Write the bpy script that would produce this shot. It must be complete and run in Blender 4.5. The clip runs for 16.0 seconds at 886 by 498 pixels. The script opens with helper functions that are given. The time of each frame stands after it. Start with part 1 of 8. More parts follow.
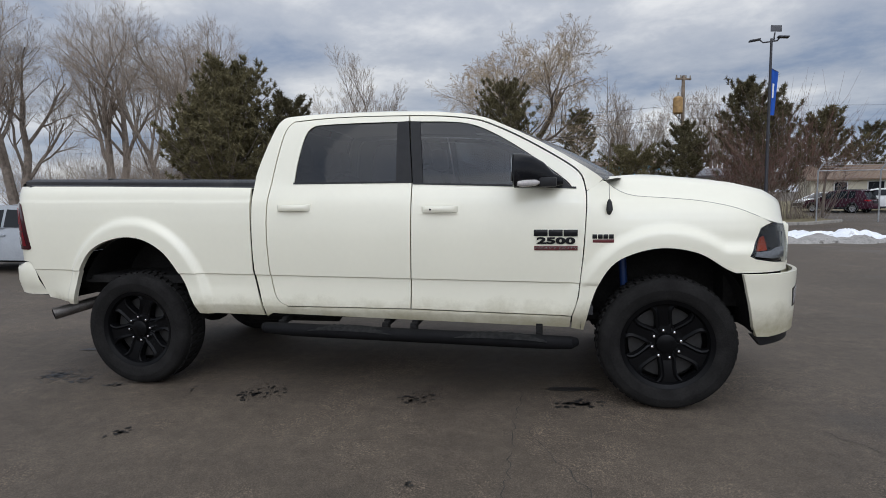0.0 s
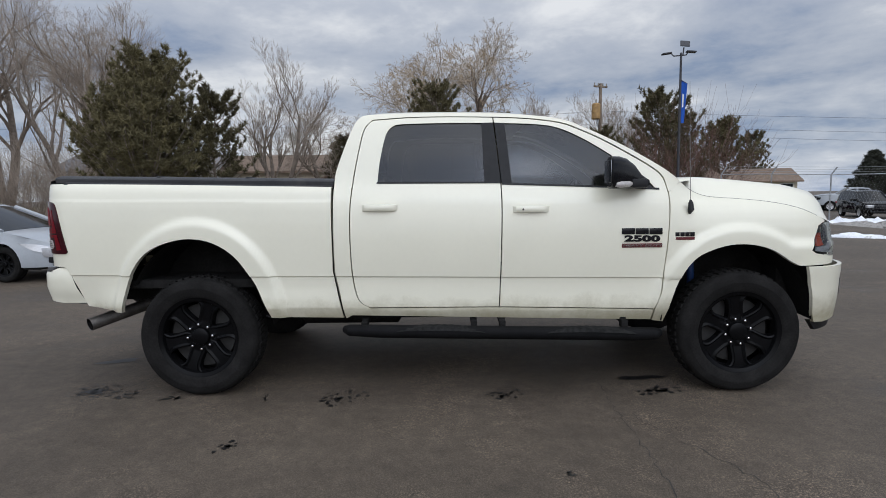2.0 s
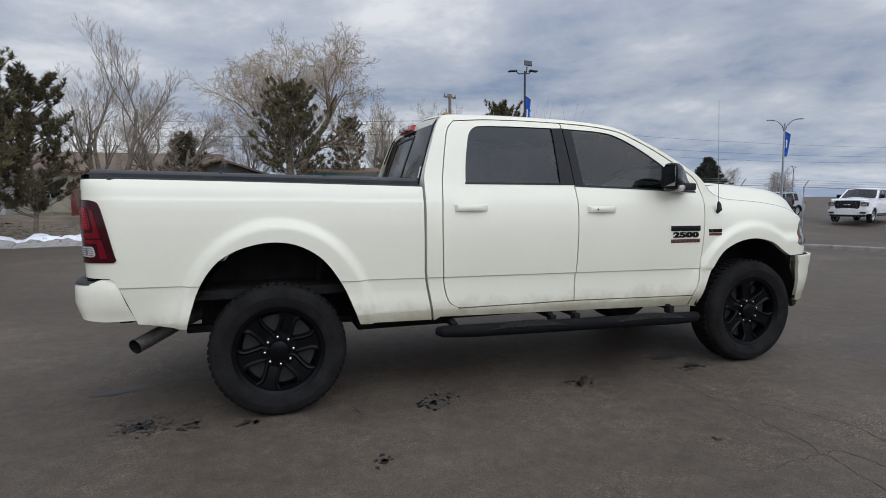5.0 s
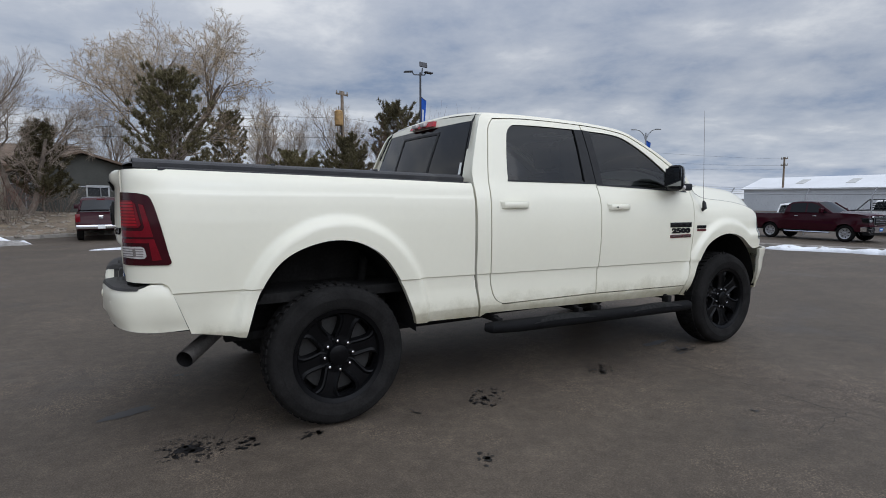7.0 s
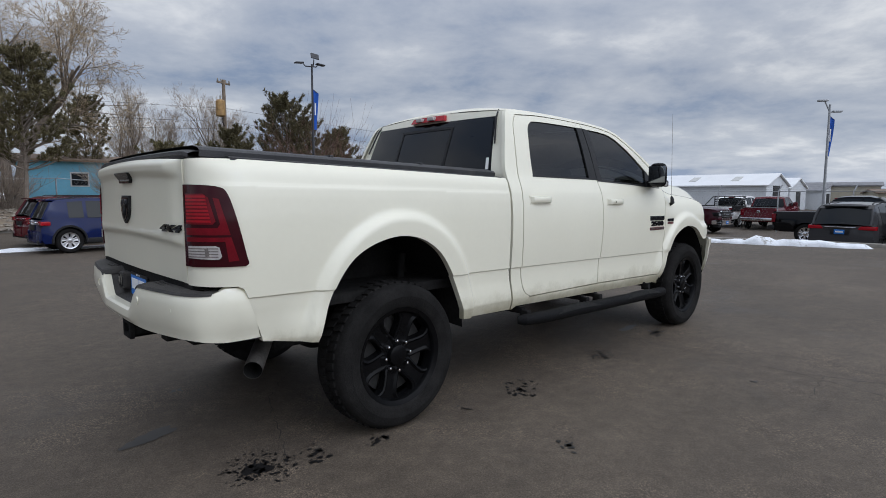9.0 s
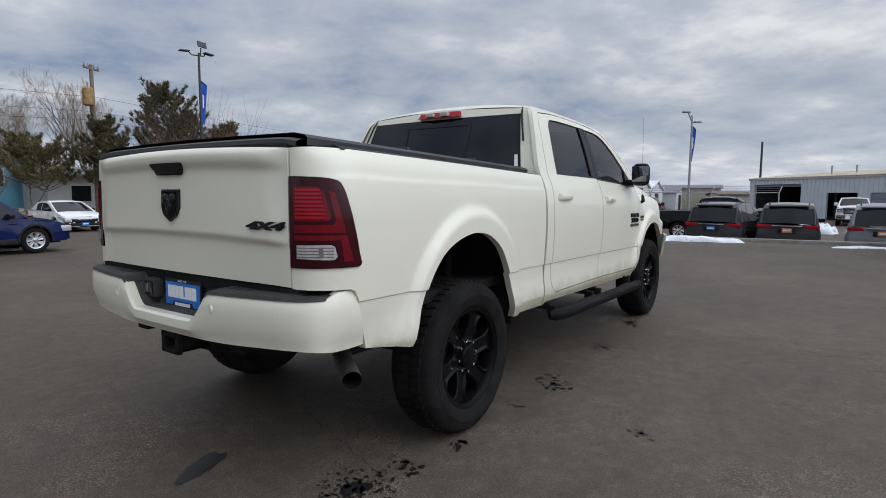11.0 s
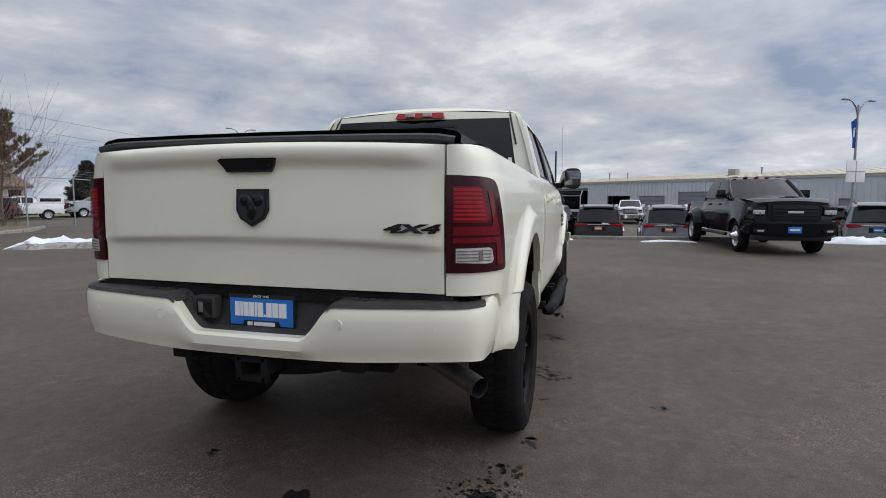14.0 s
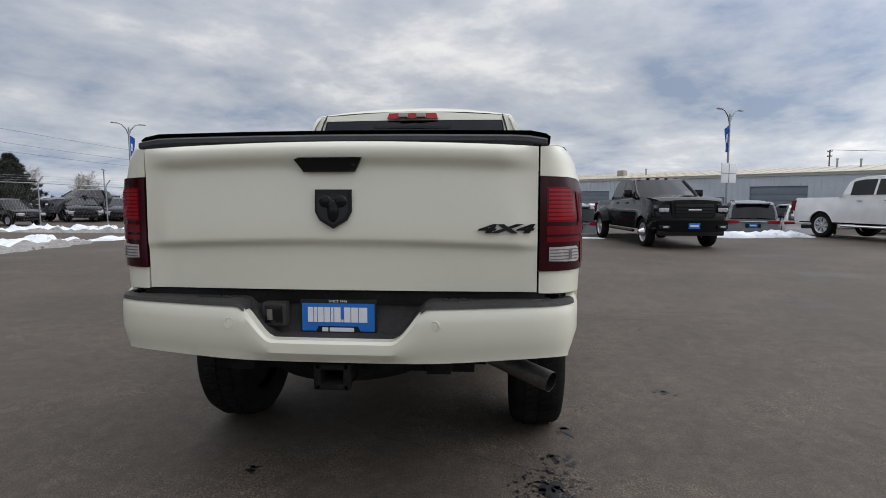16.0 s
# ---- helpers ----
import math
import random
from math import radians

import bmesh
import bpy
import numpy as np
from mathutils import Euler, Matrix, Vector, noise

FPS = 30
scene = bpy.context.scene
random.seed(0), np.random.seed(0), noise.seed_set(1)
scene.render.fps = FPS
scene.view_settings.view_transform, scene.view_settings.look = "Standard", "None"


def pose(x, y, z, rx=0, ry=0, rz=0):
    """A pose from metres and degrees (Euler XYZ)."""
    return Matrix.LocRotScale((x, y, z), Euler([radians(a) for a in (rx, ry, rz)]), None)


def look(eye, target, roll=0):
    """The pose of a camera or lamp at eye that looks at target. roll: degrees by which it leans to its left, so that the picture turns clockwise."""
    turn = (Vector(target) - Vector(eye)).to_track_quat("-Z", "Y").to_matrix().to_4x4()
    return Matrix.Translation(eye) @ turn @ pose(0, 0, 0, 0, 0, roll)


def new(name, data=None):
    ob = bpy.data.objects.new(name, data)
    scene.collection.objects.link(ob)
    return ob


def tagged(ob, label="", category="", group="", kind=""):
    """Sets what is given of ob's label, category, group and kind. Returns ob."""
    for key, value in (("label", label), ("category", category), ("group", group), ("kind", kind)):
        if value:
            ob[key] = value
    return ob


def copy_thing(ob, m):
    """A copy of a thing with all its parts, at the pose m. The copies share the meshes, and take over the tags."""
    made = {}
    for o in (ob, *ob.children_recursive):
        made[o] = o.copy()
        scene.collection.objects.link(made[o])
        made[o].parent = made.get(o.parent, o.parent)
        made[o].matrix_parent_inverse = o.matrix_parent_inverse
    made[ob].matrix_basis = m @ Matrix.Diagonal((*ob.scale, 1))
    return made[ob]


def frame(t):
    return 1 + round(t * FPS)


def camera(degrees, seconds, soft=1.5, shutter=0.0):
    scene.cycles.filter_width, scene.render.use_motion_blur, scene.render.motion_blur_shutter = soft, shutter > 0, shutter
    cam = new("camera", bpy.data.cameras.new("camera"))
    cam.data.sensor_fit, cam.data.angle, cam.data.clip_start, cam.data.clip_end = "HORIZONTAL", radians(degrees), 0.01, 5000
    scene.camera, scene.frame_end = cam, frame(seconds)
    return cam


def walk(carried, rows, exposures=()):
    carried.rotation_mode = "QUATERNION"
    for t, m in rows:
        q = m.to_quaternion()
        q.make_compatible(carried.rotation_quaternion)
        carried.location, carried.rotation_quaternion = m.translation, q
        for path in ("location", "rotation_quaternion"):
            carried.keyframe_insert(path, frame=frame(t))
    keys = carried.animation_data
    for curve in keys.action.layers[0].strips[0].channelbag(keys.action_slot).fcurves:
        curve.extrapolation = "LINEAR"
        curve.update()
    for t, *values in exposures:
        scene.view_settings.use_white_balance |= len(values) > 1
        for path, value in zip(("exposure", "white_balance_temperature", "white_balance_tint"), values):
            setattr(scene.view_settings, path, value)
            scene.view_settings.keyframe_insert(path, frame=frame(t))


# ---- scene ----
cam = camera(77.6, 16.0, soft=0.9)
PATH = [
    (0, (3.039, -4.602, 1.358), (2.674, -2.645, 1.17), -1.0),
    (0.5, (2.726, -4.664, 1.348), (2.443, -2.693, 1.157), -0.9),
    (1, (2.416, -4.709, 1.367), (2.205, -2.73, 1.174), -0.9),
    (1.5, (2.108, -4.754, 1.359), (1.983, -2.767, 1.165), -0.8),
    (2, (1.809, -4.788, 1.377), (1.773, -2.798, 1.184), -0.8),
    (2.5, (1.511, -4.784, 1.36), (1.573, -2.794, 1.167), -0.8),
    (3, (1.21, -4.767, 1.382), (1.387, -2.784, 1.187), -0.7),
    (3.5, (0.905, -4.751, 1.374), (1.202, -2.783, 1.181), -0.6),
    (4, (0.593, -4.714, 1.375), (0.987, -2.762, 1.186), -0.5),
    (6.5, (-0.838, -4.264, 1.341), (0.057, -2.485, 1.16), -0.2),
    (7, (-1.094, -4.11, 1.345), (-0.094, -2.387, 1.162), 0.0),
    (7.5, (-1.34, -3.978, 1.33), (-0.242, -2.316, 1.15), 0.0),
    (8, (-1.571, -3.826, 1.331), (-0.377, -2.232, 1.145), 0.0),
    (8.5, (-1.767, -3.639, 1.32), (-0.493, -2.109, 1.128), 0.0),
    (9, (-1.952, -3.439, 1.331), (-0.594, -1.985, 1.136), 0.1),
    (11.5, (-2.707, -2.374, 1.298), (-1.01, -1.334, 1.109), 0.3),
    (12, (-2.814, -2.167, 1.301), (-1.058, -1.227, 1.116), 0.3),
    (12.5, (-2.884, -1.927, 1.292), (-1.076, -1.093, 1.11), 0.3),
    (13, (-2.962, -1.703, 1.302), (-1.108, -0.975, 1.118), 0.3),
    (13.5, (-3.042, -1.526, 1.288), (-1.153, -0.894, 1.107), 0.2),
    (14, (-3.113, -1.344, 1.284), (-1.191, -0.818, 1.106), 0.2),
    (14.5, (-3.133, -1.135, 1.273), (-1.184, -0.721, 1.095), 0.1),
    (15, (-3.167, -0.936, 1.281), (-1.2, -0.627, 1.099), 0.1),
    (15.5, (-3.213, -0.761, 1.279), (-1.234, -0.533, 1.097), 0.1),
    (16, (-3.267, -0.613, 1.285), (-1.283, -0.443, 1.107), 0.0),
]
walk(cam, [(t, look(eye, target, roll)) for t, eye, target, roll in PATH],
     exposures=[(0.0, 0.11, 6470, 10), (3.5, 0.08, 6360, 10), (8.0, 0.05, 6340, 10), (12.0, 0.14, 6490, 10), (16.0, 0.20, 6690, 10)])

# ---- sky and sun ----
SUN_WAY = Vector((0.14, -0.83, 0.54)).normalized()      # towards the sun behind the clouds
world = bpy.data.worlds.new("overcast_sky")
scene.world = world
world.use_nodes = True


def sky_nodes():
    nt = world.node_tree
    n, l = nt.nodes, nt.links
    out = n["Background"]
    co = n.new("ShaderNodeTexCoord")
    sep = n.new("ShaderNodeSeparateXYZ")
    l.new(co.outputs["Generated"], sep.inputs[0])

    def calc(op, a, b=None, c=None):
        m = n.new("ShaderNodeMath")
        m.operation = op
        for i, v in enumerate((a, b, c)):
            if v is None:
                continue
            if isinstance(v, (int, float)):
                m.inputs[i].default_value = v
            else:
                l.new(v, m.inputs[i])
        return m.outputs[0]

    # level cloud deck seen from below: its banks crowd together towards the horizon
    up = calc("MAXIMUM", sep.outputs[2], 0.0)
    far = calc("DIVIDE", 1.0, calc("ADD", up, 0.19))
    flat = n.new("ShaderNodeCombineXYZ")
    l.new(calc("MULTIPLY", sep.outputs[0], far), flat.inputs[0])
    l.new(calc("MULTIPLY", sep.outputs[1], far), flat.inputs[1])

    def clouds(scale, detail, rough, warp, shift):
        mp = n.new("ShaderNodeMapping")
        mp.inputs["Location"].default_value = shift
        mp.inputs["Scale"].default_value = (1.0, 1.0, 1.0)
        mp.inputs["Rotation"].default_value = (0, 0, radians(35))
        l.new(flat.outputs[0], mp.inputs[0])
        t = n.new("ShaderNodeTexNoise")
        t.inputs["Scale"].default_value = scale
        t.inputs["Detail"].default_value = detail
        t.inputs["Roughness"].default_value = rough
        t.inputs["Distortion"].default_value = warp
        l.new(mp.outputs[0], t.inputs["Vector"])
        return t.outputs["Fac"]
    big = clouds(0.80, 9, 0.54, 0.25, (4.4, 2.9, 1.3))
    fine = clouds(3.2, 8, 0.60, 0.15, (7.7, 2.2, 4))
    mixed = calc("ADD", calc("MULTIPLY", big, 0.74), calc("MULTIPLY", fine, 0.26))
    ramp = n.new("ShaderNodeValToRGB")
    e = ramp.color_ramp.elements
    e[0].position, e[0].color = 0.40, (0.200, 0.250, 0.350, 1)
    e[1].position, e[1].color = 0.63, (0.640, 0.648, 0.660, 1)
    for p, c in ((0.465, (0.310, 0.345, 0.416, 1)), (0.545, (0.415, 0.440, 0.490, 1))):
        k = e.new(p)
        k.color = c
    l.new(mixed, ramp.inputs[0])
    # the deck is brighter round the hidden sun
    sunward = n.new("ShaderNodeVectorMath")
    sunward.operation = "DOT_PRODUCT"
    l.new(co.outputs["Generated"], sunward.inputs[0])
    sunward.inputs[1].default_value = SUN_WAY
    near = calc("MAXIMUM", sunward.outputs["Value"], 0.0)
    glow = calc("ADD", calc("MULTIPLY", calc("POWER", near, 4.0), 1.7), calc("ADD", calc("MULTIPLY", calc("POWER", near, 60.0), 1.2), calc("MULTIPLY", calc("POWER", near, 500.0), 5.0)))
    # clear sky behind the clouds
    sky = n.new("ShaderNodeTexSky")
    sky.sky_type = "NISHITA"
    sky.sun_disc = False
    sky.sun_elevation = math.asin(SUN_WAY.z)
    sky.sun_rotation = math.atan2(SUN_WAY.x, SUN_WAY.y)
    lit = n.new("ShaderNodeVectorMath")
    lit.operation = "SCALE"
    l.new(ramp.outputs[0], lit.inputs[0])
    thick = n.new("ShaderNodeValToRGB")         # thin and bright at the horizon, heavy above it, thinner again overhead
    stops = thick.color_ramp.elements
    stops[0].position, stops[0].color = 0.0, (0.62, 0.62, 0.62, 1)
    stops[1].position, stops[1].color = 0.85, (0.88, 0.88, 0.88, 1)
    for p, v in ((0.045, 0.54), (0.10, 0.485), (0.18, 0.455), (0.36, 0.51), (0.5, 0.63)):
        stops.new(p).color = (v, v, v, 1)
    l.new(up, thick.inputs[0])
    l.new(calc("MULTIPLY", calc("ADD", glow, 1.0), calc("MULTIPLY", thick.outputs[0], 2.0)), lit.inputs["Scale"])
    clear = n.new("ShaderNodeVectorMath")
    clear.operation = "SCALE"
    clear.inputs["Scale"].default_value = 0.08
    l.new(sky.outputs[0], clear.inputs[0])
    mix = n.new("ShaderNodeMix")
    mix.data_type = "RGBA"
    mix.inputs["Factor"].default_value = 0.92
    l.new(clear.outputs[0], mix.inputs["A"])
    l.new(lit.outputs[0], mix.inputs["B"])
    l.new(mix.outputs["Result"], out.inputs[0])
    out.inputs[1].default_value = 1.2


sky_nodes()
lamp = bpy.data.lights.new("sun", "SUN")
lamp.energy, lamp.angle, lamp.color = 0.5, radians(60), (1.0, 0.965, 0.92)
sun = new("sun", lamp)
sun.matrix_world = look(SUN_WAY * 50, (0, 0, 0))
scene.view_settings.exposure = 0.0


# ---- materials ----
def material(name, colour, rough=0.5, metal=0.0, vary=0.0, scale=6.0, bump=0.0, bump_scale=80.0, coat=0.0, spec=0.5,
             stain=None, stain_scale=1.2, stain_at=0.6, per=0.0):
    """A painted, cast or grown surface: base colour with large and fine variation, stains and fine relief."""
    m = bpy.data.materials.new(name)
    m.use_nodes = True
    n, l = m.node_tree.nodes, m.node_tree.links
    b = n["Principled BSDF"]
    b.inputs["Roughness"].default_value = rough
    b.inputs["Metallic"].default_value = metal
    b.inputs["Coat Weight"].default_value = coat
    b.inputs["Coat Roughness"].default_value = 0.04
    b.inputs["Specular IOR Level"].default_value = spec
    co = n.new("ShaderNodeTexCoord")
    src = None
    base = n.new("ShaderNodeRGB")
    base.outputs[0].default_value = (*colour, 1)
    src = base.outputs[0]
    if vary:
        for sc, amount, detail in ((scale, vary, 6), (scale * 9, vary * 0.6, 4)):
            t = n.new("ShaderNodeTexNoise")
            t.inputs["Scale"].default_value, t.inputs["Detail"].default_value = sc, detail
            l.new(co.outputs["Object"], t.inputs["Vector"])
            r = n.new("ShaderNodeMapRange")
            r.inputs["From Min"].default_value, r.inputs["From Max"].default_value = 0.3, 0.7
            r.inputs["To Min"].default_value, r.inputs["To Max"].default_value = 1 - amount, 1 + amount
            l.new(t.outputs["Fac"], r.inputs["Value"])
            v = n.new("ShaderNodeVectorMath")
            v.operation = "SCALE"
            l.new(src, v.inputs[0])
            l.new(r.outputs[0], v.inputs["Scale"])
            src = v.outputs[0]
    if per:
        info = n.new("ShaderNodeObjectInfo")
        geo = n.new("ShaderNodeNewGeometry")
        add = n.new("ShaderNodeMath")
        add.operation = "ADD"
        l.new(info.outputs["Random"], add.inputs[0])
        l.new(geo.outputs["Random Per Island"], add.inputs[1])
        r = n.new("ShaderNodeMapRange")
        r.inputs["From Max"].default_value = 2.0
        r.inputs["To Min"].default_value, r.inputs["To Max"].default_value = 1 - per, 1 + per
        l.new(add.outputs[0], r.inputs["Value"])
        v = n.new("ShaderNodeVectorMath")
        v.operation = "SCALE"
        l.new(src, v.inputs[0])
        l.new(r.outputs[0], v.inputs["Scale"])
        src = v.outputs[0]
    if stain:
        t = n.new("ShaderNodeTexNoise")
        t.inputs["Scale"].default_value, t.inputs["Detail"].default_value = stain_scale, 9
        t.inputs["Roughness"].default_value = 0.62
        l.new(co.outputs["Object"], t.inputs["Vector"])
        r = n.new("ShaderNodeMapRange")
        r.inputs["From Min"].default_value, r.inputs["From Max"].default_value = stain_at, stain_at + 0.12
        l.new(t.outputs["Fac"], r.inputs["Value"])
        mx = n.new("ShaderNodeMix")
        mx.data_type = "RGBA"
        l.new(r.outputs[0], mx.inputs["Factor"])
        l.new(src, mx.inputs["A"])
        mx.inputs["B"].default_value = (*stain, 1)
        src = mx.outputs["Result"]
    l.new(src, b.inputs["Base Color"])
    if bump:
        t = n.new("ShaderNodeTexNoise")
        t.inputs["Scale"].default_value, t.inputs["Detail"].default_value = bump_scale, 5
        l.new(co.outputs["Object"], t.inputs["Vector"])
        k = n.new("ShaderNodeBump")
        k.inputs["Strength"].default_value, k.inputs["Distance"].default_value = bump, 0.01
        l.new(t.outputs["Fac"], k.inputs["Height"])
        l.new(k.outputs[0], b.inputs["Normal"])
    return m


def glass_material(name, tint, through_part):
    """Tinted pane: a clear sheet with its own colour, and the gloss of glass on top."""
    m = bpy.data.materials.new(name)
    m.use_nodes = True
    n, l = m.node_tree.nodes, m.node_tree.links
    out = n["Material Output"]
    n.remove(n["Principled BSDF"])
    clear = n.new("ShaderNodeBsdfTransparent")
    clear.inputs[0].default_value = (tint[0] * through_part, tint[1] * through_part, tint[2] * through_part, 1)
    gloss = n.new("ShaderNodeBsdfGlossy")
    gloss.inputs["Roughness"].default_value = 0.025
    fr = n.new("ShaderNodeFresnel")
    fr.inputs[0].default_value = 1.55
    mix = n.new("ShaderNodeMixShader")
    l.new(fr.outputs[0], mix.inputs[0])
    l.new(clear.outputs[0], mix.inputs[1])
    l.new(gloss.outputs[0], mix.inputs[2])
    l.new(mix.outputs[0], out.inputs[0])
    return m


def truck_paint():
    """Creamy white clear-coated paint, with road film low on the panels."""
    m = material("white_paint", (0.795, 0.765, 0.625), 0.32, 0, 0.012, 3.0, coat=0.5)
    n, l = m.node_tree.nodes, m.node_tree.links
    b = n["Principled BSDF"]
    src = b.inputs["Base Color"].links[0].from_socket
    geo = n.new("ShaderNodeNewGeometry")
    sep = n.new("ShaderNodeSeparateXYZ")
    l.new(geo.outputs["Position"], sep.inputs[0])
    t = n.new("ShaderNodeTexNoise")
    t.inputs["Scale"].default_value, t.inputs["Detail"].default_value, t.inputs["Roughness"].default_value = 5.0, 10, 0.7
    l.new(geo.outputs["Position"], t.inputs["Vector"])
    high = n.new("ShaderNodeMapRange")
    high.inputs["From Min"].default_value, high.inputs["From Max"].default_value = 0.78, 0.50
    high.inputs["To Min"].default_value, high.inputs["To Max"].default_value = -0.42, 0.47
    l.new(sep.outputs[2], high.inputs["Value"])
    add = n.new("ShaderNodeMath")
    add.operation = "ADD"
    l.new(high.outputs[0], add.inputs[0])
    l.new(t.outputs["Fac"], add.inputs[1])
    r = n.new("ShaderNodeMapRange")
    r.inputs["From Min"].default_value, r.inputs["From Max"].default_value = 0.44, 0.98
    r.inputs["To Max"].default_value = 0.85
    l.new(add.outputs[0], r.inputs["Value"])
    mx = n.new("ShaderNodeMix")
    mx.data_type = "RGBA"
    l.new(r.outputs[0], mx.inputs["Factor"])
    l.new(src, mx.inputs["A"])
    mx.inputs["B"].default_value = (0.36, 0.32, 0.20, 1)
    l.new(mx.outputs["Result"], b.inputs["Base Color"])
    rr = n.new("ShaderNodeMapRange")
    rr.inputs["To Min"].default_value, rr.inputs["To Max"].default_value = 0.32, 0.6
    l.new(r.outputs[0], rr.inputs["Value"])
    l.new(rr.outputs[0], b.inputs["Roughness"])
    return m


WHITE = truck_paint()
TINT = glass_material("tinted_glass", (0.82, 0.9, 0.95), 0.24)
DARK_TINT = glass_material("privacy_glass", (0.8, 0.88, 0.95), 0.11)
CLEAR = glass_material("clear_glass", (0.95, 0.98, 1.0), 0.92)
BLACK_TRIM = material("black_plastic_trim", (0.018, 0.018, 0.019), 0.45, 0, 0.15, 20, 0.15, 300, spec=0.2)
GLOSS_BLACK = material("gloss_black", (0.008, 0.008, 0.009), 0.14, 0, coat=0.08, spec=0.26)
TEXTURED = material("textured_black_plastic", (0.034, 0.031, 0.028), 0.62, 0, 0.25, 14, 0.5, 260, stain=(0.085, 0.078, 0.07), stain_at=0.62, stain_scale=6)
VINYL = material("black_vinyl_cover", (0.028, 0.028, 0.03), 0.55, 0, 0.2, 9, 0.35, 400, stain=(0.06, 0.058, 0.055), stain_at=0.6, stain_scale=3)
RUBBER = material("tyre_rubber", (0.0165, 0.0158, 0.0152), 0.85, 0, 0.3, 8, 0.35, 120, spec=0.06, stain=(0.020, 0.022, 0.020), stain_at=0.63, stain_scale=5)
RIM_BLACK = material("satin_black_wheel", (0.004, 0.004, 0.0044), 0.26, 0.0, 0.15, 20, spec=0.10)
UNDER = material("underbody_black", (0.014, 0.0134, 0.0128), 0.9, 0, 0.4, 6, 0.4, 50, spec=0.15)
CHROME = material("chrome", (0.78, 0.78, 0.8), 0.12, 1.0)
MIRROR = material("dark_mirror_glass", (0.22, 0.23, 0.24), 0.03, 1.0)
STEEL = material("weathered_steel", (0.20, 0.185, 0.17), 0.5, 0.8, 0.25, 10, 0.2, 90, stain=(0.12, 0.07, 0.04), stain_at=0.62, stain_scale=9)
BRAKE = material("brake_disc_steel", (0.022, 0.021, 0.020), 0.6, 0.3, 0.2, 30)
LAMP_RED = material("red_lens", (0.145, 0.004, 0.010), 0.12, 0, 0.15, 25, coat=0.0, spec=0.3)
LED_RED = material("bright_red_lens", (0.34, 0.008, 0.016), 0.14, 0, 0.1, 25, coat=0.0, spec=0.3)
STEP_BLACK = material("satin_black_step", (0.007, 0.007, 0.0075), 0.62, 0, 0.25, 14, 0.3, 200, spec=0.10)
STEP_PAD = material("worn_black_tread", (0.016, 0.016, 0.0155), 0.75, 0, 0.5, 40, 0.6, 120, spec=0.12)
LAMP_DARK = material("smoked_red_lens", (0.034, 0.002, 0.005), 0.12, 0, 0.12, 20, coat=0.0, spec=0.3)
LAMP_CLEAR = material("clear_lens", (0.50, 0.50, 0.51), 0.15, 0.35, 0.15, 60, 0.15, 120, coat=0.4)
LENS_WHITE = material("white_prism_lens", (0.46, 0.43, 0.41), 0.22, 0, 0.12, 60, 0.1, 200, coat=0.3)
LENS_RIB = material("shaded_prism_rib", (0.17, 0.15, 0.14), 0.2, 0, 0.15, 60, coat=0.3)
AMBER = material("amber_lens", (0.42, 0.05, 0.012), 0.12, coat=0.5)
PLATE_BLUE = material("plate_blue", (0.012, 0.165, 0.56), 0.4, 0, 0.04, 30)
INK_WHITE = material("white_print", (0.8, 0.8, 0.8), 0.5, 0, 0.03, 30)
SHOCK_BLUE = material("blue_shock_paint", (0.008, 0.03, 0.11), 0.4, 0, 0.1, 20)
CABIN = material("dark_cabin_cloth", (0.055, 0.055, 0.058), 0.85, 0, 0.2, 20, 0.2, 200)
BADGE_RED = material("badge_red", (0.10, 0.012, 0.014), 0.35)
STICKER = material("paper_sticker", (0.75, 0.75, 0.72), 0.6)


# ---- mesh helpers ----
def smooth_edges(bm, angle=32):
    for f in bm.faces:
        f.smooth = True
    lim = radians(angle)
    for e in bm.edges:
        if len(e.link_faces) == 2:
            a = e.link_faces[0].normal.angle(e.link_faces[1].normal, 0)
            e.smooth = a < lim
        else:
            e.smooth = True


def part(name, bm, mat, parent, label="", angle=32, kind=""):
    """Link a bmesh as one mesh object under a thing or a part."""
    bm.normal_update()
    smooth_edges(bm, angle)
    me = bpy.data.meshes.new(name)
    bm.to_mesh(me)
    bm.free()
    me.materials.append(mat)
    ob = new(name, me)
    if parent is not None:
        ob.parent = parent
    if label or kind:
        tagged(ob, label, kind=kind)
    return ob


def thing(name, m, label, category, group="", kind=""):
    ob = new(name)
    ob.matrix_world = m
    ob.empty_display_size = 0.2
    return tagged(ob, label, category, group, kind)


def add_box(bm, lo, hi, bevel=0.0, m=None):
    r = bmesh.ops.create_cube(bm, size=1)["verts"]
    for v in r:
        v.co = Vector([(a + b) / 2 + c * (b - a) for a, b, c in zip(lo, hi, v.co)])
    if bevel:
        es = list({e for v in r for e in v.link_edges})
        g = bmesh.ops.bevel(bm, geom=es, offset=bevel, segments=2, affect="EDGES", profile=0.6)
        r = list({v for f in g["faces"] for v in f.verts} | {v for v in r if v.is_valid})
    if m is not None:
        bmesh.ops.transform(bm, matrix=m, verts=r)
    return r


def boxes(*specs, bevel=0.006):
    bm = bmesh.new()
    for lo, hi in specs:
        add_box(bm, lo, hi, bevel)
    return bm


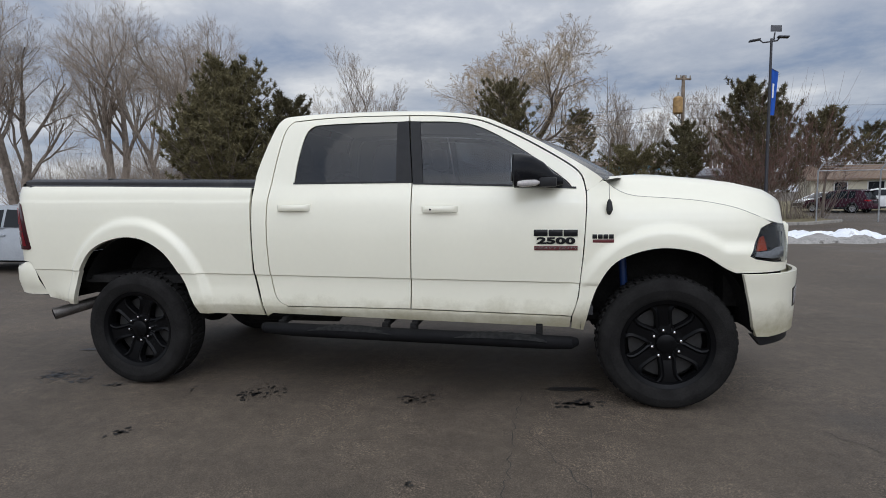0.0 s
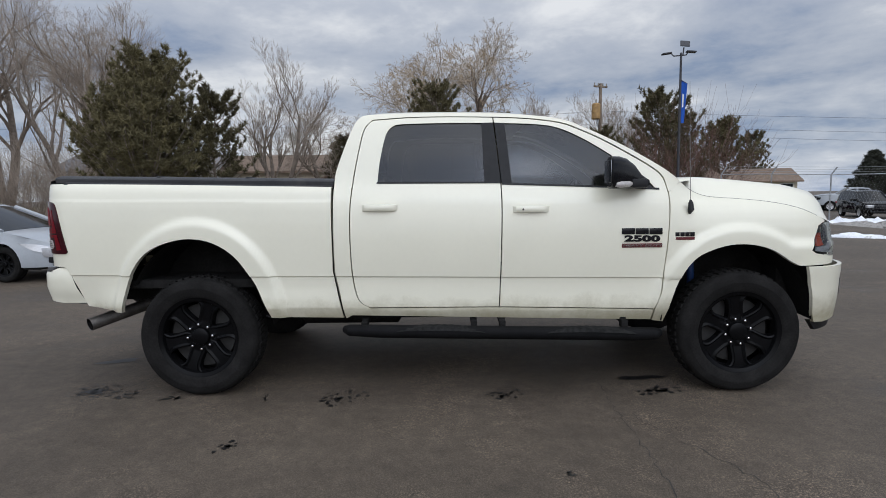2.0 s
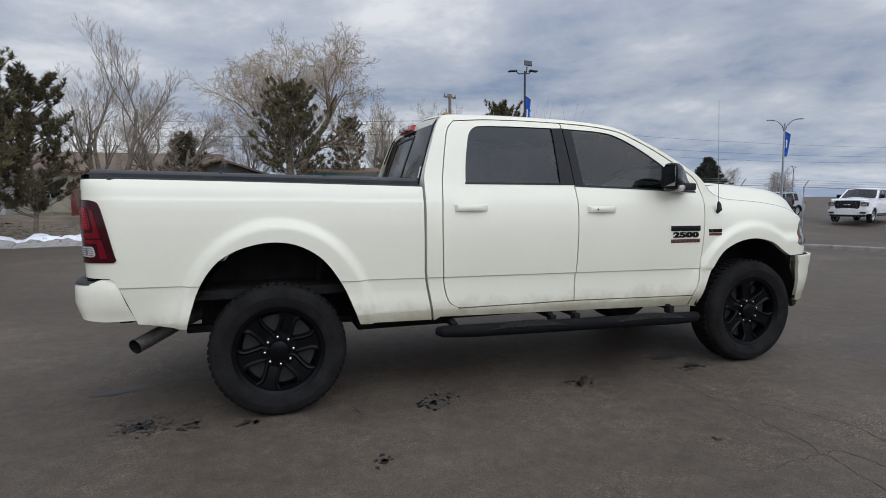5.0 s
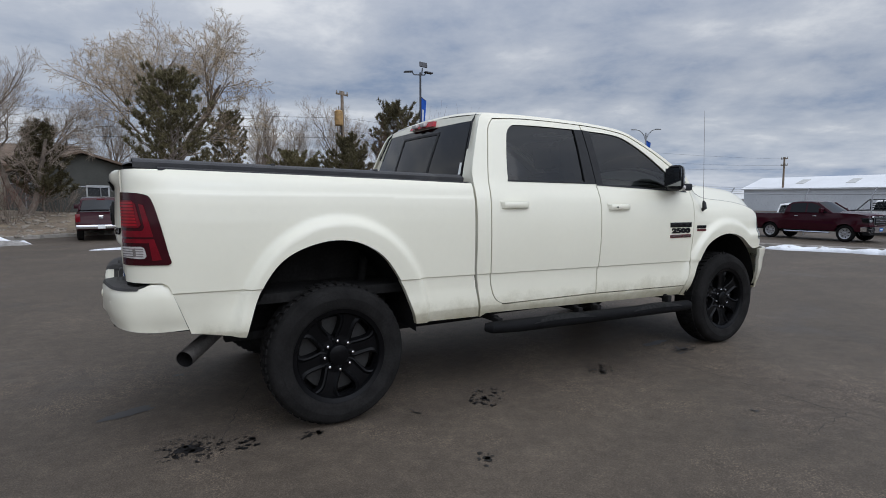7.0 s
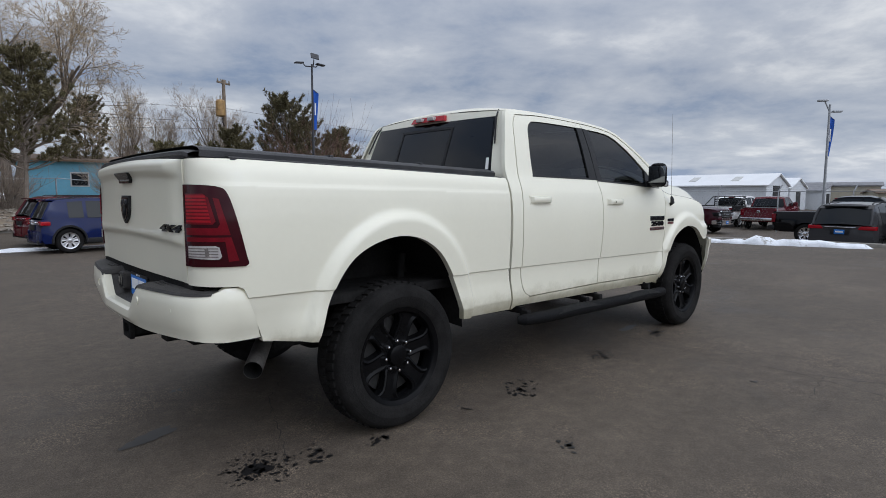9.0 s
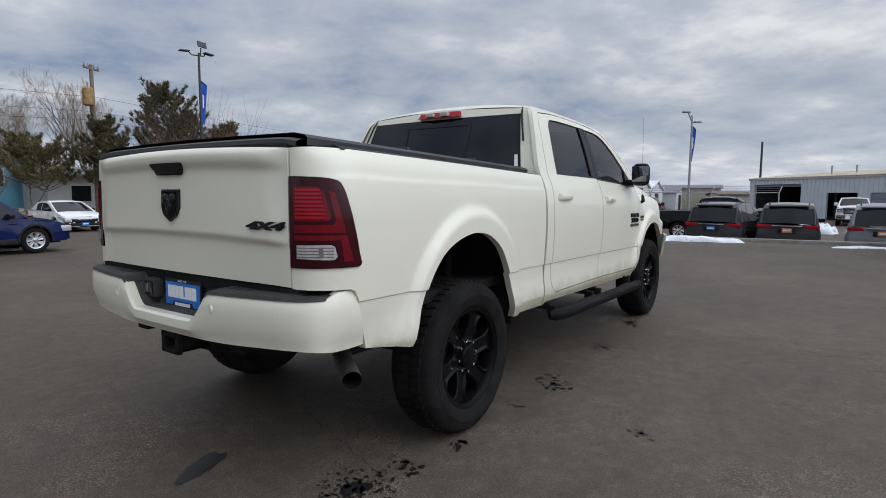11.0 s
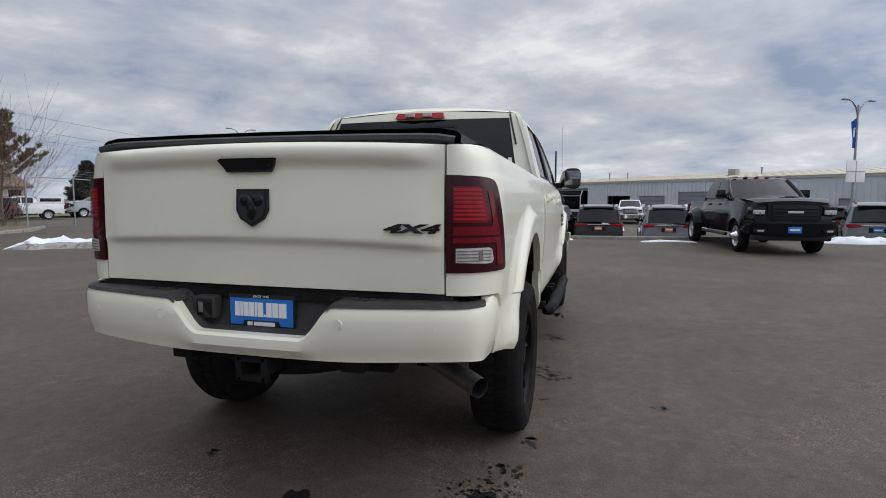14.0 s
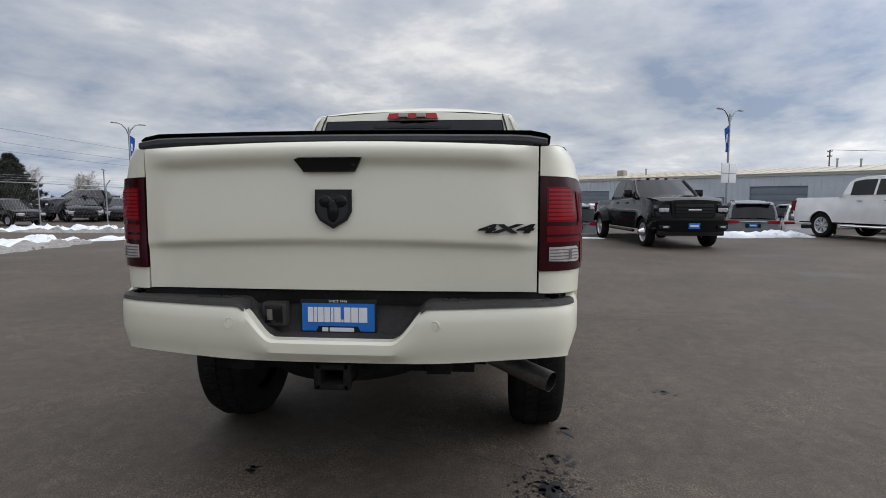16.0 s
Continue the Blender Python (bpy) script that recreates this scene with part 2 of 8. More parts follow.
def add_grid(bm, rows, close=False):
    """Quads over rows of points, all rows of one length."""
    vs = [[bm.verts.new(p) for p in r] for r in rows]
    for a, b in zip(vs, vs[1:]):
        k = len(a)
        for i in range(k if close else k - 1):
            q = (a[i], a[(i + 1) % k], b[(i + 1) % k], b[i])
            if len({tuple(v.co) for v in q}) == 4:
                bm.faces.new(q)
    return vs


def grid(rows, close=False):
    bm = bmesh.new()
    add_grid(bm, rows, close)
    return bm


def add_tube(bm, pts, radii, sides=10, caps=True):
    """A round bar along points with a radius at each."""
    pts = [Vector(p) for p in pts]
    if isinstance(radii, (int, float)):
        radii = [radii] * len(pts)
    rings = []
    side = None
    for i, p in enumerate(pts):
        d = (pts[min(i + 1, len(pts) - 1)] - pts[max(i - 1, 0)]).normalized()
        if side is None:
            side = d.cross(Vector((0, 0, 1)) if abs(d.z) < 0.9 else Vector((1, 0, 0))).normalized()
        side = (side - d * side.dot(d)).normalized()
        up = d.cross(side)
        rings.append([bm.verts.new(p + (side * math.cos(a) + up * math.sin(a)) * radii[i])
                      for a in (2 * math.pi * j / sides for j in range(sides))])
    for a, b in zip(rings, rings[1:]):
        for j in range(sides):
            bm.faces.new((a[j], a[(j + 1) % sides], b[(j + 1) % sides], b[j]))
    if caps:
        bm.faces.new(rings[0][::-1])
        bm.faces.new(rings[-1])
    return rings


def tube(pts, radii, sides=10, caps=True):
    bm = bmesh.new()
    add_tube(bm, pts, radii, sides, caps)
    return bm


def revolve(profile, n=48, axis="y"):
    """A ring turned round an axis through the origin, from (radius, along) pairs."""
    rows = []
    for r, h in profile:
        ring = []
        for j in range(n):
            a = 2 * math.pi * j / n
            ring.append((r * math.cos(a), h, r * math.sin(a)) if axis == "y" else (r * math.cos(a), r * math.sin(a), h))
        rows.append(ring)
    return grid(rows, close=True)


def spline(pts, n=6):
    """A smooth run of points through the given ones."""
    pts = [Vector((*p, 0)) if len(p) == 2 else Vector(p) for p in pts]
    out = []
    for i in range(len(pts) - 1):
        a, b, c, d = pts[max(i - 1, 0)], pts[i], pts[i + 1], pts[min(i + 2, len(pts) - 1)]
        for k in range(n):
            t = k / n
            out.append(0.5 * (2 * b + (c - a) * t + (2 * a - 5 * b + 4 * c - d) * t * t + (3 * b - a - 3 * c + d) * t ** 3))
    out.append(pts[-1])
    return [(p.x, p.y) for p in out]


def lerp_table(table, v):
    for (a, p), (b, q) in zip(table, table[1:]):
        if v <= b:
            t = max(0.0, (v - a) / (b - a))
            return p + (q - p) * t
    return table[-1][1]


def ease(a, b, v):
    t = min(1.0, max(0.0, (v - a) / (b - a)))
    return t * t * (3 - 2 * t)


def panel(outline, place, step=0.05, depth=0.03, lines=()):
    """A sheet cut to an outline of (s, z), laid onto a curved surface by place(s, z, depth), with turned-in edges."""
    bm = bmesh.new()
    bm.faces.new([bm.verts.new((s, 0, z)) for s, z in outline])
    for axis in (0, 2):
        lo = min(p[0 if axis == 0 else 1] for p in outline)
        hi = max(p[0 if axis == 0 else 1] for p in outline)
        k = math.floor(lo / step) + 1
        while k * step < hi - 1e-4:
            co, no = [0, 0, 0], [0, 0, 0]
            co[axis], no[axis] = k * step + 0.0007, 1
            bmesh.ops.bisect_plane(bm, geom=bm.verts[:] + bm.edges[:] + bm.faces[:], dist=1e-5, plane_co=co, plane_no=no)
            k += 1
    for z0, rake in lines:
        bmesh.ops.bisect_plane(bm, geom=bm.verts[:] + bm.edges[:] + bm.faces[:], dist=1e-5, plane_co=(0.75, 0, z0), plane_no=Vector((rake, 0, 1)).normalized())
    if depth:
        rim = [e for e in bm.edges if len(e.link_faces) == 1]
        g = bmesh.ops.extrude_edge_only(bm, edges=rim)["geom"]
        for v in g:
            if isinstance(v, bmesh.types.BMVert):
                v.co.y = depth
    flat_faces = [f for f in bm.faces if all(abs(v.co.y) < 1e-6 for v in f.verts)]
    mid = flat_faces[len(flat_faces) // 3]
    c = mid.calc_center_median()
    for v in bm.verts:
        v.co = place(v.co.x, v.co.z, v.co.y)
    bm.normal_update()
    out = place(c.x, c.z, 0.0) - place(c.x, c.z, 0.01)
    if mid.normal.dot(out) < 0:
        bmesh.ops.reverse_faces(bm, faces=bm.faces[:])
    return bm


def letters(text, size, depth=0.004, spacing=1.0, shear=0.0, heavy=0.0):
    """Raised letters, standing in the x-z plane and facing -y, centred."""
    cu = bpy.data.curves.new("letters", "FONT")
    cu.body, cu.size, cu.extrude, cu.align_x, cu.align_y = text, size, depth, "CENTER", "CENTER"
    cu.space_character, cu.shear, cu.offset = spacing, shear, size * heavy
    ob = bpy.data.objects.new("letters", cu)
    me = bpy.data.meshes.new_from_object(ob)
    bm = bmesh.new()
    bm.from_mesh(me)
    bpy.data.objects.remove(ob)
    bpy.data.curves.remove(cu)
    bpy.data.meshes.remove(me)
    bmesh.ops.transform(bm, matrix=pose(0, 0, 0, 90, 0, 0), verts=bm.verts)
    return bm


def islands(bm):
    """The loose pieces of a bmesh, each as a bmesh of its own, in order of x."""
    bm.faces.index_update()
    left, out = set(bm.faces), []
    while left:
        todo, group = [next(iter(left))], set()
        while todo:
            f = todo.pop()
            if f in group:
                continue
            group.add(f)
            todo += [g for e in f.edges for g in e.link_faces if g not in group]
        left -= group
        one, twin = bmesh.new(), {}
        for f in sorted(group, key=lambda f: f.index):
            for v in f.verts:
                if v not in twin:
                    twin[v] = one.verts.new(v.co)
            one.faces.new([twin[v] for v in f.verts])
        out.append(one)
    bm.free()
    return sorted(out, key=lambda b: min(v.co.x for v in b.verts))


# ---- the white pickup: x towards its nose, rear axle at x = 0 ----
CAB_SIDE = [(0.40, 0.900), (0.50, 0.930), (0.56, 0.956), (0.60, 0.972), (0.66, 0.974), (0.74, 0.970), (0.8225, 0.974), (0.8305, 0.986),
            (0.90, 0.994), (1.00, 1.001), (1.10, 1.004), (1.20, 1.001), (1.28, 0.994), (1.34, 0.984), (1.39, 0.969), (1.43, 0.950),
            (1.475, 0.929), (1.60, 0.895), (1.75, 0.852), (1.90, 0.800), (1.95, 0.772), (1.98, 0.735), (2.10, 0.72)]
BED_SIDE = [(0.40, 0.905), (0.50, 0.932), (0.56, 0.956), (0.60, 0.972), (0.66, 0.974), (0.74, 0.969), (0.8225, 0.973), (0.8305, 0.984),
            (0.90, 0.988), (1.00, 0.993), (1.10, 0.995), (1.20, 0.994), (1.30, 0.989), (1.345, 0.983), (1.365, 0.974), (1.41, 0.963),
            (1.44, 0.949), (1.462, 0.930), (1.480, 0.907), (1.495, 0.885), (1.6, 0.87)]
NOSE_SIDE = [(0.40, 0.90), (0.50, 0.93), (0.60, 0.955), (0.74, 0.962), (0.822, 0.966), (0.83, 0.978), (1.0, 0.994), (1.10, 0.996),
             (1.18, 0.992), (1.24, 0.98), (1.29, 0.962), (1.34, 0.93), (1.38, 0.885), (1.45, 0.83), (1.6, 0.8)]
BACK, BACK_RUN = -0.87, 0.345
NOSE, NOSE_RUN = 4.12, 0.80


def arch_bulge(x, z):
    out = 0.0
    for cx, cz, ry in ((0.01, 0.50, 0.595), (3.785, 0.44, 0.575)):
        if z > 0.30:
            r = math.hypot((x - cx) / 0.50, (z - cz) / ry) if z > cz else abs(x - cx) / (0.50 + 0.03 * (cz - z))
            out = max(out, 0.038 * (1 - ease(1.165, 1.265, r)) * (1 if cx < 1 else ease(0.48, 0.70, z)))
    return out


def half_width(x, z):
    zb = z + 0.015 * (x - 0.75)
    cab, bed, nose = lerp_table(CAB_SIDE, zb), lerp_table(BED_SIDE, zb), lerp_table(NOSE_SIDE, zb)
    w = bed if x < 0.975 else cab
    w += (nose - cab) * ease(3.25, 3.55, x) if x > 3.0 else 0
    if x > 0.9:
        w -= 0.012 * ease(2.9, 4.1, x)
    w -= 0.034 * ease(-0.58, -0.78, x) * ease(0.84, 0.60, z)
    return w + arch_bulge(x, z)


def side_place(sign, lift=0.0):
    def place(s, z, d):
        x = s
        if s < BACK:
            w = half_width(BACK, z)
            u = (BACK - s) / BACK_RUN
            a = u * math.pi / 2
            rx, ry = 0.225, w - 0.805
            x, y = BACK - rx * math.sin(a), w - ry * (1 - math.cos(a))
            nx, ny = -math.sin(a) * ry, math.cos(a) * rx
            k = math.hypot(nx, ny) or 1
            x, y = x + (lift - d) * nx / k, y + (lift - d) * ny / k
        elif s > NOSE:
            w = half_width(NOSE, z)
            a = min(1.0, (s - NOSE) / NOSE_RUN) * math.pi / 2
            rx, ry = 0.50, w - 0.46
            x, y = NOSE + rx * math.sin(a) * (1 - 0.10 * ease(1.0, 1.3, z)), w - ry * (1 - math.cos(a)) ** 1.2
            nx, ny = math.sin(a) * ry, math.cos(a) * rx
            k = math.hypot(nx, ny) or 1
            x, y = x + (lift - d) * nx / k, y + (lift - d) * ny / k
        else:
            y = half_width(x, z) + lift - d
        return Vector((x, sign * y, z))
    return place


END = BACK - BACK_RUN
R_ARCH = spline([(-0.535, 0.582), (-0.505, 0.69), (-0.462, 0.815), (-0.395, 0.93), (-0.31, 1.015), (-0.18, 1.075), (-0.02, 1.102), (0.14, 1.075),
                 (0.29, 0.98), (0.41, 0.81), (0.48, 0.65), (0.525, 0.535)], 5)
F_ARCH = spline([(4.185, 0.865), (4.12, 0.895), (3.97, 0.985), (3.78, 1.02), (3.60, 0.99), (3.45, 0.905), (3.345, 0.72), (3.285, 0.47)], 5)
LAMP_EDGE = spline([(-1.08, 1.374), (-1.005, 1.366), (-0.968, 1.338), (-0.933, 1.22), (-0.898, 1.06), (-0.888, 1.020), (-0.902, 1.006)], 4)
BEDSIDE = ([(0.968, 1.447), (0.4, 1.463), (-0.2, 1.479), (BACK, 1.494), (-1.05, 1.495), (END, 1.490), (END, 1.378)] + LAMP_EDGE
           + [(END, 1.004), (END, 0.918), (-0.935, 0.912), (-0.91, 0.90), (-0.895, 0.87), (-0.805, 0.625), (-0.62, 0.595)] + R_ARCH
           + [(0.64, 0.53), (1.028, 0.522), (0.994, 0.70), (0.968, 0.86)])
LAMP = [(END, 1.376)] + LAMP_EDGE + [(END, 1.006)]
R_DOOR_BACK = spline([(1.225, 0.600), (1.165, 0.632), (1.130, 0.70), (1.108, 0.85), (1.102, 1.2), (1.122, 1.48), (1.168, 1.75),
                      (1.198, 1.86), (1.245, 1.915)], 5)
DOOR_TOP = spline([(1.245, 1.915), (1.5, 1.932), (1.8, 1.934), (2.10, 1.926)], 3)
DOOR_TOP_F = spline([(2.108, 1.926), (2.35, 1.911), (2.57, 1.878), (2.70, 1.83), (2.86, 1.752), (3.04, 1.648), (3.20, 1.545), (3.268, 1.475),
                     (3.292, 1.38)], 3)
R_FRONT = spline([(2.10, 1.926), (2.109, 1.85), (2.144, 1.46), (2.141, 1.0), (2.127, 0.598)], 4)
F_BACK = [(x + 0.008, z) for x, z in R_FRONT]
F_FRONT = spline([(3.292, 1.38), (3.294, 1.28), (3.275, 0.98), (3.243, 0.70), (3.205, 0.573)], 4)
R_WIN = spline([(1.288, 1.476), (1.300, 1.60), (1.325, 1.74), (1.352, 1.83), (1.40, 1.876), (1.47, 1.887), (1.7, 1.891), (2.02, 1.888)], 4)
F_WIN = spline([(2.185, 1.884), (2.4, 1.873), (2.55, 1.848), (2.70, 1.782), (2.86, 1.685), (3.03, 1.565), (3.17, 1.455), (3.213, 1.402)], 4)
REAR_DOOR = R_DOOR_BACK + DOOR_TOP[1:] + [(2.104, 1.890), (2.02, 1.888)] + R_WIN[::-1][1:] + [(1.6, 1.474), (2.03, 1.465), (2.143, 1.462)] + R_FRONT[9:]
FRONT_DOOR = ([(2.112, 1.89), (2.108, 1.926)] + DOOR_TOP_F[1:] + F_FRONT[1:] + F_BACK[::-1][:-8] + [(2.152, 1.455), (2.225, 1.452)]
              + [(2.7, 1.428), (3.213, 1.402)] + F_WIN[::-1][1:])
CAB_BACK = spline([(1.045, 0.515), (1.012, 0.70), (0.986, 0.86), (0.985, 1.20), (0.988, 1.45), (1.0, 1.56), (1.066, 1.76), (1.122, 1.90), (1.16, 1.945)], 3)
RAIL = spline([(1.16, 1.945), (1.22, 1.963), (1.54, 1.972), (2.1, 1.963), (2.4, 1.94), (2.57, 1.912), (2.72, 1.858), (3.04, 1.695), (3.37, 1.487), (3.40, 1.45)], 3)
CAB_FRAME = ([(3.195, 0.488), (2.2, 0.512), (1.09, 0.54)] + CAB_BACK + RAIL[1:] + [(3.345, 1.40), (3.300, 1.385)]
             + [(x + (0.008 if i else 0), z + 0.008) for i, (x, z) in enumerate(DOOR_TOP_F[::-1])][1:]
             + [(x, z + 0.008) for x, z in DOOR_TOP[::-1]][1:] + [(x - 0.008, z) for x, z in R_DOOR_BACK[::-1]][1:-1]
             + [(1.22, 0.592), (2.13, 0.590), (3.203, 0.565)])
FENDER = ([(3.302, 1.38), (3.35, 1.408), (3.405, 1.448)] + spline([(3.43, 1.44), (3.50, 1.385), (3.60, 1.346), (3.80, 1.328), (4.0, 1.306), (4.2, 1.262), (4.36, 1.205),
           (4.46, 1.165)], 3) + [(4.40, 1.152), (4.355, 1.135), (4.30, 1.04), (4.262, 0.968), (4.30, 0.948), (4.45, 0.925), (4.62, 0.915), (4.62, 0.868)]
          + F_ARCH + [(3.208, 0.482), (3.213, 0.573), (3.251, 0.70), (3.283, 0.98), (3.302, 1.28)])
HEADLAMP = [(4.268, 0.972), (4.306, 1.04), (4.36, 1.13), (4.40, 1.147), (4.50, 1.160), (4.74, 1.150), (4.74, 0.935), (4.62, 0.922), (4.45, 0.932), (4.30, 0.955)]


GATE_FOLD = spline([(0.90, 1.086), (0.95, 1.089), (1.02, 1.092), (1.085, 1.094), (1.102, 1.097), (1.109, 1.104), (1.115, 1.113), (1.123, 1.118), (1.14, 1.119), (1.2, 1.118),
                    (1.3, 1.114), (1.385, 1.109), (1.412, 1.110), (1.430, 1.120), (1.442, 1.129), (1.455, 1.134), (1.478, 1.135), (1.495, 1.126), (1.506, 1.108), (1.53, 1.09), (1.6, 1.08)], 4)


def tailgate_x(y, z):
    x = lerp_table(GATE_FOLD, z + 0.020 * (y / 0.8) ** 2 - 0.004)
    flat = 1.098
    low, high = 0.25 + 0.75 * ease(0.80, 0.69, abs(y)), 0.12 + 0.88 * ease(0.80, 0.64, abs(y))
    k = low + (high - low) * ease(1.15, 1.38, z)
    return -(flat + (x - flat) * k + 0.022 * (1 - (y / 0.8) ** 2))


def gate_place(lift=0.0):
    return lambda s, z, d: Vector((tailgate_x(s, z) - lift + d, s, z))


BUMP_PLAN = spline([(-1.222, 0.0), (-1.219, 0.22), (-1.206, 0.48), (-1.182, 0.70), (-1.155, 0.83), (-1.105, 0.918), (-1.02, 0.962), (-0.92, 0.975), (-0.835, 0.972)], 12)


def bumper_top(y):
    """Height of the painted bumper's upper edge: a round-cornered notch in the middle for the plate."""
    return 0.738 + 0.137 * ease(0.235, 0.385, y) + 0.008 * ease(0.36, 0.8, y)


def bumper_rows(sign):
    rows = []
    for x, y in BUMP_PLAN:
        side = ease(-1.18, -0.95, x)
        top = bumper_top(y) + 0.022 * ease(-1.06, -0.97, x)
        low = 0.648 + 0.022 * ease(0.3, 0.9, y) - 0.022 * side
        row = [(x + 0.05 * (1 - side) - 0.078 * ease(-1.02, -0.80, x), sign * (y - 0.05 * side), top + 0.002)]
        for v in (0.0, 0.04, 0.12, 0.3, 0.55, 0.8, 0.93, 1.0):
            k = -0.012 * (1 - ease(0, 0.12, v)) - (0.026 + 0.010 * side) * ease(0.45, 1.0, v) ** 1.6 + 0.004 * math.sin(v * math.pi)
            nx, ny = -(1 - side), side
            slant = ease(-1.02, -0.80, x) * (0.098 * v - 0.078)
            row.append((x + nx * k + slant, sign * (y + ny * k), top + (low - top) * v))
        row.append((x + 0.09 * (1 - side) + 0.020 * ease(-1.02, -0.80, x), sign * (y - 0.07 * side), low + 0.012))
        rows.append(row)
    return rows


def build_wheel(name, radius, width, rim_r, parent_m, spokes=6, mats=None, detail=True, label="", dual=False):
    """A wheel facing -y, its hub at the origin: tyre with tread blocks, rim, spokes, hub, nuts and brake disc."""
    tyre_mat, rim_mat, nut_mat = mats or (RUBBER, RIM_BLACK, CHROME)
    w = new(name)
    w.empty_display_size = 0.1
    w.matrix_world = parent_m
    if label:
        tagged(w, label)
    h = width / 2
    R, q = radius, rim_r
    prof = [(q - 0.01, h * 0.70), (q + 0.004, h * 0.86), (q + 0.02, h * 0.93), (q + 0.07, h * 1.0), (R - 0.075, h * 0.99), (R - 0.04, h * 0.95), (R - 0.02, h * 0.86),
            (R - 0.008, h * 0.70), (R - 0.006, 0)]
    prof = [(r, -a) for r, a in prof] + [(r, a) for r, a in prof[::-1][1:]]
    part("tyre", revolve(prof, 72 if detail else 32), tyre_mat, w)
    if detail:
        bm = bmesh.new()
        n = 52
        for i in range(n):
            for row, (y0, y1, r1) in enumerate(((-1.0, -0.62, R - 0.012), (-0.55, -0.08, R + 0.004), (0.0, 0.5, R + 0.004), (0.58, 1.0, R - 0.012))):
                a = 2 * math.pi * (i + (0.5 if row % 2 else 0)) / n
                c = Matrix.Rotation(a, 4, "Y")
                g = 0.020 if row in (0, 3) else 0.017
                vs = add_box(bm, (r1 - 0.035, y0 * h * 0.93, -g), (r1, y1 * h * 0.93, g))
                for v in vs:
                    if row in (1, 2):
                        v.co.z += (v.co.y / h) * 0.03
                    if row in (0, 3) and abs(v.co.y) > h * 0.8:
                        v.co.x -= 0.022
                bmesh.ops.transform(bm, matrix=c, verts=vs)
        part("tread", bm, tyre_mat, w)
    lip = [(q - 0.035, -h * 0.30), (q - 0.030, -h * 0.70), (q - 0.022, -h * 0.80), (q - 0.010, -h * 0.84), (q + 0.004, -h * 0.88), (q + 0.006, -h * 0.74), (q - 0.006, h * 0.2), (q - 0.004, h * 0.7)]
    rim = part("rim", revolve(lip, 64 if detail else 28), rim_mat, w)
    bm = bmesh.new()
    for i in range(spokes):
        a = 2 * math.pi * i / spokes + math.pi / spokes
        c = Matrix.Rotation(a, 4, "Y")
        wo, wi = q * math.sin(math.pi / spokes) * 0.66, q * 0.15
        half = []
        for r, ww, y in ((q * 0.20, q * 0.11, -h * 0.52), (q * 0.36, q * 0.185, -h * 0.56), (q * 0.46, q * 0.175, -h * 0.60), (q * 0.62, q * 0.170, -h * 0.65), (q * 0.74, q * 0.185, -h * 0.68), (q * 0.83, q * 0.25, -h * 0.70), (q * 0.885, q * 0.38, -h * 0.71), (q * 0.92, q * 0.49, -h * 0.715), (q * 0.98, q * 0.56, -h * 0.74)) if detail else ((q * 0.20, wi, -h * 0.50), (q * 0.42, wi * 0.95, -h * 0.56), (q * 0.64, wi * 1.25, -h * 0.60), (q * 0.82, wo * 0.92, -h * 0.64), (q * 0.97, wo * 1.15, -h * 0.66)):
            half.append((r, ww, y))
        rows = []
        for r, ww, y in half:
            pocket = 0.012 if detail else 0.007
            rows.append([c @ Vector(p) for p in ((r, y + 0.05, -ww * 1.12), (r, y + 0.004, -ww), (r, y, -ww * 0.80), (r, y + pocket, -ww * 0.52), (r, y + pocket, ww * 0.52),
                                                 (r, y, ww * 0.80), (r, y + 0.004, ww), (r, y + 0.05, ww * 1.12))])
        add_grid(bm, rows)
        part("spoke", bm, rim_mat, w)
        bm = bmesh.new()
    bm.free()
    hub = [(0.001, -h * 0.74), (q * 0.17, -h * 0.74), (q * 0.215, -h * 0.69), (q * 0.235, -h * 0.52), (q * 0.40, -h * 0.50), (q * 0.42, -h * 0.30)]
    part("hub", revolve(hub, 36 if detail else 18), rim_mat, w)
    if detail:
        for i in range(8):
            a = 2 * math.pi * (i + 0.5) / 8
            bm = revolve([(0.0005, -0.022), (0.008, -0.020), (0.0115, -0.010), (0.0115, 0.016)], 8)
            bmesh.ops.translate(bm, vec=(q * 0.315 * math.cos(a), -h * 0.55, q * 0.315 * math.sin(a)), verts=bm.verts)
            part("lug_nut", bm, nut_mat, w, "chrome lug nut" if i == 0 else "")
        bm = revolve([(0.05, -0.03), (q * 0.80, -0.03), (q * 0.80, 0.0), (0.05, 0.0)], 40)
        part("brake_disc", bm, BRAKE, w)
    bm = revolve([(0.02, h * 0.35), (q - 0.01, h * 0.35)], 32)
    part("wheel_back", bm, UNDER, w)
    return w


def mirror_y(bm):
    for v in bm.verts:
        v.co.y = -v.co.y
    return bm


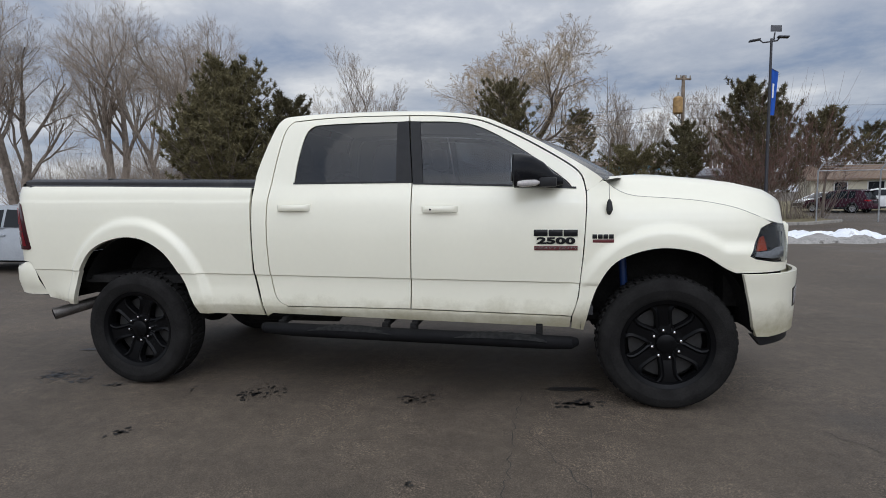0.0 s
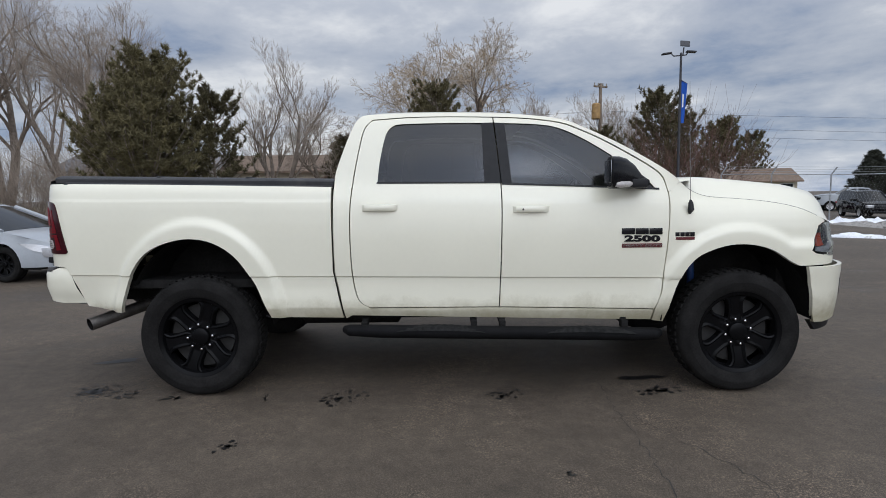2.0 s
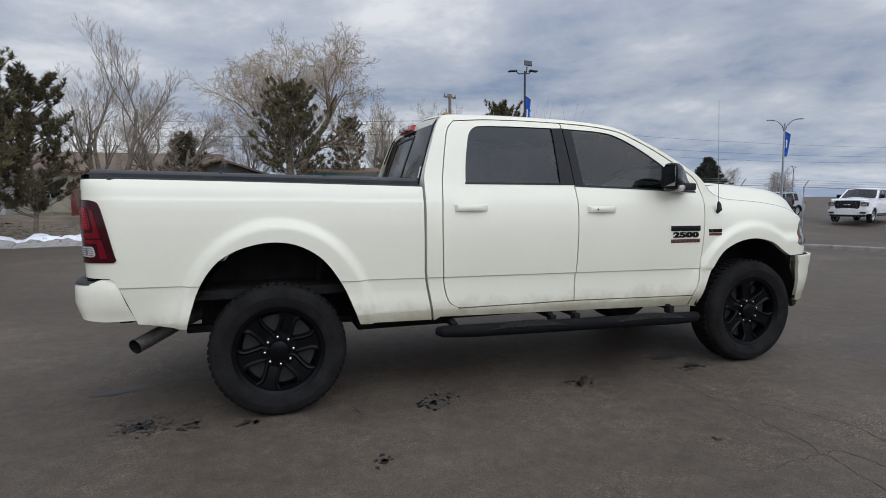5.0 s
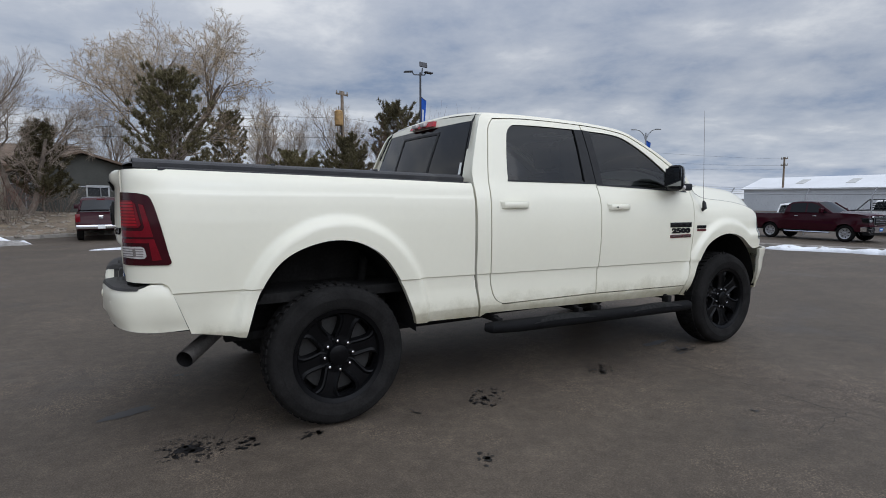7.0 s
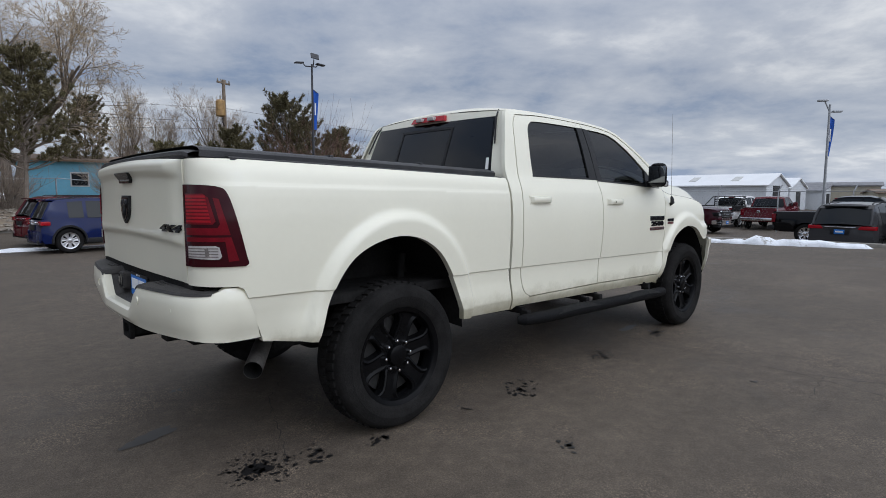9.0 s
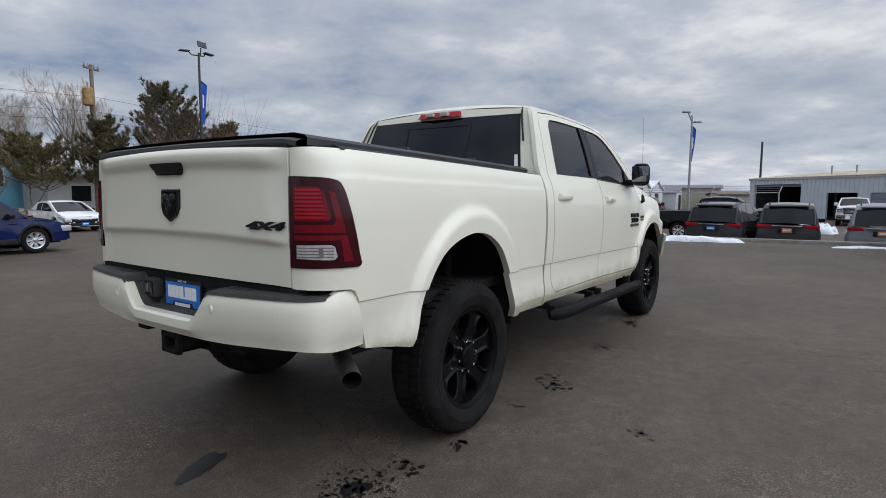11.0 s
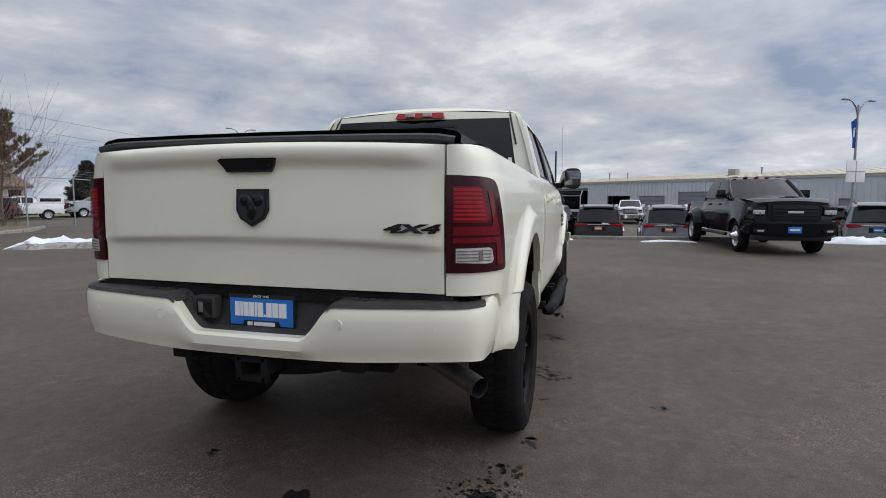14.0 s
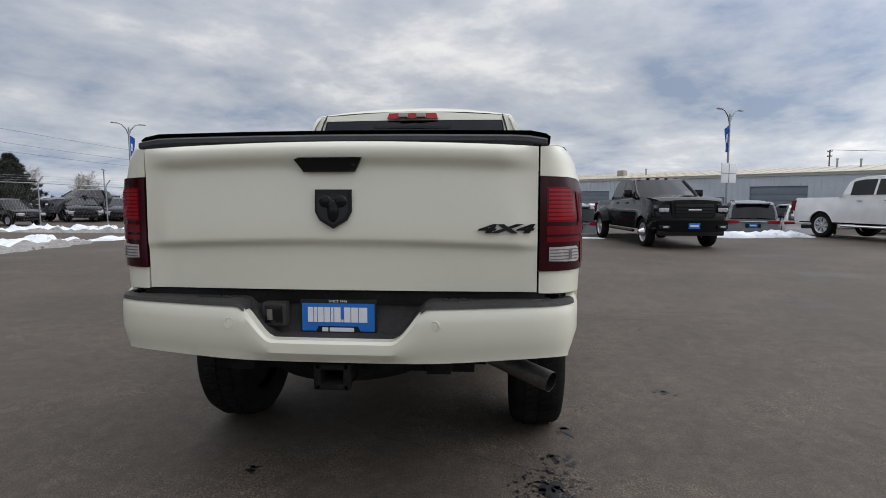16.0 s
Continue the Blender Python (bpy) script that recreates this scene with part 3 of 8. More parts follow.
def build_truck():
    truck = thing("pickup_truck", pose(0, 0, 0), "creamy white crew cab pickup truck with black wheels parked on asphalt", "pickup truck")
    for sign in (-1, 1):
        P = side_place(sign)
        CREASE = [(z, 0.015) for z in (0.60, 0.805, 0.8225, 0.8305, 0.85, 1.345, 1.366)]
        bed = part("bed_side", panel(BEDSIDE, P, 0.018, 0.04, CREASE), WHITE, truck)
        part("cab_frame", panel(CAB_FRAME, P, 0.05, 0.03, CREASE), WHITE, truck)
        rd = part("rear_door", panel(REAR_DOOR, P, 0.045, 0.03, CREASE), WHITE, truck)
        fd = part("front_door", panel(FRONT_DOOR, P, 0.045, 0.03, CREASE), WHITE, truck)
        part("fender", panel(FENDER, P, 0.018, 0.04), WHITE, truck)
        lamp_ob = part("headlight", panel(HEADLAMP, side_place(sign, -0.035), 0.05, 0.03), GLOSS_BLACK, truck, "headlight with black bezel and amber corner")
        part("headlight_glass", panel(HEADLAMP, side_place(sign, 0.0), 0.05, 0.01), CLEAR, lamp_ob)
        part("reflector", panel([(4.405, 1.02), (4.42, 1.125), (4.455, 1.140), (4.525, 1.140), (4.515, 1.02)], side_place(sign, -0.020), 0.05, 0.01), CHROME, lamp_ob)
        part("light_strip", panel([(4.315, 0.962), (4.322, 0.990), (4.44, 0.996), (4.50, 1.014), (4.62, 1.014), (4.62, 0.948), (4.45, 0.946)], side_place(sign, -0.016), 0.05, 0.008), LAMP_CLEAR, lamp_ob)
        part("light_strip", panel([(4.53, 1.03), (4.53, 1.135), (4.64, 1.135), (4.64, 1.03)], side_place(sign, -0.020), 0.05, 0.008), CHROME, lamp_ob)
        part("amber_corner", panel([(4.325, 0.995), (4.365, 1.075), (4.395, 1.085), (4.402, 1.0)], side_place(sign, -0.018), 0.05, 0.01), AMBER, lamp_ob)
        # the cab's painted corner runs in behind the bed's front edge
        rows = [[(x - back, sign * (half_width(x, z) - 0.003 - d), z) for d, back in ((0.0, 0.0), (0.02, 0.004), (0.045, 0.022), (0.09, 0.07), (0.16, 0.11))]
                for x, z in ((1.042, 0.53), (1.010, 0.70), (0.986, 0.86), (0.985, 1.15), (0.987, 1.43))]
        part("cab_corner_wall", grid(rows), WHITE, truck)
        # dark strip over the bed's front flange: the gap's shade put into the colour
        rows = [[(x + 0.0015, sign * (half_width(x, z) - d), z) for d in (0.005, 0.02, 0.05)] for x, z in ((1.026, 0.53), (0.994, 0.70), (0.968, 0.86), (0.968, 1.15), (0.968, 1.44))]
        part("gap_shade", grid(rows), UNDER, bed)
        # panes and pillar covers
        g = side_place(sign, -0.010)
        part("window_pane", panel([(1.27, 1.455)] + R_WIN[:-1] + [(2.03, 1.90), (2.04, 1.45)], g, 0.08, 0.0), DARK_TINT, rd)
        part("window_pane", panel([(2.17, 1.90)] + F_WIN[1:-2] + [(3.2, 1.42), (3.2, 1.39), (2.21, 1.435)], g, 0.08, 0.0), TINT, fd)
        b = side_place(sign, 0.002)
        part("pillar_cover", panel([(2.022, 1.886), (2.104, 1.888), (2.146, 1.466), (2.034, 1.468)], b, 0.1, 0.012), BLACK_TRIM, rd)
        part("pillar_cover", panel([(2.114, 1.888), (2.184, 1.882), (2.224, 1.455), (2.154, 1.458)], b, 0.1, 0.012), BLACK_TRIM, fd)
        belt = side_place(sign, 0.004)
        part("belt_seal", panel([(1.285, 1.478), (2.146, 1.469), (2.146, 1.457), (1.282, 1.465)], belt, 0.1, 0.014), BLACK_TRIM, rd)
        part("belt_seal", panel([(2.154, 1.460), (2.7, 1.437), (3.235, 1.410), (3.235, 1.397), (2.7, 1.425), (2.154, 1.447)], belt, 0.1, 0.014), BLACK_TRIM, fd)
        part("mirror_sail", panel([(2.985, 1.418), (3.02, 1.56), (3.05, 1.535), (3.16, 1.45), (3.206, 1.402)], b, 0.1, 0.012), BLACK_TRIM, fd)
        # pull handles
        for door, x0, z0 in ((rd, 1.185, 1.298), (fd, 2.225, 1.276)):
            w = half_width(x0 + 0.12, z0)
            bm = grid([[(x0 + t * 0.245, sign * (w + 0.004 + 0.034 * math.sin(math.pi * min(1, max(0, t * 1.02))) ** 0.35 * k), z0 + zz)
                        for zz, k in ((-0.023, 0.1), (-0.020, 0.8), (-0.008, 1), (0.010, 1), (0.021, 0.8), (0.024, 0.1))] for t in [i / 14 for i in range(15)]])
            h = part("door_handle", bm, WHITE, door)
            part("handle_cup", panel([(x0 - 0.006, z0 - 0.034), (x0 - 0.006, z0 + 0.03), (x0 + 0.252, z0 + 0.03), (x0 + 0.252, z0 - 0.034)], side_place(sign, 0.0025), 0.05, 0.004), WHITE, h)
            if door is fd:
                bm = revolve([(0.0005, 0), (0.007, 0)], 10)
                bmesh.ops.translate(bm, vec=(x0 + 0.065, sign * (w + 0.042), z0), verts=bm.verts)
                part("key_lock", bm, GLOSS_BLACK, h)
        # rear lamp: dark housing, glowing-red inner segments, clear reversing lens
        tl = part("tail_light", panel(LAMP, side_place(sign, 0.008), 0.033, 0.03), LAMP_DARK, truck, "tall smoked red tail light wrapping the corner")
        seg = side_place(sign, 0.0105)
        part("lamp_segment", panel([(END + 0.03, 1.205), (END + 0.03, 1.335), (-1.075, 1.335), (-1.05, 1.318), (-1.022, 1.212), (-1.035, 1.198), (END + 0.03, 1.198)], seg, 0.05, 0.004), LAMP_RED, tl)
        part("lamp_band", panel([(END + 0.03, 1.150), (END + 0.03, 1.182), (-1.015, 1.182), (-1.004, 1.20), (-1.03, 1.318), (-1.005, 1.312), (-0.975, 1.20), (-0.962, 1.150)], seg, 0.05, 0.004), LAMP_RED, tl)
        part("lamp_band", panel([(END + 0.03, 1.120), (END + 0.03, 1.140), (-0.960, 1.140), (-0.930, 1.034), (-0.972, 1.030), (-0.985, 1.120)], seg, 0.05, 0.004), LAMP_RED, tl)
        clear = part("reversing_lens", panel([(END + 0.042, 1.046), (END + 0.042, 1.100), (-1.027, 1.102), (-1.010, 1.094), (-1.000, 1.054), (-1.010, 1.042), (-1.03, 1.040)], side_place(sign, 0.0115), 0.05, 0.004), LENS_WHITE, tl)
        for i in range(4):
            z0 = 1.050 + 0.0125 * i
            part("prism_rib", panel([(END + 0.046, z0), (END + 0.046, z0 + 0.0045), (-1.016, z0 + 0.0045), (-1.014, z0)], side_place(sign, 0.0135), 0.06, 0.003), LENS_RIB, clear)
        part("bulb_reflector", panel([(-1.072, 1.054), (-1.076, 1.090), (-1.060, 1.094), (-1.054, 1.056)], side_place(sign, 0.0125), 0.05, 0.002), LENS_RIB, clear)
        for i in range(8):
            z0 = 1.207 + 0.0158 * i
            part("led_strip", panel([(END + 0.036, z0), (END + 0.036, z0 + 0.0095), (-1.044 - 0.003 * i, z0 + 0.0095), (-1.042 - 0.003 * i, z0)], side_place(sign, 0.0125), 0.06, 0.003), LED_RED, tl)
        # running board with tread pads and brackets
        board = part("side_step", tube([(1.05, sign * 1.0, 0.452), (1.08, sign * 1.03, 0.452), (1.3, sign * 1.045, 0.446), (2.2, sign * 1.045, 0.428), (3.05, sign * 1.04, 0.41), (3.20, sign * 1.03, 0.408), (3.235, sign * 1.0, 0.408)],
                                           [0.028, 0.040, 0.046, 0.046, 0.046, 0.042, 0.028], 14), STEP_BLACK, truck, "round black side step with tread pads")
        for x0, x1 in ((1.42, 2.02), (2.45, 3.05)):
            rows = []
            for i in range(25):
                t = i / 24
                x = x0 + (x1 - x0) * t
                e = math.sin(math.pi * min(max(t, 0.02), 0.98)) ** 0.3
                r = 0.050 + (0.004 if i % 2 else 0)
                zc = 0.452 - 0.02 * (x - 1.05)
                rows.append([(x, sign * (1.045 + math.cos(a) * r), zc + math.sin(a) * r * e) for a in [radians(v) for v in (20, 50, 80, 110, 140, 165)]])
            part("step_pad", grid(rows), STEP_PAD, board)
        for x in (1.18, 1.95, 2.15, 3.0):
            part("step_bracket", boxes(((x - 0.022, min(sign * 0.6, sign * 0.95), 0.47), (x + 0.022, max(sign * 0.6, sign * 0.95), 0.51)), ((x - 0.022, min(sign * 0.93, sign * 1.0), 0.44), (x + 0.022, max(sign * 0.93, sign * 1.0), 0.50))), UNDER, board)
        # door mirror
        arm = part("mirror_arm", boxes(((3.0, min(sign * 0.93, sign * 1.10), 1.41), (3.11, max(sign * 0.93, sign * 1.10), 1.47)), bevel=0.015), BLACK_TRIM, fd)
        rows = []
        for x, z0, z1, y0, y1 in ((2.842, 1.418, 1.606, 1.045, 1.192), (2.850, 1.406, 1.618, 1.035, 1.200), (2.90, 1.402, 1.618, 1.02, 1.176), (2.96, 1.402, 1.606, 1.00, 1.128),
                                  (3.03, 1.405, 1.565, 0.98, 1.075), (3.09, 1.410, 1.500, 0.965, 1.03), (3.15, 1.422, 1.465, 0.95, 1.0)):
            ring = []
            for j in range(24):
                a = 2 * math.pi * j / 24
                ca, sa = math.cos(a), math.sin(a)
                ring.append((x, sign * ((y0 + y1) / 2 + (y1 - y0) / 2 * math.copysign(abs(ca) ** 0.55, ca)), (z0 + z1) / 2 + (z1 - z0) / 2 * math.copysign(abs(sa) ** 0.55, sa)))
            rows.append(ring)
        bm = grid(rows, close=True)
        bm.faces.new([v for v in bm.verts][:24][::-1])
        bm.faces.new([v for v in bm.verts][-24:])
        bmesh.ops.recalc_face_normals(bm, faces=bm.faces[:])
        mir = part("mirror_housing", bm, GLOSS_BLACK, truck, "black door mirror with clear signal lens")
        part("mirror_glass", boxes(((2.833, min(sign * 1.06, sign * 1.19), 1.445), (2.838, max(sign * 1.035, sign * 1.19), 1.592)), bevel=0.002), MIRROR, mir)
        part("signal_lens", tube([(2.868, sign * 1.178, 1.432), (2.90, sign * 1.162, 1.433), (2.97, sign * 1.108, 1.436), (3.00, sign * 1.085, 1.438)], [0.014, 0.022, 0.022, 0.012], 12), LENS_WHITE, mir)
        # bed rail cap and inner liners of the arches
        part("rail_cap", grid([[(x, sign * y, z + 0.0262 * (0.975 - x)) for y, z in ((0.925, 1.438), (0.915, 1.451), (0.89, 1.458), (0.85, 1.458))] for x in (0.97, 0.4, -0.2, -0.7, -0.93)]), BLACK_TRIM, truck)
        for cx, top, wide in ((0.01, 1.10, 0.52), (3.785, 1.02, 0.52)):
            rows = []
            for i in range(21 if cx > 1 else 18):
                a = math.pi * i / 20
                px, pz = cx + wide * math.cos(a), 0.48 + (top - 0.47) * math.sin(a)
                rows.append([(px, sign * 0.965, pz), (px, sign * 0.80, pz + 0.01), (px, sign * 0.48, pz)])
            well = part("wheel_liner", grid(rows), UNDER, truck)
            bm = bmesh.new()
            f = [bm.verts.new((cx + wide * math.cos(math.pi * i / 20), sign * 0.50, 0.48 + (top - 0.47) * math.sin(math.pi * i / 20))) for i in range(21)]
            bm.faces.new(f)
            part("liner_wall", bm, UNDER, well)
            shock = part("shock_absorber", tube([(cx + 0.30, sign * 0.62, 0.95), (cx + 0.22, sign * 0.66, 0.45)] if cx < 1 else [(cx - 0.24, sign * 0.72, 1.02), (cx - 0.20, sign * 0.70, 0.5)], 0.026, 12), SHOCK_BLUE if cx > 1 else UNDER, truck, "blue shock absorber" if cx > 1 else "black shock absorber")
            part("spring", boxes(((cx - 0.6, min(sign * 0.52, sign * 0.6), 0.47), (cx + 0.6, max(sign * 0.52, sign * 0.6), 0.52))), UNDER, shock)
        part("bumper_front_side", panel([(4.20, 0.862), (4.5, 0.862), (NOSE + NOSE_RUN, 0.862), (NOSE + NOSE_RUN, 0.49), (4.55, 0.47), (4.40, 0.455), (4.32, 0.46), (4.285, 0.53), (4.235, 0.73)],
                                        side_place(sign, 0.055), 0.05, 0.025), WHITE, truck)
        part("fog_bezel", panel([(4.595, 0.635), (4.585, 0.752), (4.70, 0.775), (4.725, 0.64)], side_place(sign, 0.0575), 0.05, 0.01), GLOSS_BLACK, truck)
        fog = part("fog_lamp", panel([(4.615, 0.655), (4.605, 0.735), (4.69, 0.755), (4.71, 0.66)], side_place(sign, 0.059), 0.05, 0.01), LAMP_CLEAR, truck)
        part("air_dam", panel([(4.30, 0.47), (4.40, 0.465), (NOSE + NOSE_RUN, 0.50), (NOSE + NOSE_RUN, 0.43), (4.45, 0.395), (4.38, 0.39)], side_place(sign, 0.03), 0.05, 0.03), BLACK_TRIM, truck)
        # rear bumper half, with its pad and two sensors
        bump = part("rear_bumper", grid(bumper_rows(sign)), WHITE, truck)
        rows = []
        for x, y in BUMP_PLAN:
            if y < 0.33 or x > -1.05:
                continue
            top = bumper_top(y) - 0.007 + 0.022 * ease(-1.06, -0.97, x)
            low = 0.019 * ease(0.33, 0.39, y)
            rows.append([(x + 0.002, sign * y, top), (x + 0.010, sign * (y - 0.002), top + 0.7 * low), (max(x + 0.05, -1.15), sign * (y - 0.012), top + low),
                         (-1.045 if y < 0.86 else max(x + 0.06, -1.02), sign * min(y, 0.86), top + low), (-1.02, sign * min(y, 0.86), top)])
        # black strip behind the bumper seam, in place of the shade in that gap
        part("gap_shade", panel([(-0.985, 0.885), (-0.88, 0.885), (-0.785, 0.64), (-0.88, 0.64)], side_place(sign, -0.016), 0.05, 0.01), TEXTURED, bump)
        pad = part("step_pad", grid(rows), TEXTURED, bump, "ribbed black bumper step pad")
        for i in range(11):
            for j in range(4):
                yy, xx = 0.42 + i * 0.037 + 0.016 * (j % 2), -1.165 + 0.026 * j
                if xx < -1.155 + 0.10 * ease(0.50, 0.84, yy + 0.026):
                    continue
                part("rib", boxes(((xx, min(sign * yy, sign * (yy + 0.026)), 0.889), (xx + 0.013, max(sign * yy, sign * (yy + 0.026)), 0.8935)), bevel=0), TEXTURED, pad)
        for y, x in ((0.405, -1.2125), (0.765, -1.1615)):
            bm = revolve([(0.0005, -0.004), (0.014, -0.004), (0.0145, -0.001), (0.019, -0.0005), (0.0205, -0.004), (0.022, 0.002)], 20)
            bmesh.ops.transform(bm, matrix=pose(x - 0.0005, sign * y, 0.803, 0, 0, -90 - sign * (-8 if y < 0.5 else -22)), verts=bm.verts)
            part("parking_sensor", bm, WHITE, bump)
    # roof, screens and closing walls of the cab
    rows = []
    for x, z in RAIL:
        if x < 2.47:
            w = half_width(x, z) - 0.002
            zc = z + 0.064 - 0.034 * ease(2.2, 2.5, x) - 0.030 * ease(1.3, 1.15, x)
            rows.append([(x + 0.02 * (1 - (k * k)) * (1 if x > 2.3 else -0.9 if x < 1.25 else 0), w * k, z + (zc - z) * (1 - abs(k) ** 2.6)) for k in [i / 10 - 1 for i in range(21)]])
    part("roof", grid(rows), WHITE, truck, angle=50)
    rows = []
    for x, z in RAIL:
        if x > 2.38:
            w = half_width(x, z) - 0.03
            t = ease(2.4, 3.4, x)
            rows.append([(x + (0.02 + 0.17 * t) * (1 - abs(k) ** 2), w * k, z + (0.028 + 0.0 * t) * (1 - abs(k) ** 2) - 0.004) for k in [i / 8 - 1 for i in range(17)]])
    bm = grid(rows)
    bm.normal_update()
    if sum(f.normal.z for f in bm.faces) < 0:
        bmesh.ops.reverse_faces(bm, faces=bm.faces[:])
    part("windshield", bm, TINT, truck)
    def back_place(s, z, d):
        t = (z - 1.45) / 0.495
        x = 0.988 + 0.172 * max(0, t) ** 1.15
        return Vector((x - 0.05 * (1 - (s / 0.85) ** 2) + 0.012 - 0.006 + d, s, z))
    W0, W1 = 0.915, 0.755
    part("cab_back", panel([(-W0, 1.42), (-0.905, 1.50), (-W1, 1.945), (0, 1.985), (W1, 1.945), (0.905, 1.50), (W0, 1.42), (0.778, 1.42), (0.778, 1.498), (0.700, 1.908), (-0.700, 1.908), (-0.778, 1.498), (-0.778, 1.42)], back_place, 0.06, 0.02), WHITE, truck)
    rw = part("rear_window", panel([(-0.775, 1.50), (-0.695, 1.905), (0.695, 1.905), (0.775, 1.50)], back_place, 0.08, 0.01), GLOSS_BLACK, truck, "dark sliding rear window")
    part("window_pane", panel([(-0.765, 1.505), (-0.688, 1.898), (0.688, 1.898), (0.765, 1.505)], lambda s, z, d: back_place(s, z, d) - Vector((0.004, 0, 0)), 0.08, 0.0), DARK_TINT, rw)
    for y in (-0.30, 0.30):
        part("slider_rail", panel([(y - 0.012, 1.50), (y - 0.012, 1.86), (y + 0.012, 1.86), (y + 0.012, 1.50)], lambda s, z, d: back_place(s, z, d) - Vector((0.009, 0, 0)), 0.1, 0.008), BLACK_TRIM, rw)
    part("slider_rail", panel([(-0.30, 1.842), (-0.30, 1.86), (0.30, 1.86), (0.30, 1.842)], lambda s, z, d: back_place(s, z, d) - Vector((0.0095, 0, 0)), 0.1, 0.008), BLACK_TRIM, rw)
    part("window_sticker", panel([(-0.755, 1.515), (-0.74, 1.60), (-0.715, 1.60), (-0.728, 1.515)], lambda s, z, d: back_place(s, z, d) - Vector((0.0065, 0, 0)), 0.1, 0.0), STICKER, rw)
    hi = part("brake_lamp", panel([(-0.20, 1.918), (-0.185, 1.962), (0.185, 1.962), (0.20, 1.918)], lambda s, z, d: Vector((1.075 + 0.55 * (z - 1.918) + d - 0.012 * (1 - (s / 0.2) ** 2), s, z)), 0.04, 0.05), LED_RED, truck, "high red brake lamp with two clear cargo lenses")
    for y in (-0.070, 0.070):
        part("cargo_lens", boxes(((1.047, y - 0.036, 1.926), (1.090, y + 0.036, 1.954)), bevel=0.004), LENS_WHITE, hi)
    for sign in (-1, 1):
        part("corner_seal", tube([(1.165, sign * 0.70, 1.955), (1.12, sign * 0.715, 1.90), (1.045, sign * 0.768, 1.70)], 0.007, 6), BLACK_TRIM, truck)
    # hood, cowl and nose
    edge = spline([(3.43, 1.44), (3.50, 1.385), (3.60, 1.346), (3.80, 1.328), (4.0, 1.306), (4.2, 1.262), (4.36, 1.205), (4.50, 1.168), (4.66, 1.150), (4.80, 1.135)], 3)
    mid = [(3.46, 1.482), (3.61, 1.492), (3.86, 1.472), (4.21, 1.432), (4.43, 1.378), (4.60, 1.290), (4.72, 1.17)]
    rows = []
    for x, z in edge:
        q = side_place(1)(x, z, 0.004)
        w = q.y
        bend = q.x - x
        row = []
        for k in [i / 12 - 1 for i in range(25)]:
            xx = x + bend + (0.02 + 0.05 * ease(4.2, 4.6, x)) * ease(4.0, 4.3, x) * (1 - k * k)
            zc = lerp_table(mid, xx)
            a = abs(k)
            zz = z + (zc - z) * (1 - ease(0.74, 1.0, a) * 0.75 - 0.25 * ease(0.0, 0.74, a) * 0 - 0.25 * a ** 6)
            zz += 0.022 * (1 - ease(0.30, 0.42, a)) * ease(3.5, 3.8, x)
            row.append((xx, w * k, zz))
        rows.append(row)
    hood = part("hood", grid(rows), WHITE, truck, angle=45)
    for sign in (-1, 1):
        part("hood_gap", tube([side_place(sign)(x, z, -0.001) for x, z in edge if x < 4.4], 0.0011, 5), UNDER, hood)
    cowl = part("cowl", grid([[(x + 0.12 * (1 - k * k), 0.86 * k, z) for k in [i / 8 - 1 for i in range(17)]] for x, z in ((3.34, 1.452), (3.42, 1.450), (3.50, 1.462))]), BLACK_TRIM, truck)
    part("wiper", tube([(3.50, -0.55, 1.478), (3.42, -0.2, 1.52), (3.38, 0.3, 1.56)], 0.008, 6), BLACK_TRIM, cowl)
    gr = part("grille", boxes(((4.50, -0.50, 0.88), (4.59, 0.50, 1.14)), bevel=0.02), GLOSS_BLACK, truck, "black front grille")
    part("grille_surround", boxes(((4.50, -0.60, 1.10), (4.615, 0.60, 1.16)), ((4.50, -0.60, 0.865), (4.612, 0.60, 0.915)), ((4.44, -0.66, 0.875), (4.605, -0.50, 1.15)), ((4.44, 0.50, 0.875), (4.605, 0.66, 1.15)), bevel=0.02), WHITE, gr)
    part("grille_bar", boxes(((4.58, -0.04, 0.88), (4.61, 0.04, 1.14))), BLACK_TRIM, gr)
    part("bumper_front_middle", boxes(((4.58, -0.48, 0.50), (4.685, 0.48, 0.862)), bevel=0.03), WHITE, truck)
    # antenna on the fender
    base = tube([(3.437, -0.965, 1.235), (3.437, -0.992, 1.26), (3.437, -0.985, 1.305), (3.437, -0.978, 1.325)], [0.012, 0.021, 0.016, 0.006], 12)
    an = part("antenna_base", base, BLACK_TRIM, truck)
    part("antenna_mast", tube([(3.437, -0.978, 1.32), (3.415, -0.968, 2.12)], [0.0022, 0.0013], 6), STEEL, an)
    # tailgate with handle, shield emblem and drive badge
    gate = part("tailgate", panel([(-0.797, 0.922)] + [(0.797 * k / 10, 1.512 - 0.022 * (k / 10) ** 2) for k in range(-10, 11)] + [(0.797, 0.922)], gate_place(), 0.011, 0.05), WHITE, truck, angle=60)
    han = part("gate_handle", panel([(-0.085, 1.393), (-0.118, 1.448), (0.128, 1.448), (0.150, 1.44), (0.118, 1.393)], gate_place(0.016), 0.03, 0.05), GLOSS_BLACK, gate, "gloss black tailgate handle")
    part("handle_key", boxes(((tailgate_x(-0.08, 1.418) - 0.022, -0.092, 1.413), (tailgate_x(-0.08, 1.418), -0.076, 1.427))), BLACK_TRIM, han)
    sh = [(-0.072, 1.325), (0.072, 1.325), (0.073, 1.24), (0.055, 1.205), (0.0, 1.172), (-0.055, 1.205), (-0.073, 1.24)]
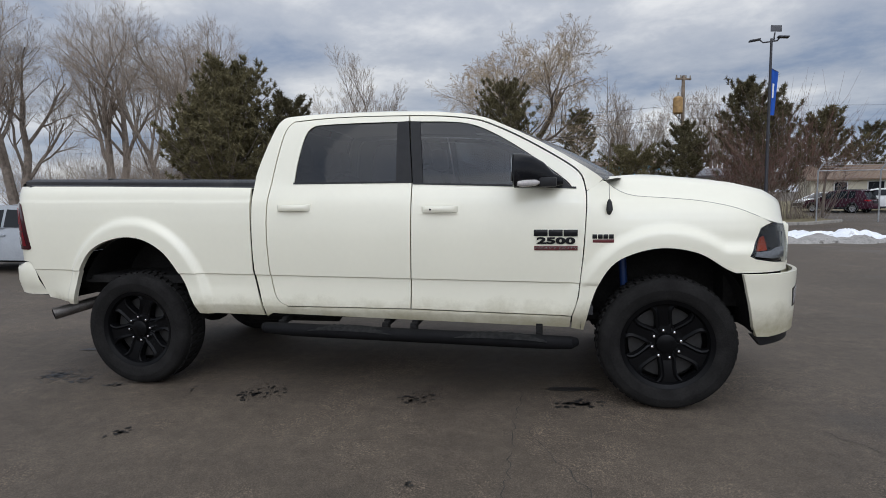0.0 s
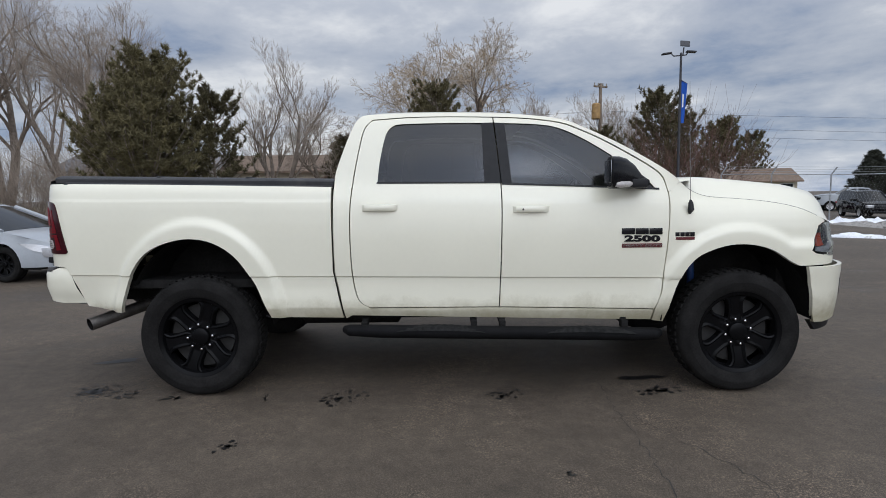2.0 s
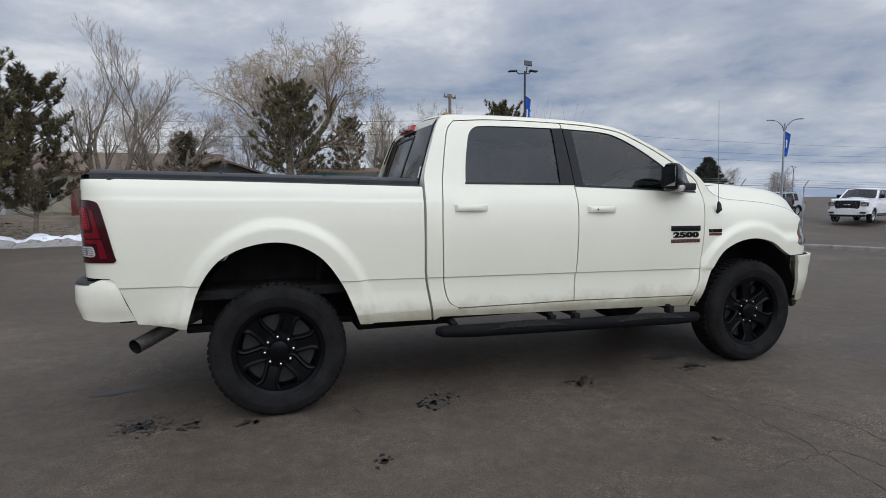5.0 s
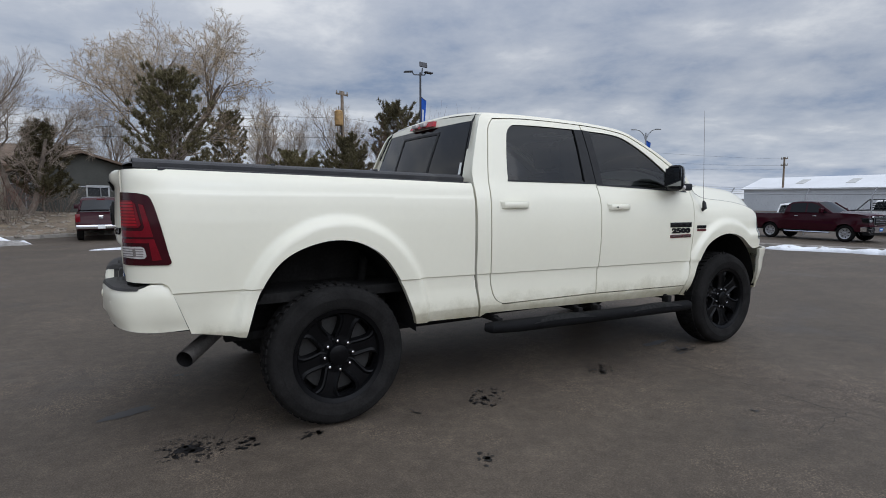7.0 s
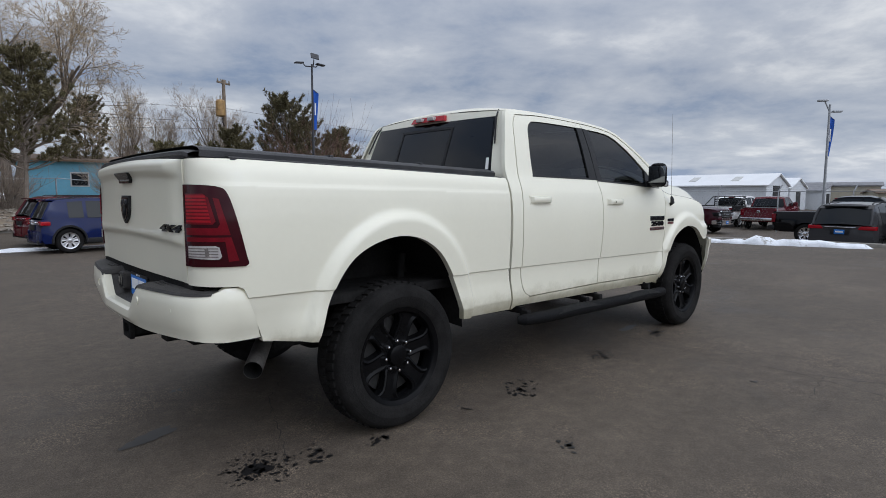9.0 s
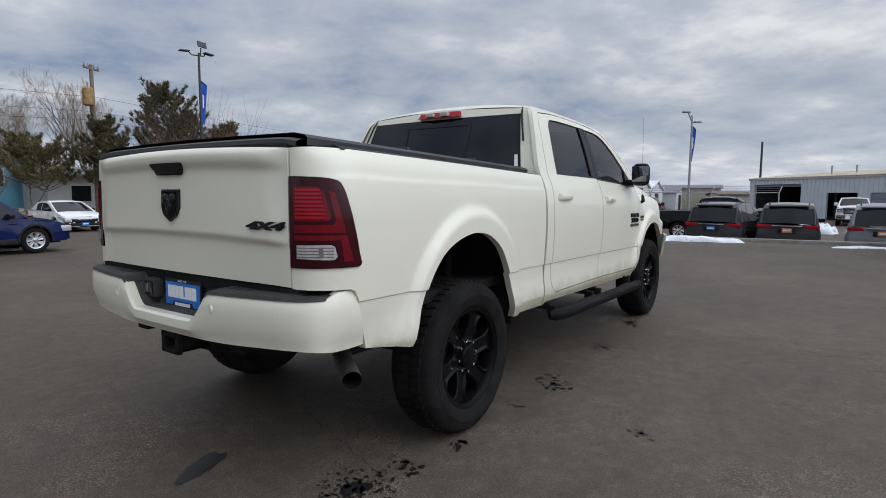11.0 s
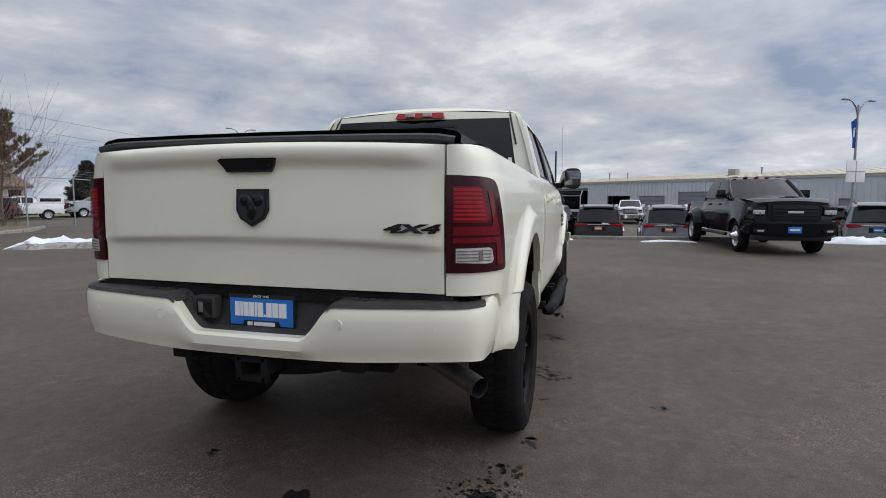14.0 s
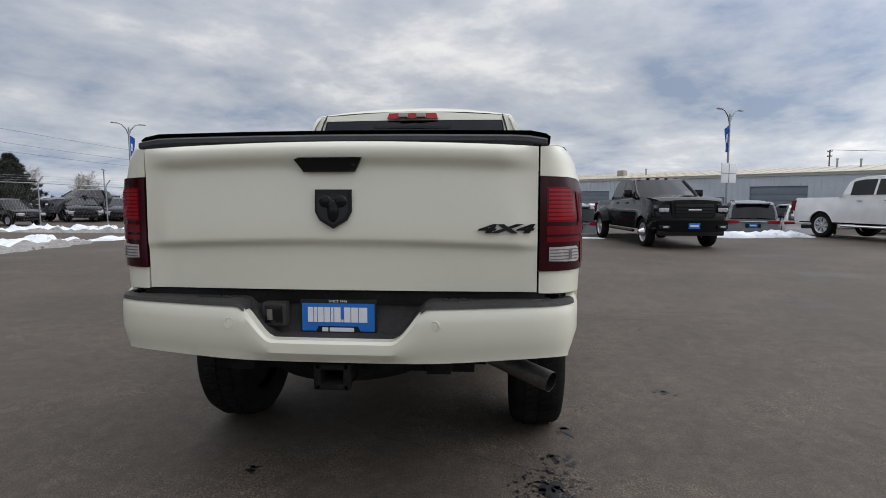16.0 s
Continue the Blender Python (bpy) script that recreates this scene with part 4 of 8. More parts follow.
    shield = part("shield_emblem", panel(sh, gate_place(0.014), 0.03, 0.02), BLACK_TRIM, gate, "black shield-shaped emblem")
    part("shield_face", panel([(s * 0.86, 1.252 + (z - 1.252) * 0.86) for s, z in sh], gate_place(0.017), 0.03, 0.004), GLOSS_BLACK, shield)
    for y0, z0, ry, rz in ((-0.030, 1.280, 0.026, 0.026), (0.030, 1.280, 0.026, 0.026), (0.0, 1.242, 0.024, 0.046)):
        bm = bmesh.new()
        bmesh.ops.create_uvsphere(bm, u_segments=14, v_segments=8, radius=1.0, matrix=Matrix.Translation((tailgate_x(y0, z0) - 0.017, y0, z0)) @ Matrix.Diagonal((0.010, ry, rz, 1)))
        part("emblem_relief", bm, GLOSS_BLACK, shield)
    bm = letters("4X4", 0.105, 0.004, 1.05, 0.25, 0.055)
    for v in bm.verts:
        yy, zz = -0.668 - v.co.x * 1.12, 1.172 + v.co.z * 0.42
        v.co = Vector((tailgate_x(yy, zz) - 0.006 + v.co.y, yy, zz))
    part("drive_badge", bm, GLOSS_BLACK, gate, "black slanted 4X4 badge")
    part("gate_sill", boxes(((-1.09, -0.83, 0.86), (-1.02, 0.83, 0.918))), UNDER, truck)
    # number plate recess
    rows = [[], [], [], [], []]
    for i in range(49):
        y = 0.42 * (i / 24 - 1)
        top = bumper_top(abs(y))
        for row, (x, z) in zip(rows, ((-1.205, top - 0.012), (-1.178, top - 0.004), (-1.095, top + 0.010), (-1.078, max(top + 0.03, 0.80)), (-1.072, 0.905))):
            row.append((x, y, z))
    rec = part("plate_recess", grid(rows), TEXTURED, truck, "black plastic number plate recess", angle=50)
    sock = part("trailer_socket", boxes(((-1.1330, 0.205, 0.772), (-1.0750, 0.312, 0.872)), bevel=0.016), TEXTURED, rec)
    part("socket_lid", boxes(((-1.1370, 0.222, 0.788), (-1.1290, 0.295, 0.858)), bevel=0.002), GLOSS_BLACK, sock)
    part("socket_hinge", boxes(((-1.1400, 0.262, 0.80), (-1.1350, 0.285, 0.845)), bevel=0.002), STEEL, sock)
    plate = part("number_plate", boxes(((-1.1030, -0.158, 0.742), (-1.0950, 0.158, 0.882)), bevel=0.003), BLACK_TRIM, truck, "blue dealer plate in a black frame")
    blue = [(-0.15, 0.752), (-0.15, 0.866), (0.15, 0.866), (0.15, 0.752), (0.092, 0.752), (0.082, 0.772), (-0.082, 0.772), (-0.092, 0.752)]
    flat = lambda s, z, d: Vector((-1.1050 + d, s, z))
    part("plate_face", panel(blue, flat, 0.2, 0.002), PLATE_BLUE, plate)
    x = -0.125
    for i, wd in enumerate((0.022, 0.012, 0.024, 0.024, 0.010, 0.026, 0.008, 0.026, 0.028, 0.034)):
        part("plate_bar", boxes(((-1.1075, -(x + wd), 0.789), (-1.1050, -x, 0.850 if i != 6 else 0.800)), bevel=0), INK_WHITE, plate)
        x += wd + 0.0035
    part("plate_mark", boxes(((-1.1075, -0.065, 0.7505), (-1.1050, 0.035, 0.7665)), ((-1.1075, 0.042, 0.7505), (-1.1050, 0.066, 0.7665)), bevel=0), INK_WHITE, plate)
    bm = letters("SINCE 1946", 0.014, 0.0004, 1.1)
    for v in bm.verts:
        v.co = Vector((-1.1052 + v.co.y, -v.co.x, 0.8745 + v.co.z))
    part("plate_heading", bm, INK_WHITE, plate)
    # badges on the door and fender: name plates as plain bars, figures as letters
    for sign in (-1, 1):
        wy = half_width(3.10, 1.08)
        def stand(bm, x0, z0, kx=1.0, kz=1.0, yy=None):
            for v in bm.verts:
                xw, zw = x0 + sign * -1 * v.co.x * kx * (1 if sign < 0 else -1) * 1, z0 + v.co.z * kz
                xw = x0 + v.co.x * kx * (1 if sign < 0 else -1)
                v.co = Vector((xw, sign * ((yy or half_width(xw, zw)) + 0.004 - v.co.y), zw - 0.012 * (xw - x0)))
            return bm
        badge = part("door_badge", boxes(*[((2.966 + 0.094 * i, min(sign * (wy - 0.004), sign * (wy + 0.007)), 1.096 - 0.001 * i), (2.966 + 0.094 * i + 0.088, max(sign * (wy - 0.004), sign * (wy + 0.007)), 1.138 - 0.001 * i)) for i in range(3)], bevel=0.002), GLOSS_BLACK, truck, "black and red model badge on the front door")
        for digit in islands(stand(letters("2500", 0.058, 0.004, 1.05, 0, 0.055), 3.105, 1.064, 1.98, 0.95)):
            part("digit", digit, GLOSS_BLACK, badge)
        red = part("badge_strip", boxes(((2.968, min(sign * (wy - 0.006), sign * (wy + 0.004)), 1.004), (3.242, max(sign * (wy - 0.006), sign * (wy + 0.004)), 1.032)), bevel=0.002), BADGE_RED, badge)
        part("badge_caption", stand(letters("HEAVY DUTY", 0.030, 0.003, 1.05, 0.2), 3.105, 1.018, 1.42, 0.72, wy + 0.003), STEEL, red)
        wf = half_width(3.40, 1.08)
        eng = part("fender_badge", boxes(*[((3.333 + 0.034 * i, min(sign * (wf - 0.006), sign * (wf + 0.006)), 1.077), (3.333 + 0.034 * i + 0.029, max(sign * (wf - 0.006), sign * (wf + 0.006)), 1.105)) for i in range(4)], bevel=0.002), GLOSS_BLACK, truck, "small black and red engine badge on the fender")
        part("badge_strip", boxes(((3.333, min(sign * (wf - 0.006), sign * (wf + 0.004)), 1.052), (3.466, max(sign * (wf - 0.006), sign * (wf + 0.004)), 1.073)), bevel=0.002), BADGE_RED, eng)
    # soft folding cover over the bed
    zt = lambda x: 1.516 - 0.0235 * (x + 0.03) - 0.006
    cover = part("bed_cover", grid([[(x, y, zt(x) + dz) for y, dz in ((-0.845, -0.03), (-0.848, 0.0), (-0.83, 0.012), (-0.77, 0.024), (-0.4, 0.030), (0, 0.032), (0.4, 0.030), (0.77, 0.024), (0.83, 0.012), (0.848, 0.0), (0.845, -0.03))]
                                    for x in (0.965, 0.96, 0.5, 0.335, 0.33, 0.325, 0.0, -0.315, -0.32, -0.325, -0.7, -0.98, -1.02, -1.04)]), VINYL, truck, "black folding bed cover", angle=40)
    rows = []
    for k in [i / 12 - 1 for i in range(25)]:
        y, dz = 0.832 * k, -0.010 * k * k - 0.012 * max(0.0, abs(k) - 0.9) / 0.1
        rows.append([(x, y, z + dz) for x, z in ((-1.03, 1.514), (-1.078, 1.514), (-1.086, 1.522), (-1.084, 1.538), (-1.06, 1.547), (-1.02, 1.548))])
    part("cover_lip", grid(rows), VINYL, cover)
    part("cover_seal", boxes(((-1.085, -0.78, 1.496), (-1.03, 0.78, 1.512)), bevel=0.004), BLACK_TRIM, cover)
    for x in (0.33, -0.32):
        part("fold_seam", boxes(((x - 0.012, -0.80, zt(x) + 0.010), (x + 0.012, 0.80, zt(x) + 0.031)), bevel=0.006), VINYL, cover)
    # cabin
    floor_ob = part("cabin_floor", boxes(((0.99, -0.88, 0.56), (3.35, 0.88, 0.62)), ((0.99, -0.85, 0.62), (1.08, 0.85, 1.44))), CABIN, truck)
    part("dashboard", boxes(((3.0, -0.84, 1.05), (3.42, 0.84, 1.42)), bevel=0.05), CABIN, floor_ob)
    wheel_bm = bmesh.new()
    add_tube(wheel_bm, [(0.19 * math.cos(a), 0.19 * math.sin(a), 0) for a in [2 * math.pi * i / 24 for i in range(25)]], 0.016, 8, False)
    add_box(wheel_bm, (-0.18, -0.025, -0.02), (0.18, 0.025, 0.01))
    bmesh.ops.transform(wheel_bm, matrix=pose(2.86, 0.40, 1.33, 0, -62, 0), verts=wheel_bm.verts)
    part("steering_wheel", wheel_bm, CABIN, floor_ob)
    for x0, ys in ((2.25, (-0.40, 0.40)), (1.28, (-0.45, 0.45))):
        for y in ys:
            seat = part("seat", boxes(((x0, y - 0.26, 0.85), (x0 + 0.52, y + 0.26, 1.02)), bevel=0.05), CABIN, truck)
            bm = boxes(((-0.08, y - 0.25, 0), (0.08, y + 0.25, 0.60)), bevel=0.06)
            bmesh.ops.transform(bm, matrix=pose(x0 + 0.02, 0, 0.98, 0, -14, 0), verts=bm.verts)
            part("seat_back", bm, CABIN, seat)
            bm = boxes(((-0.06, y - 0.13, 0), (0.06, y + 0.13, 0.19)), bevel=0.045)
            bmesh.ops.transform(bm, matrix=pose(x0 - 0.14, 0, 1.60, 0, -8, 0), verts=bm.verts)
            part("headrest", bm, CABIN, seat)
    # chassis, axles, exhaust and hitch
    fr = part("chassis_frame", boxes(((-1.1, -0.46, 0.58), (4.5, -0.36, 0.74)), ((-1.1, 0.36, 0.58), (4.5, 0.46, 0.74)), ((-0.95, -0.9, 0.74), (0.95, 0.9, 0.80)), ((1.0, -0.86, 0.50), (3.3, 0.86, 0.57)), ((4.2, -0.7, 0.60), (4.55, 0.7, 1.1))), UNDER, truck)
    # assumed low parts, added to block light passing under the truck
    part("fuel_tank", boxes(((0.75, 0.20, 0.36), (2.0, 0.80, 0.62)), ((2.1, -0.5, 0.42), (2.8, 0.3, 0.6)), ((1.05, -0.80, 0.46), (1.25, -0.35, 0.56)), bevel=0.04), UNDER, fr)
    part("gearbox", boxes(((2.15, -0.25, 0.36), (3.1, 0.20, 0.60)), ((1.75, -0.12, 0.38), (2.2, 0.42, 0.58)), bevel=0.05), UNDER, fr)
    part("drive_shaft", tube([(1.8, 0.0, 0.46), (0.15, 0.0, 0.42)], 0.045, 10), UNDER, fr)
    part("crossmember", boxes(((1.55, -0.46, 0.42), (1.70, 0.46, 0.52)), ((3.2, -0.46, 0.42), (3.36, 0.46, 0.54)), bevel=0.02), UNDER, fr)
    part("muffler", tube([(0.55, -0.32, 0.46), (0.6, -0.32, 0.46), (1.35, -0.32, 0.46), (1.4, -0.32, 0.46)], [0.05, 0.12, 0.12, 0.05], 12), UNDER, fr)
    part("exhaust_run", tube([(0.55, -0.32, 0.46), (0.2, -0.32, 0.58), (-0.28, -0.30, 0.63)], 0.045, 10), UNDER, fr)
    for x in (0.0, 3.797):
        ax = part("axle", tube([(x, -0.80, 0.402), (x, 0.80, 0.402)], 0.055, 12), UNDER, truck)
        bm = bmesh.new()
        bmesh.ops.create_uvsphere(bm, u_segments=16, v_segments=10, radius=0.17, matrix=pose(x, 0 if x < 1 else 0.3, 0.42))
        part("differential", bm, UNDER, ax)
    ex = [(-0.28, -0.30, 0.63), (-0.50, -0.42, 0.585), (-0.64, -0.60, 0.545), (-0.842, -0.89, 0.476)]
    pipe = part("exhaust_pipe", tube(ex, [0.042, 0.043, 0.045, 0.0465], 18, False), STEEL, truck, "cut-off steel exhaust pipe")
    d = (Vector(ex[3]) - Vector(ex[2])).normalized()
    part("pipe_bore", tube([Vector(ex[3]) - d * 0.002, Vector(ex[3]) - d * 0.25], [0.0435, 0.041], 18, False), UNDER, pipe)
    hitch = part("tow_hitch", boxes(((-1.16, -0.055, 0.535), (-0.9, -0.035, 0.625)), ((-1.16, 0.055, 0.535), (-0.9, 0.075, 0.625)), ((-1.16, -0.055, 0.535), (-0.9, 0.075, 0.555)), ((-1.16, -0.055, 0.607), (-0.9, 0.075, 0.627)), ((-1.0, -0.55, 0.56), (-0.92, 0.55, 0.62))), UNDER, truck)
    part("hitch_collar", boxes(((-1.175, -0.065, 0.528), (-1.15, -0.035, 0.635)), ((-1.175, 0.055, 0.528), (-1.15, 0.085, 0.635)), ((-1.175, -0.06, 0.528), (-1.15, 0.08, 0.552)), ((-1.175, -0.06, 0.61), (-1.15, 0.08, 0.635))), UNDER, hitch)
    part("spare_tyre", (lambda bm: (bmesh.ops.transform(bm, matrix=pose(-0.62, 0.05, 0.62, 90, 0, 0), verts=bm.verts), bm)[1])(revolve([(0.18, -0.09), (0.36, -0.12), (0.40, -0.08), (0.40, 0.08), (0.36, 0.12), (0.18, 0.09)], 32)), RUBBER, truck)
    # four wheels
    first = build_wheel("wheel", 0.428, 0.285, 0.283, pose(0, -0.875, 0.400, 0, 18, 0))
    first.parent = truck
    for x, s in ((3.797, -1), (0, 1), (3.797, 1)):
        w = copy_thing(first, pose(x, s * 0.875, 0.402, 0, 40 + 9 * x + 20 * s, 0) @ (Matrix.Rotation(math.pi, 4, "Z") if s > 0 else Matrix()))
        w.parent = truck
    return truck


pickup = build_truck()


# ---- ground ----
def asphalt():
    m = bpy.data.materials.new("asphalt")
    m.use_nodes = True
    n, l = m.node_tree.nodes, m.node_tree.links
    b = n["Principled BSDF"]
    geo = n.new("ShaderNodeNewGeometry")

    def noise_at(scale, detail, rough, stretch=None):
        t = n.new("ShaderNodeTexNoise")
        t.inputs["Scale"].default_value, t.inputs["Detail"].default_value, t.inputs["Roughness"].default_value = scale, detail, rough
        src = geo.outputs["Position"]
        if stretch:
            mp = n.new("ShaderNodeMapping")
            mp.inputs["Rotation"].default_value = (0, 0, radians(stretch[1]))
            mp.inputs["Scale"].default_value = (1, stretch[0], 1)
            l.new(src, mp.inputs[0])
            src = mp.outputs[0]
        l.new(src, t.inputs["Vector"])
        return t.outputs["Fac"]

    def ramp(fac, stops):
        r = n.new("ShaderNodeValToRGB")
        e = r.color_ramp.elements
        e[0].position, e[0].color = stops[0][0], (*stops[0][1], 1)
        e[1].position, e[1].color = stops[-1][0], (*stops[-1][1], 1)
        for p, c in stops[1:-1]:
            e.new(p).color = (*c, 1)
        l.new(fac, r.inputs[0])
        return r.outputs[0]

    def mix(kind, fac, a, c):
        x = n.new("ShaderNodeMix")
        x.data_type, x.blend_type = "RGBA", kind
        if isinstance(fac, float):
            x.inputs["Factor"].default_value = fac
        else:
            l.new(fac, x.inputs["Factor"])
        l.new(a, x.inputs["A"])
        l.new(c, x.inputs["B"])
        return x.outputs["Result"]
    broad = ramp(noise_at(0.35, 8, 0.6), [(0.30, (0.074, 0.059, 0.044)), (0.5, (0.091, 0.072, 0.054)), (0.68, (0.114, 0.091, 0.069))])
    tracks = ramp(noise_at(0.9, 6, 0.55, (5.0, 78)), [(0.35, (0.95, 0.95, 0.95)), (0.65, (1.04, 1.04, 1.035))])
    grit = ramp(noise_at(70, 6, 0.75), [(0.30, (0.42, 0.42, 0.42)), (0.50, (0.95, 0.95, 0.95)), (0.66, (2.6, 2.5, 2.4))])
    damp_f = n.new("ShaderNodeMapRange")
    damp_f.inputs["From Min"].default_value, damp_f.inputs["From Max"].default_value = 0.56, 0.66
    l.new(noise_at(0.55, 7, 0.62), damp_f.inputs["Value"])
    rough_f = n.new("ShaderNodeMapRange")
    rough_f.inputs["From Min"].default_value, rough_f.inputs["From Max"].default_value = 0.50, 0.64
    l.new(noise_at(0.8, 9, 0.7), rough_f.inputs["Value"])
    fine = ramp(noise_at(140, 5, 0.7), [(0.34, (0.52, 0.52, 0.52)), (0.52, (1.0, 1.0, 1.0)), (0.68, (1.65, 1.62, 1.58))])
    mottle = ramp(noise_at(11, 8, 0.7), [(0.32, (0.78, 0.78, 0.78)), (0.52, (1.0, 1.0, 1.0)), (0.70, (1.25, 1.24, 1.22))])
    col = mix("MULTIPLY", 1.0, mix("MULTIPLY", 1.0, mix("MULTIPLY", 1.0, broad, tracks), mottle), fine)
    col = mix("MULTIPLY", rough_f.outputs[0], col, grit)
    wet = n.new("ShaderNodeRGB")
    wet.outputs[0].default_value = (0.80, 0.80, 0.81, 1)
    col = mix("MULTIPLY", damp_f.outputs[0], col, wet.outputs[0])
    l.new(col, b.inputs["Base Color"])
    rr = n.new("ShaderNodeMapRange")
    rr.inputs["To Min"].default_value, rr.inputs["To Max"].default_value = 0.70, 0.58
    l.new(damp_f.outputs[0], rr.inputs["Value"])
    l.new(rr.outputs[0], b.inputs["Roughness"])
    b.inputs["Specular IOR Level"].default_value = 0.34
    k = n.new("ShaderNodeBump")
    k.inputs["Strength"].default_value, k.inputs["Distance"].default_value = 0.70, 0.006
    l.new(noise_at(110, 5, 0.7), k.inputs["Height"])
    l.new(k.outputs[0], b.inputs["Normal"])
    return m


ASPHALT = asphalt()
DIRT = material("dry_dirt_with_leaf_litter", (0.20, 0.155, 0.11), 0.95, 0, 0.35, 1.2, 0.8, 14, stain=(0.25, 0.20, 0.13), stain_at=0.52, stain_scale=2.2)
GRASS = material("dormant_grass", (0.17, 0.14, 0.075), 0.95, 0, 0.35, 2.5, 0.9, 30, stain=(0.10, 0.10, 0.05), stain_at=0.55, stain_scale=0.8)
KERB = material("worn_concrete", (0.27, 0.25, 0.22), 0.9, 0, 0.22, 5, 0.4, 60, stain=(0.13, 0.12, 0.11), stain_at=0.6, stain_scale=3)
SNOW = material("old_snow", (0.80, 0.82, 0.85), 0.7, 0, 0.10, 3, 0.9, 14, stain=(0.34, 0.32, 0.29), stain_at=0.57, stain_scale=4.5)
DIRTY_SNOW = material("dirty_snow", (0.30, 0.285, 0.265), 0.9, 0, 0.35, 4, 0.8, 25, stain=(0.10, 0.09, 0.08), stain_at=0.55, stain_scale=4)
OIL = material("oil_stain", (0.010, 0.0092, 0.009), 0.45, 0, 0.3, 12)
CRACK = material("crack_shadowed_tar", (0.045, 0.041, 0.037), 0.9, 0, 0.3, 12)
LOW = -0.62


def ground_z(x, y):
    z = LOW * ease(17.3, 19.6, x) * (1 - ease(13, 24, y))
    bank = ease(19.5, 26, y - 0.12 * x) * (1 - ease(5, 12, x))
    return z - 0.026 + 0.62 * bank + 0.12 * bank * math.sin(x * 0.7) * math.sin(y * 0.5)


def ground_sheet():
    xs = [-900, -300, -120, -60] + [-40 + 2 * i for i in range(20)] + [0.5 * i for i in range(34)] + [17 + 0.3 * i for i in range(11)] + [20.5 + 2 * i for i in range(20)] + [70, 110, 300, 900]
    ys = [-900, -300, -100, -50] + [-40 + 4 * i for i in range(10)] + [0.8 * i for i in range(52)] + [42, 46, 52, 60, 75, 100, 300, 900]
    bm = grid([[(x, y, ground_z(x, y) if abs(x) < 200 and abs(y) < 200 else 0) for x in xs] for y in ys])
    g = part("ground", bm, ASPHALT, None)
    return tagged(g, "worn grey asphalt car park with stains and cracks", "ground", kind="structure")


ground = ground_sheet()


def patch_outline(cx, cy, rx, ry, turn, n, seed, rough=0.35):
    rnd = random.Random(seed)
    ph = [rnd.uniform(0, 6.28) for _ in range(4)]
    pts = []
    for i in range(n):
        a = 2 * math.pi * i / n
        r = 1 + rough * (0.5 * math.sin(2 * a + ph[0]) + 0.35 * math.sin(3 * a + ph[1]) + 0.3 * math.sin(5 * a + ph[2]) + 0.25 * math.sin(9 * a + ph[3])) + rnd.uniform(-0.06, 0.06)
        x, y = rx * r * math.cos(a), ry * r * math.sin(a)
        c, s = math.cos(turn), math.sin(turn)
        pts.append((cx + c * x - s * y, cy + s * x + c * y))
    return pts


def flat_patch(name, shapes, mat, lift=0.003):
    bm = bmesh.new()
    for pts in shapes:
        bm.faces.new([bm.verts.new((x, y, ground_z(x, y) + lift)) for x, y in pts])
    return part(name, bm, mat, ground)


def spatter(cx, cy, spread, count, size, seed, stretch=1.0, turn=0.0):
    rnd = random.Random(seed)
    out = []
    size *= 0.72
    for i in range(int(count * 1.7)):
        a, r = rnd.uniform(0, 6.28), spread * rnd.random() ** 0.7
        dx, dy = r * math.cos(a) * stretch, r * math.sin(a)
        c, s = math.cos(turn), math.sin(turn)
        k = size * rnd.uniform(0.2, 1.0) * (1.3 - r / spread * 0.6)
        out.append(patch_outline(cx + c * dx - s * dy, cy + s * dx + c * dy, k * rnd.uniform(0.8, 2.0), k, rnd.uniform(0, 3), 9, seed * 99 + i, 0.5))
    return out


flat_patch("oil_stain", spatter(1.0, -1.06, 0.14, 26, 0.022, 3, 1.6, 0.4), OIL)
flat_patch("oil_stain", spatter(0.51, -1.80, 0.07, 9, 0.020, 5, 1.8, 0.5), OIL)
flat_patch("oil_stain", spatter(2.17, -1.0, 0.11, 20, 0.020, 6, 1.6, 0.3), OIL)
flat_patch("oil_stain", spatter(3.27, -0.97, 0.12, 16, 0.028, 7, 1.5, 0.2) + [patch_outline(3.22, -0.68, 0.16, 0.05, 0.1, 20, 4)], OIL)
flat_patch("oil_stain", spatter(-0.54, -0.95, 0.08, 10, 0.028, 8, 1.6, 0.9), OIL)
flat_patch("oil_stain", spatter(-0.20, -1.05, 0.06, 8, 0.026, 9, 1.5, 0.0), OIL)
flat_patch("oil_stain", spatter(-0.82, -0.90, 0.20, 70, 0.016, 10) + [patch_outline(-0.84, -0.90, 0.07, 0.06, 0, 16, 12)], OIL)
flat_patch("oil_stain", spatter(0.47, -1.04, 0.06, 4, 0.016, 13), OIL)
flat_patch("oil_stain", spatter(-0.78, 0.52, 0.05, 5, 0.025, 14), OIL)
flat_patch("oil_stain", spatter(2.38, -2.14, 0.03, 3, 0.018, 15), OIL)
flat_patch("damp_patch", [patch_outline(-1.12, -0.14, 0.14, 0.07, 0.3, 24, 21)], OIL)


